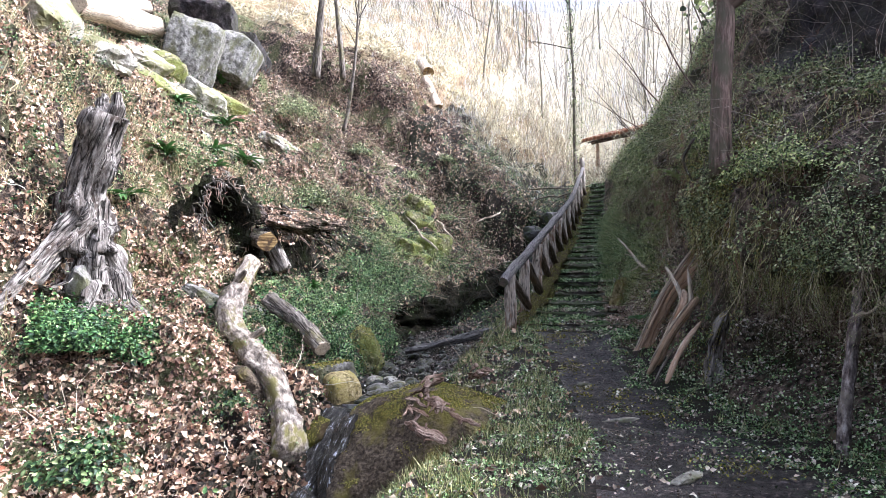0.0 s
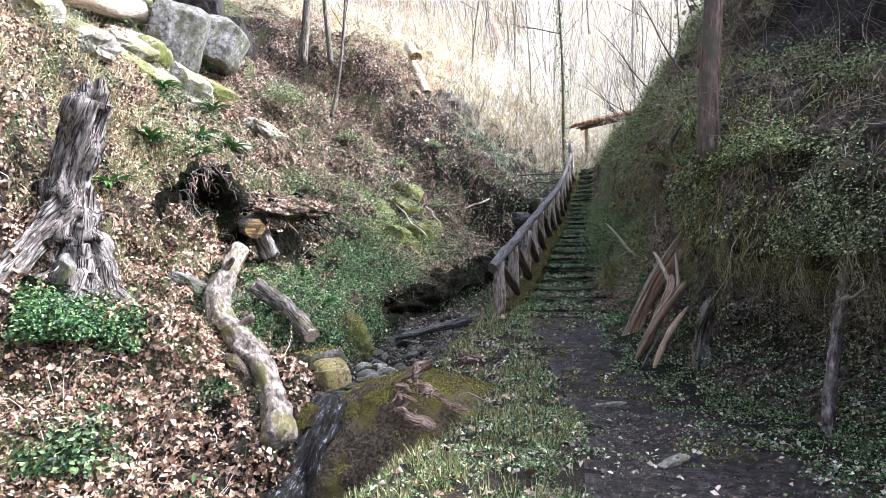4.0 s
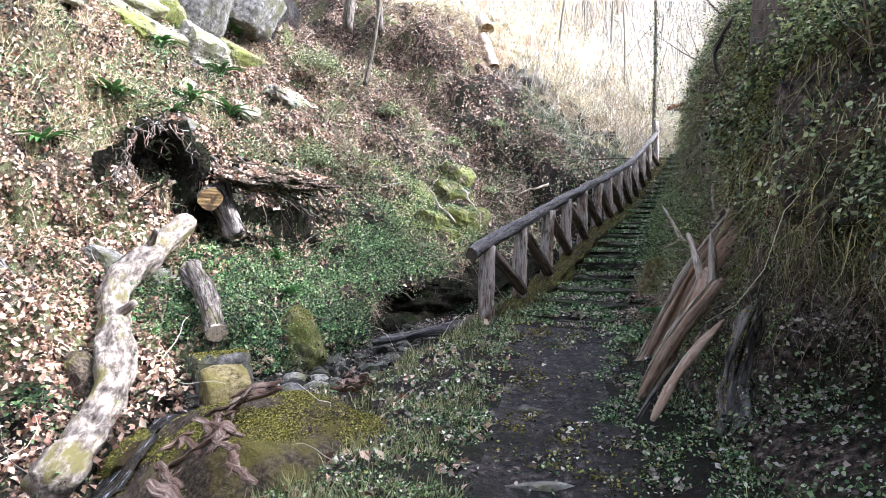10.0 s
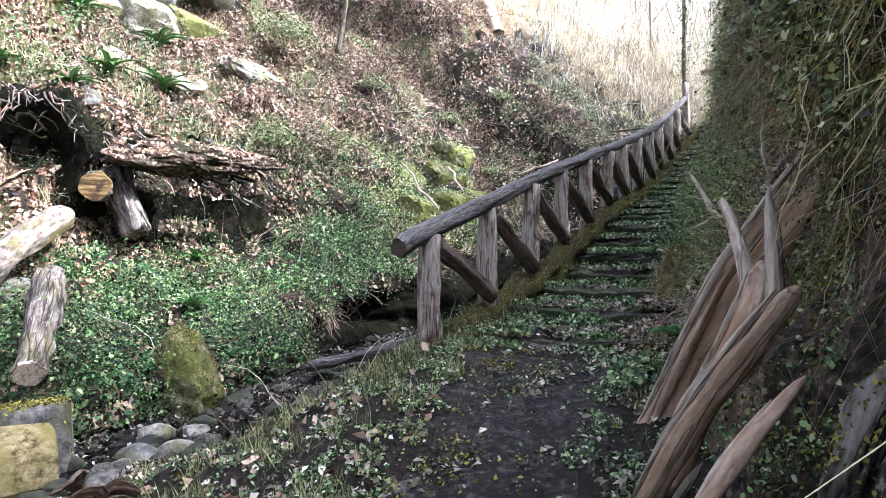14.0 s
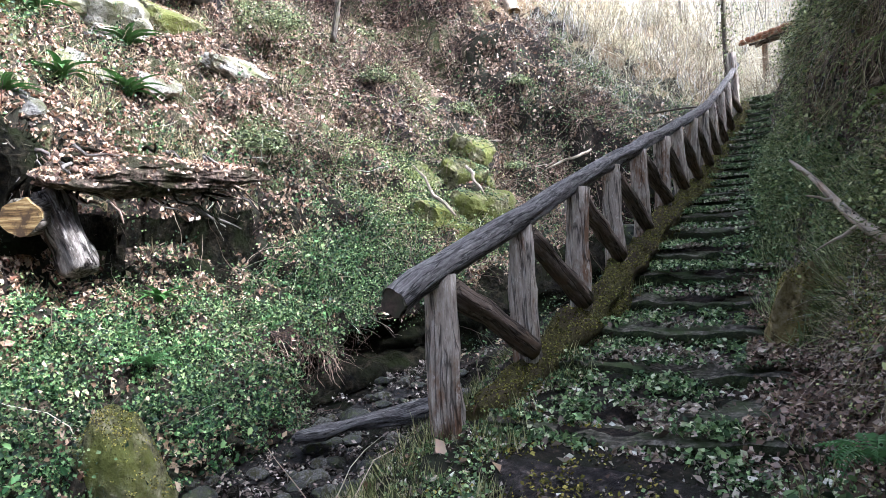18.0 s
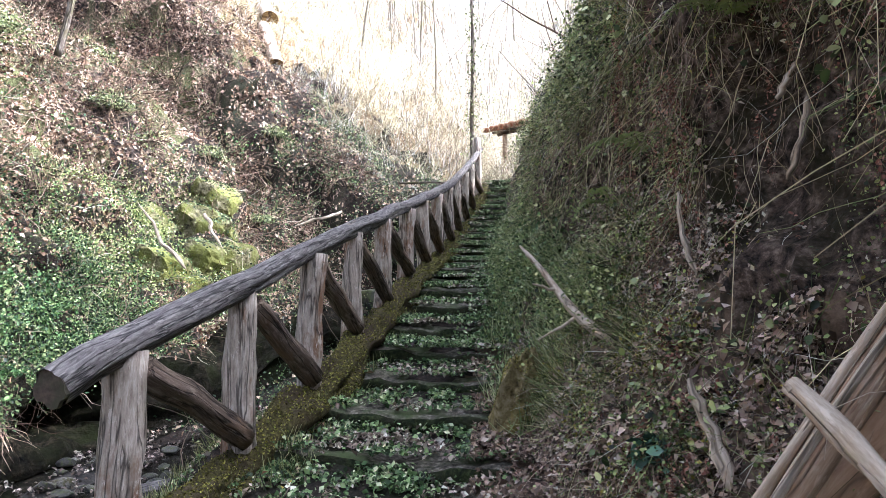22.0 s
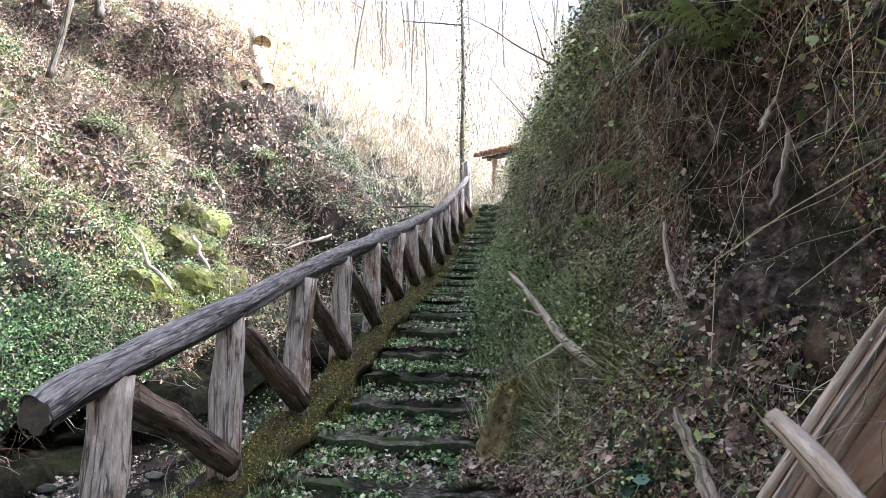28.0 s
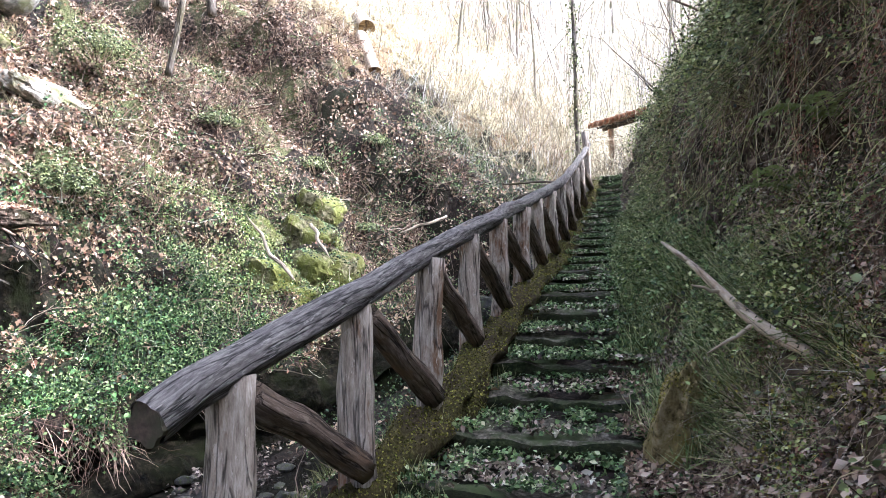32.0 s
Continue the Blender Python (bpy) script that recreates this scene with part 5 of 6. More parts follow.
def blades(name, count, weight, lo, hi, mat, label, category, lean=0.45, droop=0.0, tuft=12, spread=0.05, width=1.0):
    """Grass in tufts, or hanging stems where droop is up."""
    cp, cn, pick = sample(max(1, count // tuft), weight)
    who = np.repeat(np.arange(len(cp)), tuft)
    count = len(who)
    p = cp[who] + GEN.normal(0, spread, (count, 3)) * (1 - np.abs(cn[who]) * 0.7)
    up = np.array([0, 0, 1.0])[None] * (1 - droop) + np.array([0, 0, -1.0])[None] * droop + cn[who] * (0.35 if droop < 0.5 else 0.22)
    up = up + GEN.normal(0, lean, (count, 3))
    up /= np.linalg.norm(up, axis=1, keepdims=True)
    bend = GEN.normal(0, 1, (count, 3)) + cn[who] * 0.6
    side = np.cross(up, bend)
    side /= np.linalg.norm(side, axis=1, keepdims=True) + 1e-9
    out = np.cross(side, up)
    shape = BLADE * np.array([width, 1, 1])
    return tagged(new(name, mesh_many(name, shape, BLADE_F, p, side, up, out, GEN.uniform(lo, hi, count), mat)), label, category, kind="stuff")


def strands(name, count, weight, lo, hi, width, mat, label, category, start=(0, 0, -1), out=0.25, spray=0.25, curl=0.35, sway=0.06):
    """Thin curving stems, each a narrow bent ribbon with a kink across it."""
    p, nrm, pick = sample(count, weight)
    d = np.array(start, float)[None] + nrm * out + GEN.normal(0, spray, (count, 3))
    d /= np.linalg.norm(d, axis=1, keepdims=True)
    c1 = GEN.normal(0, 1, (count, 3))
    c1 -= d * (c1 * d).sum(1, keepdims=True)
    c2 = np.cross(d, c1)
    length = GEN.uniform(lo, hi, (count, 1))
    side = np.cross(d, GEN.normal(0, 1, (count, 3)))
    side /= np.linalg.norm(side, axis=1, keepdims=True)
    ph = GEN.uniform(0, 6.28, (count, 1))
    seg, rings = (5 if hi > 0.45 else 4), []
    for k in range(seg + 1):
        t = k / seg
        c = p + nrm * 0.02 + length * (d * t + c1 * curl * t * t * 0.5 + (c1 * np.sin(ph + 7 * t) + c2 * np.cos(ph * 1.3 + 6 * t)) * sway * t)
        w = width * (1 - 0.6 * t) * GEN.uniform(0.8, 1.2)
        rings.append(np.stack([c - side * w, c + side * w], 1))
    pts = np.concatenate(rings, 1).reshape(-1, 3)
    per = 2 * (seg + 1)
    faces = (np.arange(count)[:, None, None] * per + np.array([[2 * k, 2 * k + 1, 2 * k + 3, 2 * k + 2] for k in range(seg)])[None]).reshape(-1, 4)
    me = bpy.data.meshes.new(name)
    me.vertices.add(len(pts))
    me.vertices.foreach_set("co", pts.ravel())
    me.loops.add(faces.size)
    me.loops.foreach_set("vertex_index", faces.ravel())
    me.polygons.add(len(faces))
    me.polygons.foreach_set("loop_start", np.arange(len(faces)) * 4)
    me.update(calc_edges=True)
    me.materials.append(mat)
    return tagged(new(name, me), label, category, kind="stuff")


def moss_on(ob, count, lo, hi, mat, name="moss", up=0.3, shape=SMALL, tilt=0.7):
    """A pelt of tiny leaves over the upper side of a thing, as a part of it."""
    me = ob.data
    me.calc_loop_triangles()
    co = np.array([v.co[:] for v in me.vertices])
    tri = np.array([t.vertices[:] for t in me.loop_triangles])
    a, b, c = co[tri[:, 0]], co[tri[:, 1]], co[tri[:, 2]]
    cr = np.cross(b - a, c - a)
    ar = np.linalg.norm(cr, axis=1)
    nn = cr / (ar[:, None] + 1e-9)
    rot = np.array(ob.matrix_basis.to_3x3())
    lift = (nn @ rot.T)[:, 2]
    patch = np.array([noise.noise(Vector(q) * 3) for q in (a + b + c) / 3])
    w = ar * np.clip((lift - up) * 2 + patch * 1.2, 0, 1)
    if w.sum() <= 0:
        return
    k = GEN.choice(len(w), count, p=w / w.sum())
    r1, r2 = np.sqrt(GEN.random((count, 1))), GEN.random((count, 1))
    p = a[k] * (1 - r1) + b[k] * r1 * (1 - r2) + c[k] * r1 * r2
    u, v, n = frames_of(nn[k], tilt)
    o = part(name, mesh_many(name, shape, SMALL_F if len(shape) == 4 else LEAF_F, p + nn[k] * lo * 0.3, u, v, n, GEN.uniform(lo, hi, count), mat), ob)
    o["kind"] = "stuff"


above_hollow = np.where((QS > 5) & (QY > -1.6) & (QY < 0.4) & (CENTRE[:, 2] > 1.1) & (CENTRE[:, 2] < 2.7), 0.25, 1.0)
near = np.exp(-np.maximum(0, np.abs(QY + 0.5) - 5.5) / 4.0) * np.where(QY < -8, 0.15 + 0.85 * np.exp(np.minimum(0, QY + 8) / 0.9), 1)
clear = np.where(kind == 4, 0.0, 1.0)
ledge_face = np.exp(-((QY - 7.9) / 0.9) ** 2 - ((CENTRE[:, 2] - 2.3) / 0.5) ** 2) * (QS < 2)
left = (QS < 2.02).astype(float) * clear * (1 - 0.9 * ledge_face)
dist_left = np.clip((-2.2 - CENTRE[:, 0]) / 10, 0, 3)
left_near = left * near * np.exp(-np.maximum(0, dist_left - 0.75) * 2.5)
right = (QS > 4.97).astype(float) * near * (QS < 5.75) * np.where(HOLLOW, 0.15, 1.0) * np.where(CRAG, 0.02, 1.0)
verge = ((QS > 3.12) & (QS < 4.28)).astype(float) * near
tread = ((QS > 4.03) & (QS < 4.985) & (QY > 0)).astype(float)
path = ((QS >= 4.0) & (QS < 5.0) & (QY <= 0.2)).astype(float) * near
lower = left * np.clip(1.3 - np.abs(CENTRE[:, 0] + 3.5 + 0.22 * (QY - 0.5)) / 1.3, 0, 1) * np.clip((QY + 2.3) / 0.8, 0, 1) * (QY < 6)
shade_side = left * ((QY > 3.5) & (QY < 14)) * (CENTRE[:, 0] > -5.2)
leaf_slope = left * (QY < 0.2) * np.clip((QY + 11) / 3, 0, 1) * (CENTRE[:, 0] > -6.2) * (CENTRE[:, 2] < 2.2)
green_patch = np.clip((QN + 0.45 * QM) * 4.5 + 0.1, 0, 1) * (1 - leaf_slope)
gorge = ((QS > 1.9) & (QS < 4.02) & (QY > 4.6) & (QY < 14)).astype(float)
shelf = right * ((QS > 5.30) | (QY > 3))
fade = np.exp(-np.maximum(0, QY - 5) / 5)
open_side = np.where((QY < -1.0) & (QY > -6), 0.0, 1.0)
bare = np.clip(QM * 2.2 - 0.1, 0, 1)

scatter("leaf_litter", 160000, (left_near + 0.5 * leaf_slope) * (QY < 13) * (1.1 - 0.6 * green_patch) * (1 - 0.7 * np.clip(lower, 0, 1)) + 0.10 * verge + 0.15 * gorge, 0.040, 0.100, DEAD, "brown fallen leaves covering the slope", "leaf litter", CURLED, 0.7, 0.012, gaps=0.35)
scatter("bleached_leaf_litter", 54000, 0.25 * left_near * (1 - green_patch) + 3.0 * tread * near * np.clip(0.6 - QM * 2, 0.1, 1) + 0.35 * path * (0.25 + np.clip(QM * 2, 0, 1)) + 0.6 * verge + 0.4 * path * (QS > 4.7) + 0.10 * right * (QS < 5.10) * (QY > -1.2), 0.022, 0.060, PALELEAF, "bleached fallen leaves on path and steps", "leaf litter", CURLED, 0.6, 0.008)
scatter("ivy", 84000, left_near * green_patch * (1 - lower) * 1.0 + 0.5 * left * (QY > 4) * (QY < 9) * (CENTRE[:, 0] > -6.5) + shade_side * 0.8 + 0.25 * lower + 0.9 * gorge, 0.022, 0.055, IVY, "ivy and small green plants trailing over the slope", "ivy", ROUND, 0.7, 0.03, 45, 0.17, plain=True)
scatter("ground_cover", 62000, lower * (0.1 + 1.0 * np.clip(0.35 + QM * 2.5, 0, 1)), 0.016, 0.042, FRESH, "bright green low ground cover beside the stream", "ground cover", SMALL, 0.7, 0.04)
scatter("mixed_cover", 60000, lower * (0.3 + np.clip(0.4 - QM * 2.5, 0, 1)) + 0.3 * left_near * (CENTRE[:, 0] > -6) * bare, 0.018, 0.045, IVY, "darker creeping plants among the ground cover", "ground cover", ROUND, 0.8, 0.04, 22, 0.12, plain=True)
scatter("nettle_patches", 6500, lower * np.clip(QN * 3, 0, 1) + 0.12 * left_near, 0.035, 0.07, FRESH, "taller leafy nettles in patches", "ground cover", LEAF, 0.5, 0.05, 40, 0.16)
sunny = left * np.exp(-(((CENTRE[:, 0] + 5.1) / 0.9) ** 2 + ((QY - 7.2) / 1.3) ** 2))
scatter("sunlit_ivy", 12000, sunny * np.clip(0.5 + QM * 2, 0, 1), 0.022, 0.05, BANKGREEN, "bright green ivy in the sun around the rock ledge", "ivy", ROUND, 0.7, 0.04, 30, 0.16, plain=True)
scatter("stair_plants", 72000, tread * np.exp(-np.maximum(0, QY - 6) / 6) * (0.2 + 1.6 * np.clip(0.4 + QM * 2.5, 0, 1)) * (1 + 0.5 * (QS > 4.72) * (QY > 2) - 0.6 * (QS > 4.78) * (QY < 2.2) + 1.0 * (QS < 4.15) + 0.7 * (QY > 3)), 0.016, 0.045, STEPGREEN, "small green plants growing over the steps", "ground cover", SMALL, 0.8, 0.015)
scatter("bank_ivy", 74000, right * fade * np.where((QS < 5.10) & (QY > -1), 0.2, 1) * np.where((QY > -1.6) & (QY < 2.0), 0.3, 1) * (0.07 + 1.6 * np.clip(QN * 3.2 + QM * 1.8 - 0.15, 0, 1)) * (0.6 + 0.6 * (QS > 5.2)), 0.012, 0.034, DARKIVY, "dark ivy and leafy trailers hanging on the earth bank", "ivy", ROUND, 0.6, 0.045, 30, 0.09, 0.9)
scatter("bank_leaves", 34000, right * fade * np.clip(QM * 3 + QN, 0, 1) * (0.35 + (QS > 5.26)) + 0.8 * right * (QY > 3) * fade, 0.014, 0.042, BANKGREEN, "lighter green leaves over the bank", "leaves", LEAF, 0.6, 0.05, 26, 0.10, 0.9)
scatter("bank_litter", 30000, 0.03 * right * fade * (QY > -0.8) * (QS < 5.2) * np.clip(0.5 - QM * 2, 0, 1) + 1.6 * right * (QS < 5.12) * (QY > -1.2) * (QY < 3) + 1.8 * tread * (QS > 4.76) * (QY < 3), 0.018, 0.052, BANKLITTER, "withered brown leaves caught on the bank", "leaf litter", CURLED, 0.8, 0.02, 0.0, 0.1, 1.2)
scatter("verge_plants", 78000, verge * 1.0 + 1.2 * path * ((QS < 4.28 + 0.1 * QM) | (QS > 4.66 + 0.12 * QM)) + 0.35 * path * np.clip(QM * 3, 0, 1) + 0.8 * right * (QS < 5.10) * (QY < -1.0), 0.010, 0.032, STEPGREEN, "low green plants along the path", "ground cover", SMALL, 0.8, 0.012)
scatter("path_moss", 16000, path * np.clip(QN * 3 + QM, 0, 1) + 0.5 * verge * np.clip(QN * 3, 0, 1), 0.012, 0.03, MOSSLEAF, "yellow-green moss cushions beside the path", "moss", SMALL, 0.7, 0.006)
scatter("stream_debris", 9000, ((QS > 1.95) & (QS < 3.15) & (QY > -3) & (QY < 6)).astype(float), 0.02, 0.06, GRIT, "dark gravel and bits of wood in the stream bed", "gravel", CURLED, 0.6, 0.02)
scatter("path_grit", 9000, path * ((QS > 4.2) & (QS < 4.75)), 0.006, 0.022, GRIT, "small stones and bits of wood trodden into the path", "gravel", ROUND, 0.6, 0.003, plain=True)
blades("grass", 40000, verge * 1.2 * np.clip(0.5 + QM * 2.5, 0, 1) + 0.25 * path * ((QS < 4.2) | (QS > 4.85)) + 0.9 * (QS > 4.86) * (QS < 5.12) * (QY > 2.0) * (QY < 9), 0.05, 0.15, GRASS, "tufts of green grass beside the path", "grass", 0.5, 0, 14, 0.04, 0.8)
blades("dry_grass", 40000, left_near * np.clip(QN * 3 - 0.2, 0, 1) * (CENTRE[:, 0] < -5) + 0.8 * left * (QY < 0) * (QY > -7) * (CENTRE[:, 0] < -6.6) * (CENTRE[:, 0] > -13), 0.12, 0.34, STRAW, "dry yellow grass tufts on the sunny slope", "grass", 0.5, 0.15, 16, 0.07, 0.6)
blades("edge_grass", 24000, (QS > 4.88) * (QS < 5.09) * (QY > 1.6) * (QY < 9) * np.clip(0.6 + QM * 2, 0, 1), 0.10, 0.28, TUFT, "long fresh grass along the edge of the stairs", "grass", 0.45, 0.25, 14, 0.05, 0.5)
scatter("far_bank_leaves", 40000, right * ((QS > 5.05) & (QS < 5.6)) * (QY > 1.2) * (QY < 10) * np.clip(0.4 + QN * 2 + QM, 0, 1), 0.014, 0.036, BANKGREEN, "small green leaves on the bank beside the stairs", "leaves", ROUND, 0.6, 0.06, 18, 0.12, 0.9, plain=True)
scatter("edge_plants", 16000, (QS > 4.74) * (QS < 5.10) * (QY > 2.4) * (QY < 9) * np.clip(0.5 + QM * 2.5, 0.05, 1), 0.018, 0.048, STEPGREEN, "small leafy plants between the stairs and the bank", "ground cover", ROUND, 0.6, 0.03, 24, 0.08, 0.9, plain=True)
strands("hanging_stems", 11000, (0.4 + 0.6 * open_side) * above_hollow * right * fade * ((QS > 5.08) & (QS < 5.5)) * (0.2 + np.clip(QM * 2 + 0.4, 0, 1)), 0.15, 0.7, 0.0013, STEM, "dry brown stems and rootlets hanging down the bank", "stems", (0, 0, -1), 0.28, 0.34, 0.6, 0.12)
strands("pale_trailers", 3000, (0.5 + 0.5 * open_side) * right * fade * ((QS > 5.12) & (QS < 5.5)), 0.3, 1.0, 0.0018, STRAW, "pale trailing stems on the bank", "stems", (0, 0, -1), 0.2, 0.4, 0.5, 0.10)
strands("bramble_shoots", 800, open_side * right * fade * (QS > 5.3), 0.3, 0.9, 0.003, STEM, "arching bramble shoots over the bank", "stems", (0, 0, 0.5), 0.5, 0.5, 1.0, 0.1)


def curtains(name, anchors, per, weight, lo, hi, mat, label, category):
    """Hanging withered fronds: many small leaflets along each drooping stalk."""
    p, n, pick = sample(anchors, weight)
    who = np.repeat(np.arange(anchors), per)
    length = GEN.uniform(lo, hi, anchors)[who]
    t = np.tile(np.linspace(0, 1, per), anchors)
    swing = GEN.normal(0, 0.12, (anchors, 3))[who]
    q = p[who] + n[who] * (0.09 + 0.02 * np.sin(t * 9))[:, None] + np.array([0, 0, -1.0]) * (t * length)[:, None] + swing * (t * length)[:, None] + GEN.normal(0, 0.009, (len(who), 3))
    u, v, w = frames_of(n[who] * 0.6 + np.array([0, 0, 0.2]), 0.7)
    return tagged(new(name, mesh_many(name, LEAF, LEAF_F, q, u, v, w, GEN.uniform(0.008, 0.020, len(who)) * (1.15 - 0.6 * t), mat)), label, category, kind="stuff")


close = right * ((QS > 4.97) & (QS < 5.42)) * (QY > -1.1) * (QY < 3.2)
strands("fine_stems", 9000, close * (0.2 + np.clip(QN * 3 + 0.5, 0, 1)), 0.12, 0.5, 0.0011, STEM, "fine dry stems hanging down the earth bank", "stems", (0, 0, -1), 0.35, 0.4, 0.6, 0.1)
scatter("small_ivy", 26000, close * np.clip(0.25 + QM * 2.5, 0, 1), 0.006, 0.016, BANKGREEN, "small-leaved creepers on the earth bank beside the stairs", "ivy", ROUND, 0.7, 0.05, 26, 0.07, 0.4)
scatter("crumbled_leaves", 24000, close * ((QS < 5.15) + 0.06), 0.010, 0.034, PALELEAF, "crumbled pale brown leaves on the earth bank", "leaf litter", CURLED, 0.9, 0.02)
blades("stair_side_grass", 15000, right * ((QS > 4.95) & (QS < 5.3)) * (QY > 0.8) * (QY < 6) * np.clip(0.2 + QN * 3, 0, 1), 0.10, 0.32, GRASS, "drooping pale green grass on the bank beside the stairs", "grass", 0.35, 0.5, 16, 0.06, 0.35)
scatter("bank_creepers", 20000, right * ((QS > 5.08) & (QS < 5.55)) * (QY > -0.6) * (QY < 5) * (CENTRE[:, 2] > 1.0) * np.clip(QM * 3 + QN - 0.1, 0, 1), 0.008, 0.022, BANKGREEN, "light green creepers hanging over the earth bank", "creeper", LEAF, 0.6, 0.06, 60, 0.10, 0.3)
blades("bank_tufts", 6000, right * ((QS > 5.05) & (QS < 5.5)) * (QY > -1.6) * (QY < 5) * np.clip(QN * 3 + 0.2, 0, 1), 0.08, 0.22, TUFT, "tufts of fresh drooping grass on the earth bank", "grass", 0.35, 0.45, 18, 0.05, 0.35)
strands("green_stems", 4200, right * ((QS > 5.05) & (QS < 5.55)) * (QY > -1.2) * (QY < 5) * np.clip(0.3 + QM * 2.5, 0, 1), 0.15, 0.5, 0.0022, TUFT, "thin green stems trailing down the earth bank", "stems", (0, 0, -0.8), 0.4, 0.4, 0.6, 0.1)
strands("pale_rootlets", 520, close, 0.3, 0.9, 0.0016, STRAW, "long pale rootlets hanging out of the earth bank", "stems", (0, 0, -1), 0.2, 0.3, 0.5, 0.1)
curtains("red_fronds", 420, 100, close * (QS > 5.03) * (QY < 2.0) * np.clip(QM * 5 + 0.2, 0, 1.5), 0.25, 0.7, REDSTEM, "dark red withered fern fronds on the bank beside the stairs", "fronds")
curtains("withered_fronds", 300, 80, ((QS > 5.12) & (QS < 5.5)) * (QY > -4) * (QY < 6) * np.clip(0.3 - QM * 3, 0, 1), 0.25, 0.75, REDSTEM, "reddish withered fern fronds hanging on the bank", "fronds")
lip = right * ((QY > -5.8) & (QY < -2.3) & (CENTRE[:, 2] > 0.35) & (CENTRE[:, 2] < 0.95))
scatter("hollow_plants", 7000, 1.0 * HOLLOW * (QY < -2.0) * (CENTRE[:, 2] < -0.35) + 1.2 * (QS > 4.85) * (QS < 5.08) * (QY > -6.5) * (QY < -1.8), 0.012, 0.034, STEPGREEN, "small green plants on the floor of the hollow", "ground cover", LEAF, 0.7, 0.03, 12, 0.08)
scatter("hollow_litter", 5000, 1.0 * HOLLOW * (QY < -2.0), 0.02, 0.05, PALELEAF, "fallen leaves in the hollow of the bank", "leaf litter", CURLED, 0.7, 0.012)
curtains("overhang_trailers", 560, 40, lip, 0.25, 0.8, BANKGREEN, "leafy green trailers hanging over the hollow of the bank", "trailers")
strands("overhang_stems", 800, lip, 0.3, 0.9, 0.0012, STEM, "dry stems hanging over the hollow of the bank", "stems", (0, 0, -1), 0.1, 0.25, 0.4, 0.1)
strands("twig_tangle", 1500, ((QS > 5.28) & (QS < 5.7) & (QY > -6.5) & (QY < 1.0)).astype(float), 0.5, 1.3, 0.002, TWIGS, "tangle of thin bare bramble twigs before the dark crag", "twigs", (0.1, 0.1, 0.4), 0.3, 0.6, 0.9, 0.10)
curtains("leafy_trailers", 420, 40, (right + 2.0 * HOLLOW * (QY > -2)) * fade * ((QS > 5.1) & (QS < 5.5)), 0.25, 0.9, BANKGREEN, "thin leafy green trailers hanging on the bank", "trailers")
strands("mossy_trailers", 10000, right * fade * ((QS > 5.06) & (QS < 5.42)) * ((QY < -1.2) + 0.12) * np.clip(QN * 2.5 + 0.5, 0, 1), 0.10, 0.36, 0.0030, MOSSSTEM, "yellow-green mossy trailers draped over the bank", "moss", (0, 0, -1), 0.25, 0.25, 0.35, 0.07)
scatter("bank_moss", 45000, right * fade * ((QS > 5.02) & (QS < 5.36)) * (np.clip(QN * 3 + 0.3, 0, 1) + 1.5 * (QY > -2.7) * (QY < -1.1)), 0.008, 0.022, MOSSLEAF, "yellow-green moss cushions on the bank", "moss", SMALL, 0.8, 0.015, 60, 0.07)
blades("bank_grass", 9000, right * fade * (QS > 5.02) * np.clip(QN * 3, 0, 1), 0.08, 0.26, GRASS, "long drooping grass on the bank", "grass", 0.3, 0.62, 14, 0.05, 0.35)
strands("slope_twigs", 5200, left_near * 0.8 + 0.15 * verge + 0.4 * shade_side, 0.2, 0.8, 0.004, STEM, "thin dead twigs among the leaves", "twigs", (0.3, 0, -0.3), 0.25, 0.8, 0.6, 0.08)
strands("slope_stems", 6000, left * (QY > 3) * (QY < 16) * np.exp(-np.maximum(0, QY - 12) / 3) * (dist_left < 1.2), 0.2, 0.8, 0.005, STEM, "dry bracken stems lying on the slope", "stems", (0.3, -0.1, -0.6), 0.25, 0.6, 0.5, 0.06)
nest = left * np.exp(-(((CENTRE[:, 0] + 3.7) / 0.5) ** 2 + ((QY - 2.2) / 0.8) ** 2))
strands("root_nest", 1300, nest, 0.25, 0.7, 0.004, BRACKEN, "tangle of dry rootlets over the undercut", "stems", (0.4, -0.1, -0.8), 0.3, 0.35, 0.5, 0.08)

def frond(length, seed, droop=0.5):
    """One arching fern or tongue leaf with leaflets both sides."""
    verts, faces = [], []
    r = random.Random(seed)
    n = 14
    for i in range(n):
        t = i / (n - 1)
        c = Vector((0, length * t * (1 - 0.25 * droop * t), length * (0.75 * t - droop * 1.1 * t * t)))
        w = length * 0.22 * math.sin(math.pi * min(1, 0.12 + t * 0.9)) * (1 - 0.3 * t)
        b = len(verts)
        verts.append(c)
        for sgn in (-1, 1):
            verts += [c + Vector((sgn * w * 0.5, length * 0.045, 0.02 * length)), c + Vector((sgn * w, length * 0.05, -0.03 * length)), c + Vector((sgn * w * 0.5, -length * 0.012, 0.0))]
        faces += [(b, b + 1, b + 2, b + 3), (b, b + 6, b + 5, b + 4)]
        if i:
            faces.append((b - 7, b, b - 3))
    return verts, faces


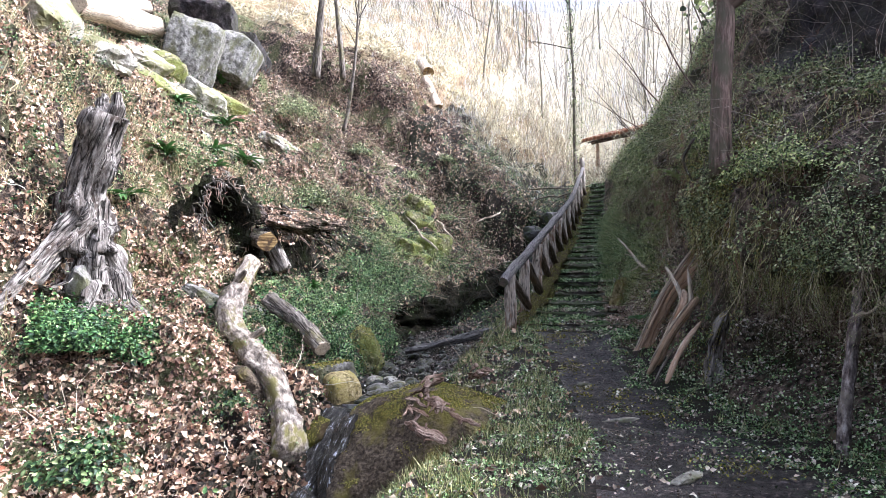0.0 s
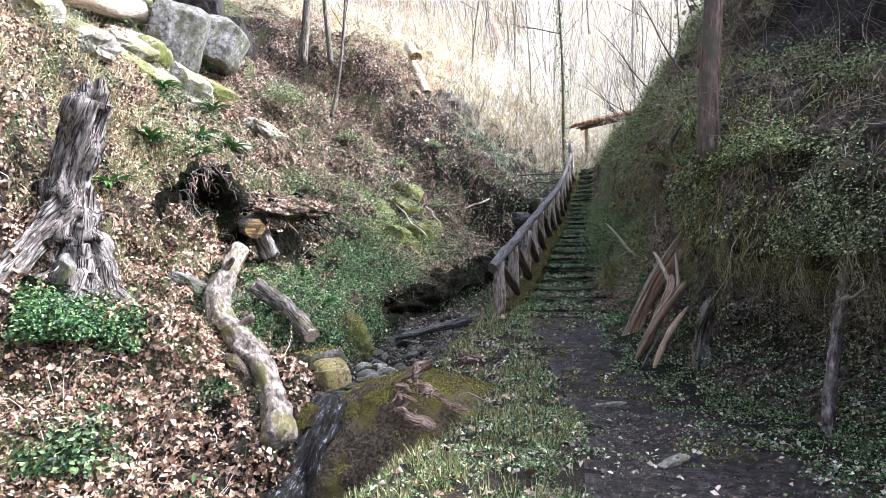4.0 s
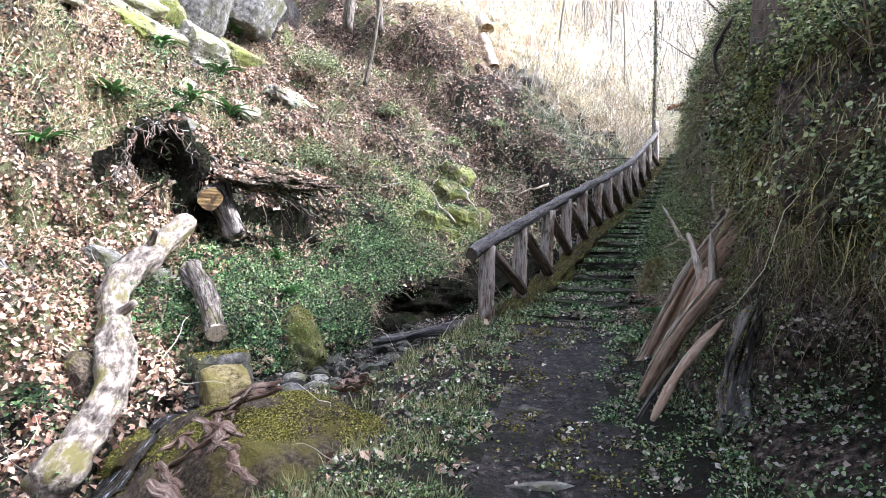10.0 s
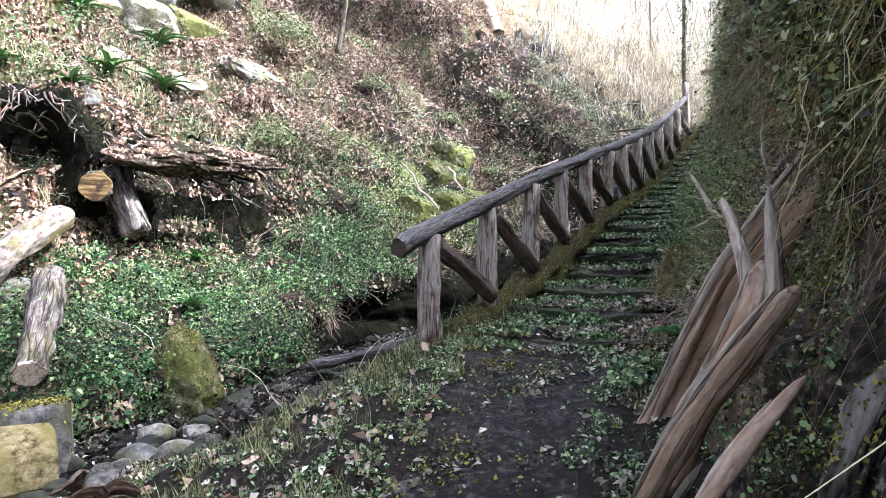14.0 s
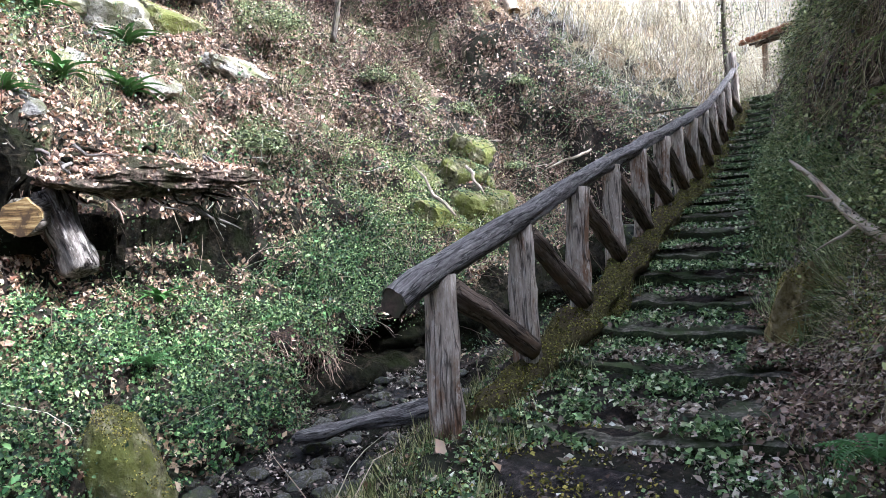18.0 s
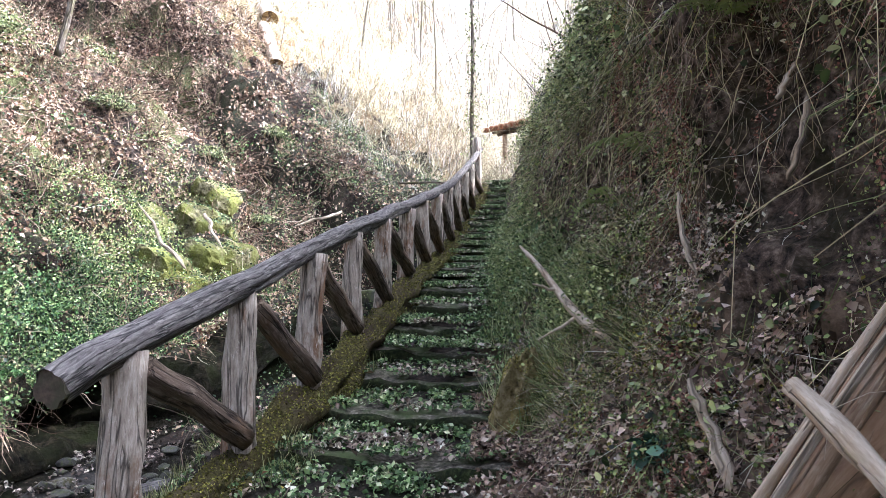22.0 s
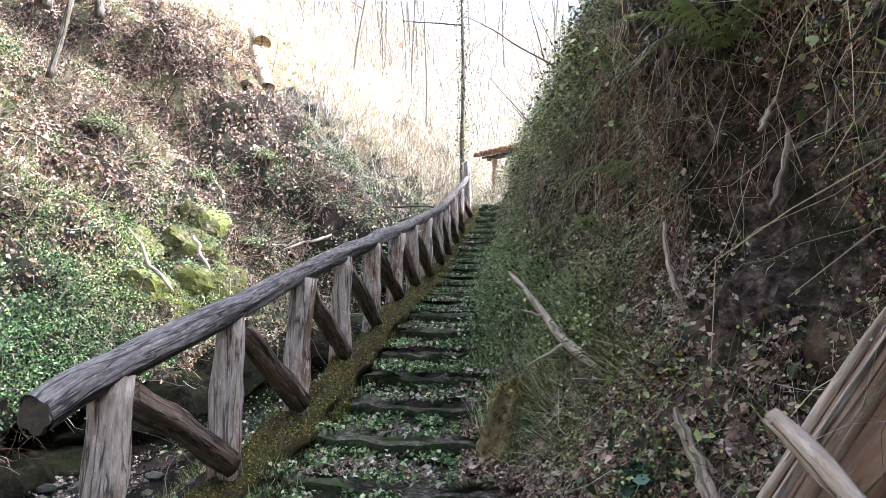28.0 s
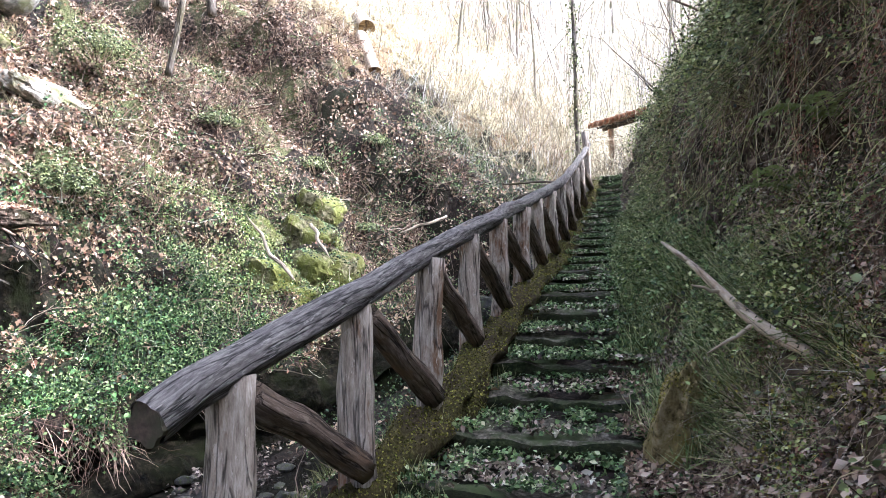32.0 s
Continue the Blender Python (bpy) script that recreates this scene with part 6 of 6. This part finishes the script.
def tongue(length, seed, droop):
    """One glossy strap leaf, folded along its midrib, rising and arching over."""
    n, verts, faces = 8, [], []
    for i in range(n):
        t = i / (n - 1)
        w = length * 0.085 * math.sin(math.pi * min(1, 0.15 + 0.85 * t)) ** 0.6 * (1.0 if i < n - 1 else 0.1)
        c = Vector((0.02 * math.sin(seed + 4 * t), length * t * (0.55 + 0.35 * t), length * (0.85 * t - droop * t * t)))
        verts += [c + Vector((-w, 0, 0.35 * w)), c, c + Vector((w, 0, 0.35 * w))]
        if i:
            b = 3 * i
            faces += [(b - 3, b - 2, b + 1, b), (b - 2, b - 1, b + 2, b + 1)]
    return verts, faces


def fern(place, size, seed, mat, label, fronds=13, straps=False):
    ob = tagged(new("fern"), label, "fern", "ferns of the ravine")
    ob.location = place
    r = random.Random(seed)
    for k in range(fronds):
        v, f = (tongue if straps else frond)(size * r.uniform(0.75, 1.1), seed + k, r.uniform(0.5, 0.9))
        part("frond", mesh_from("frond", v, f, mat), ob, "", pose(0, 0, 0, r.uniform(-10, 15), 0, 360 * k / fronds + r.uniform(-12, 12)))
    return ob


for i, (x, y, z, k) in enumerate([(-8.72, 1.87, 5.09, 0.6), (-8.3, 3.2, 4.85, 0.6), (-7.2, 2.5, 3.65, 0.6), (-6.80, -1.57, 2.27, 0.55), (-7.05, -0.26, 3.37, 0.5), (-10.1, 5.3, 6.8, 0.6), (-7.4, 1.63, 3.69, 0.6), (-6.5, 0.5, 2.9, 0.5), (-4.45, 1.1, 0.62, 0.35), (-3.4, 0.3, 0.1, 0.34), (2.1, -0.35, 0.1, 0.25)]):
    fern((x, y, max(z, on_ground(x, y, 0, 2) + 0.03) if x < 0 else z), k * 1.15, 200 + i, FERN if i < 9 else FRESH, "dark glossy strap-leaved fern among the leaves" if i < 9 else "broad-leaved bright green plant", 17 if i < 9 else 13, i < 9)
for i, (x, y, z) in enumerate([(2.45, 1.6, 2.05), (2.3, 2.3, 1.8), (2.75, 0.2, 2.3)]):
    fern((x, y, z), 0.5, 300 + i, BANKGREEN, "fern hanging from the bank", 7)

# nettle bush and the bramble mass on the shelf
def bush(name, centre, radii, count, lo, hi, mat, label, stems=24, stem_mat=None):
    ob = tagged(new(name), label, "bush")
    ob.location = centre
    d = GEN.normal(0, 1, (count, 3))
    d /= np.linalg.norm(d, axis=1, keepdims=True)
    rad = GEN.random((count, 1)) ** 0.4
    lump = np.array([0.75 + 0.5 * noise.noise(Vector(q) * 1.8 + Vector(centre)) for q in d])[:, None]
    p = d * rad * lump * np.array(radii)
    p[:, 2] = np.abs(p[:, 2])
    u, v, w = frames_of(d * 0.5 + np.array([0, 0, 0.8]), 0.5)
    part("foliage", mesh_many("foliage", LEAF, LEAF_F, p, u, v, w, GEN.uniform(lo, hi, count), mat), ob)
    vs, fs = [], []
    for k in range(stems):
        e = p[GEN.integers(0, count)]
        tv, tf = tube(bent((e[0] * 0.3, e[1] * 0.3, -0.15), e, 6, 0.08, k), [0.008, 0.007, 0.006, 0.005, 0.004, 0.003], 5)
        b = len(vs)
        vs += tv
        fs += [tuple(q + b for q in f) for f in tf]
    part("stalk", mesh_from("stalk", vs, fs, stem_mat or STEM), ob)["kind"] = "stuff"
    return ob


bush("nettle_bush", (-4.95, -4.25, -0.15), (1.0, 0.85, 0.75), 5600, 0.030, 0.075, NETTLE, "leafy bright green nettle bush on the slope")
bush("nettle_bush", (-4.25, -3.75, -0.35), (0.55, 0.55, 0.75), 2600, 0.030, 0.075, NETTLE, "nettles hanging down the leafy slope")
bush("nettle_bush", (-5.35, -4.1, 0.0), (0.8, 0.7, 0.75), 2600, 0.030, 0.075, NETTLE, "small nettle bush below the dead stump")
bush("low_bush", (-3.4, -5.5, -1.35), (0.8, 0.7, 0.6), 1500, 0.04, 0.09, IVY, "low dark green bush beside the stream")
bush("low_bush", (-2.6, -3.9, -0.95), (0.35, 0.4, 0.4), 500, 0.04, 0.08, IVY, "low dark green plant under the fallen trunk")
bush("shrub", (-8.1, 6.3, 5.9), (0.8, 1.3, 0.7), 2600, 0.03, 0.07, DARKIVY, "dark evergreen shrub on the slope")
for sx, sy, sk in ((-7.0, 8.2, 0.6), (-6.0, 10.2, 0.5), (-5.2, 11.6, 0.5), (-8.6, 9.6, 0.6), (-4.6, 10.0, 0.4)):
    bush("shrub", (sx, sy, on_ground(sx, sy, 0, 2)), (0.8 * sk, 1.3 * sk, 0.7 * sk), 1100, 0.03, 0.07, DARKIVY, "low dark ivy-grown shrub on the slope")
bush("shrub", (-6.5, 4.4, 2.9), (0.6, 0.9, 0.7), 2400, 0.03, 0.07, DARKIVY, "dark ivy mound on the slope")
bush("bramble", (3.85, -2.9, 1.75), (0.9, 1.3, 0.55), 9000, 0.018, 0.042, BANKGREEN, "leafy bramble thicket on the shelf of the bank", 60)
bush("bramble", (4.3, -4.2, 0.7), (0.75, 1.4, 1.35), 13000, 0.016, 0.036, DARKIVY, "bramble thicket on the shelf of the bank", 60)
bush("bramble", (3.2, -1.2, 2.4), (0.5, 0.9, 0.6), 4500, 0.018, 0.042, BANKGREEN, "leafy bramble hanging over the edge of the bank", 40)
bush("plant", (2.36, -0.02, 0.42), (0.14, 0.14, 0.16), 90, 0.03, 0.075, BLUEPLANT, "leafy green plant at the foot of the bank", 8)
bush("plant", (1.95, -0.55, -0.18), (0.3, 0.4, 0.25), 420, 0.03, 0.06, STEPGREEN, "low leafy plant beside the first steps", 8)


# ---- trees ----
def limbs(rnd, start, way, length, radius, depth, out, crook=0.25):
    n = 7
    pts, p, d = [start], Vector(start), Vector(way).normalized()
    for i in range(n - 1):
        d = (d + Vector((rnd.uniform(-1, 1), rnd.uniform(-1, 1), rnd.uniform(-0.6, 1))) * crook * 0.35).normalized()
        p = p + d * (length / (n - 1))
        pts.append(p.copy())
    out.append((pts, [radius * (1 - 0.75 * i / (n - 1)) for i in range(n)], depth))
    if depth > 0:
        for k in range(rnd.randint(3, 5)):
            i = rnd.randint(2, n - 1)
            side = Vector((rnd.uniform(-1, 1), rnd.uniform(-1, 1), rnd.uniform(-0.1, 0.8))).normalized()
            limbs(rnd, pts[i], (d * 0.5 + side).normalized(), length * rnd.uniform(0.35, 0.6), radius * (1 - 0.75 * i / (n - 1)) * 0.6, depth - 1, out, crook)


def bare_tree(name, place, height, radius, seed, mat, label, lean=(0, 0, 1), depth=2, ivy=0, crook=0.22, spread=0.11, leaf=0.10):
    rnd = random.Random(seed)
    ob = tagged(new(name), label, "tree")
    ob.location = place
    out = []
    limbs(rnd, Vector((0, 0, -0.3)), lean, height, radius, depth, out, crook)
    pts, rad, _ = out[0]
    part("trunk", mesh_from("trunk", *tube(smooth_line(pts, 24), list(np.interp(np.linspace(0, 6, 24), range(7), rad)), 12, 0.25, seed), mat, True), ob)
    vs, fs = [], []
    for q, r, dd in out[1:]:
        tv, tf = tube(q, r, 6 if dd else 4, 0.0, 0, 1, False)
        b = len(vs)
        vs += tv
        fs += [tuple(a + b for a in f) for f in tf]
    if vs:
        part("crown", mesh_from("crown", vs, fs, mat, True), ob)["kind"] = "stuff"
    if ivy:
        t = GEN.random(ivy)
        c = np.stack([np.interp(t * 6, range(7), [q[k] for q in pts]) for k in range(3)], 1)
        p = c + GEN.normal(0, spread, (ivy, 3))
        u, v, w = frames_of(GEN.normal(0, 1, (ivy, 3)), 0.3)
        part("ivy", mesh_many("ivy", ROUND, LEAF_F, p, u, v, w, GEN.uniform(leaf * 0.5, leaf, ivy), DARKIVY), ob, "ivy climbing the trunk")
    return ob


bare_tree("ivy_tree", (-1.15, 15.5, 5.0), 11, 0.07, 3, BARK, "slim tree wrapped in ivy at the top of the stairs", (0.02, 0, 1), 2, 1500, 0.10, 0.13, 0.075)
bare_tree("red_tree", (3.22, -2.3, 2.2), 6.5, 0.14, 5, REDBARK, "reddish forked tree growing on the shelf of the bank", (0.02, 0.08, 1), 3, 0, 0.18)
bare_tree("thin_tree", (-6.6, 6.4, 5.6), 5.0, 0.06, 7, BARK, "thin leaning grey tree on the slope", (0.28, 0.05, 1), 2)
bare_tree("hilltop_tree", (-8.6, 8.2, 8.0), 6.0, 0.16, 9, BARK, "forked grey tree on the top of the slope", (0.1, 0, 1), 2)
bare_tree("hilltop_tree", (-8.1, 9.2, 8.2), 6.0, 0.10, 10, BARK, "crooked grey tree on the top of the slope", (-0.1, 0, 1), 2)
for i, (x, y, z, h) in enumerate([(5.0, 1.5, 5.6, 6), (4.0, 4.5, 5.4, 5), (3.2, 7.5, 5.4, 5), (2.4, 10.5, 5.4, 5), (5.8, -1.0, 5.4, 7), (1.9, 13.5, 5.4, 6)]):
    bare_tree("bank_tree", (x, y, z - 0.6), h * 0.8, 0.022 + 0.006 * (i % 3), 20 + i, BARK, "bare twiggy tree leaning out over the bank", (-0.35, 0.05, 1), 4, 0, 0.55)
for i, (x, y, z) in enumerate([(2.95, 2.5, 4.2), (2.7, 5.0, 4.3), (2.3, 8.0, 4.5), (3.4, 0.4, 4.0)]):
    bare_tree("twiggy_sapling", (x, y, z - 0.4), 2.6, 0.02, 130 + i, REDBARK, "thin twiggy sapling arching out over the bank", (-0.75, 0.1, 0.8), 4, 0, 0.5)
# Trees added mostly out of view to throw dappled shade on the left bank
for i, (x, y, h) in enumerate([(5.2, 8.5, 11), (7.5, 7.5, 13), (6.2, 12.0, 12), (4.6, 14.5, 12), (8.5, 11.0, 13), (5.0, 18.0, 12), (8.2, 3.0, 9)]):
    bare_tree("woodland_tree", (x, y, on_ground(x, y, 5, 6) - 0.2), h, 0.13, 80 + i, BARK, "tall ivy-clad tree added mostly out of view above the bank to cast dappled shade", (-0.08, 0, 1), 4, 650, 0.25, 0.45, 0.28)
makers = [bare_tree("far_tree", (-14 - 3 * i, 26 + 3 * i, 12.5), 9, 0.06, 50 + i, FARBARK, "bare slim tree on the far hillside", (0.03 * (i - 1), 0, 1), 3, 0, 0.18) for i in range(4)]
for mk in makers:
    mk["group"] = "far trees"
rnd = random.Random(12)
for i in range(56):
    x, y = rnd.uniform(-16, 9), rnd.uniform(20, 42)
    pick = (QS < 6) & (np.abs(QY - y) < 1.0)
    c = CENTRE[pick]
    z = c[np.argmin(np.abs(c[:, 0] - x)), 2]
    k = rnd.uniform(0.6, 1.15)
    copy_thing(makers[i % 4], Matrix.LocRotScale((x, y, z), Euler((0, 0, rnd.uniform(0, 6))), (k, k, k)))
brush_w = ((QY > 11) & (QY < 30) & (CENTRE[:, 0] > -14) & (CENTRE[:, 0] < 6)).astype(float) * ((QS < 1.995) | (QS > 5.02) | (QY > 14.5))
blades("brush", 9000, brush_w * (QY > 14) * np.clip(0.4 + QN * 1.5, 0, 1), 0.4, 1.2, GLAREBRUSH, "leafless brushwood at the top of the ravine, paled by painted sun glare", "brush", 0.35, 0, 7, 0.25, 0.22)
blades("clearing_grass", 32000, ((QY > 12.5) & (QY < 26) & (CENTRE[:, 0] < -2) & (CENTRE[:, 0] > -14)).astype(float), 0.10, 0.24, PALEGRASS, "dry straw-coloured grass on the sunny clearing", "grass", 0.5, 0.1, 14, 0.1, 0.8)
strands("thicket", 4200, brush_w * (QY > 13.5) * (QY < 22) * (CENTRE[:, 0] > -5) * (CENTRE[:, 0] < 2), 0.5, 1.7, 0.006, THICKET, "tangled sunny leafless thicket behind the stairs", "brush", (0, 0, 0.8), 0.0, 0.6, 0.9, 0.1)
strands("far_wood", 1800, ((QY > 22) & (QY < 45) & (CENTRE[:, 0] > -16) & (CENTRE[:, 0] < 8)).astype(float), 2.0, 8.0, 0.013, GLAREBRUSH, "bare wood on the hillside beyond the stairs, paled by painted sun glare", "wood", (0, 0, 1), 0.0, 0.22, 0.25, 0.05)
strands("bracken", 9000, left * (QY > 5) * (QY < 13.5) * (CENTRE[:, 0] < -3) * (CENTRE[:, 0] > -12) * np.clip(0.3 + QN * 2, 0, 1), 0.2, 0.6, 0.008, BRACKEN, "dead reddish bracken on the upper slope", "bracken", (0.3, -0.1, -0.2), 0.35, 0.6, 0.6, 0.06)
scatter("upper_litter", 26000, left * (QY > 5) * (QY < 13.5) * (CENTRE[:, 0] > -12) * np.clip(0.6 + QM * 2, 0, 1), 0.05, 0.11, BANKLITTER, "fallen leaves on the upper slope", "leaf litter", CURLED, 0.7, 0.02)
for i, (fx, fy, gx, gy, fr) in enumerate([(-6.1, 13.2, -6.9, 13.9, 0.2), (-6.9, 14.3, -7.5, 15.0, 0.24)]):
    log_thing("far_log", [(fx, fy, on_ground(fx, fy, 0, 2) + 0.1), ((fx + gx) / 2, (fy + gy) / 2, (on_ground(fx, fy, 0, 2) + on_ground(gx, gy, 0, 2)) / 2 + 0.1), (gx, gy, on_ground(gx, gy, 0, 2) + 0.1)], [fr, fr, fr], PALEWOOD, "thick sawn log lying on the sunny clearing", "log", 16, 0.15, 150 + i, ENDGRAIN)
for i, (fx, fy, gx, gy, fr) in enumerate([(-11.0, 0.9, -11.2, 3.7, 0.36), (-12.0, 1.6, -12.4, 4.6, 0.28)]):
    log_thing("hilltop_log", bent((fx, fy, on_ground(fx, fy, 0, 2) + 0.3), (gx, gy, on_ground(gx, gy, 0, 2) + 0.3), 10, 0.1, 200 + i), [fr] * 10, PALEWOOD, "pale sunlit fallen trunk at the top of the slope", "log", 16, 0.25, 210 + i, PALEWOOD)
# Rocks of the gully head, deep shade painted as near-black stone
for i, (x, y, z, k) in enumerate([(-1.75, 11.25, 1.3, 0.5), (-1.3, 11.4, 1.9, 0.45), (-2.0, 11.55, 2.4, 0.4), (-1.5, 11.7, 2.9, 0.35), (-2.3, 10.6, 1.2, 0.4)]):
    stone_thing("gully_rock", (x, y, z), (k * 1.2, k, k * 0.8), (0, 0, 40 * i), 230 + i, DARKSTONE, "wet rock at the head of the gully, its deep shade painted black", "rock", 0.3, 4, 0.5)
for i, (a, b) in enumerate([((-1.9, 11.5, 3.6), (-0.5, 11.2, 3.75)), ((-2.3, 12.2, 4.1), (-0.6, 12.4, 4.05)), ((-2.6, 9.3, 3.0), (-3.3, 8.6, 2.6)), ((-3.2, 5.2, 1.6), (-4.3, 5.6, 2.6)), ((-3.6, 6.2, 2.5), (-2.9, 5.6, 1.9))]):
    log_thing("fallen_branch", bent(a, b, 10, 0.12, i + 60), [0.035 - 0.002 * k for k in range(10)], BARK if i < 2 else PALEWOOD, "thin fallen branch lying across the gully" if i < 2 else "thin pale fallen branch on the slope", "branch", 7, 0.3, 160 + i)


# ---- hut at the top ----
hut = tagged(new("hut"), "small open hut with a terracotta tiled roof and timber posts", "hut")
hut.matrix_basis = pose(0.3, 18.6, 5.6, 0, 0, -30)
part("back_wall", mesh_from("back_wall", [(-0.9, 1.6, -0.8), (2.4, 1.6, -0.8), (2.4, 1.6, 1.6), (-0.9, 1.6, 1.6), (-0.9, 1.8, -0.8), (2.4, 1.8, -0.8), (2.4, 1.8, 1.6), (-0.9, 1.8, 1.6)], [(0, 1, 2, 3), (7, 6, 5, 4), (0, 4, 5, 1), (3, 2, 6, 7), (1, 5, 6, 2), (0, 3, 7, 4)], PALESTONE), hut, "pale plastered wall")
for x, y in ((-0.9, -0.3), (0.6, -0.3), (2.2, -0.3), (-0.9, 1.5)):
    part("post", mesh_from("post", *tube([(x, y, -0.9), (x, y, 0.5), (x, y, 1.35)], [0.09, 0.085, 0.08], 8, 0.2), LEANWOOD, True), hut)
part("beam", mesh_from("beam", *tube([(-1.2, -0.3, 1.4), (0.6, -0.3, 1.42), (2.5, -0.3, 1.4)], [0.06] * 3, 8, 0.2), DARKWOOD, True), hut)
for k in range(7):
    part("rafter", mesh_from("rafter", *tube([(-1.1 + k * 0.58, -0.7, 1.36), (-1.1 + k * 0.58, 1.9, 2.15)], [0.04, 0.04], 6), DARKWOOD), hut)
part("roof_board", mesh_from("roof_board", [(-1.3, -0.8, 1.40), (2.5, -0.8, 1.40), (2.5, 1.9, 2.23), (-1.3, 1.9, 2.23), (-1.3, -0.8, 1.43), (2.5, -0.8, 1.43), (2.5, 1.9, 2.26), (-1.3, 1.9, 2.26)], [(3, 2, 1, 0), (4, 5, 6, 7), (0, 1, 5, 4), (2, 3, 7, 6), (1, 2, 6, 5), (3, 0, 4, 7)], TERRACOTTA), hut, "reddish boards under the tiles")
tv, tf = tube([(0, 0, 0), (0, 0.22, 0.06), (0, 0.44, 0.12)], [0.10, 0.095, 0.085], 10, 0.1, 0, 0.6)
tile = mesh_from("roof_tile", tv, tf, TERRACOTTA, True)
for a in range(19):
    for b in range(6):
        part("roof_tile", tile, hut, "", pose(-1.3 + a * 0.2, -0.85 + b * 0.44, 1.46 + b * 0.135 + 0.02 * (a % 2)))


# moss on stones, kerb and logs
for ob in [o for o in scene.objects if o.name.startswith(("mossy_boulder", "mossy_stone"))]:
    big = "boulder" in ob.name
    moss_on(ob, 34000 if big else 4000, 0.007, 0.020, MOSSLEAF, up=0.78 if big else 0.15)
for ob in [o for o in scene.objects if o.name.startswith("ledge_rock")]:
    moss_on(ob, 700, 0.02, 0.05, IVY, "ivy", up=0.6, shape=ROUND)
for ob in [o for o in scene.objects if o.name.startswith("hillside_rock")][:11]:
    moss_on(ob, 500, 0.03, 0.08, DEAD, "fallen_leaves", up=0.85)
for ob in [o for o in scene.objects if o.name.startswith(("cut_stone", "cliff_rock"))]:
    moss_on(ob, 900, 0.015, 0.04, MOSSLEAF if ob.name.startswith("cut") else IVY, up=0.3)
for ob in [o for o in scene.objects if o.name.startswith("overhang_earth")]:
    moss_on(ob, 3200, 0.03, 0.08, DEAD, "leaf_cover", up=0.45, shape=CURLED)
moss_on(scene.objects["kerb"], 26000, 0.008, 0.022, KERBLEAF, up=-0.1)
moss_on(rotten, 1500, 0.010, 0.022, MOSSLEAF, up=-0.2)
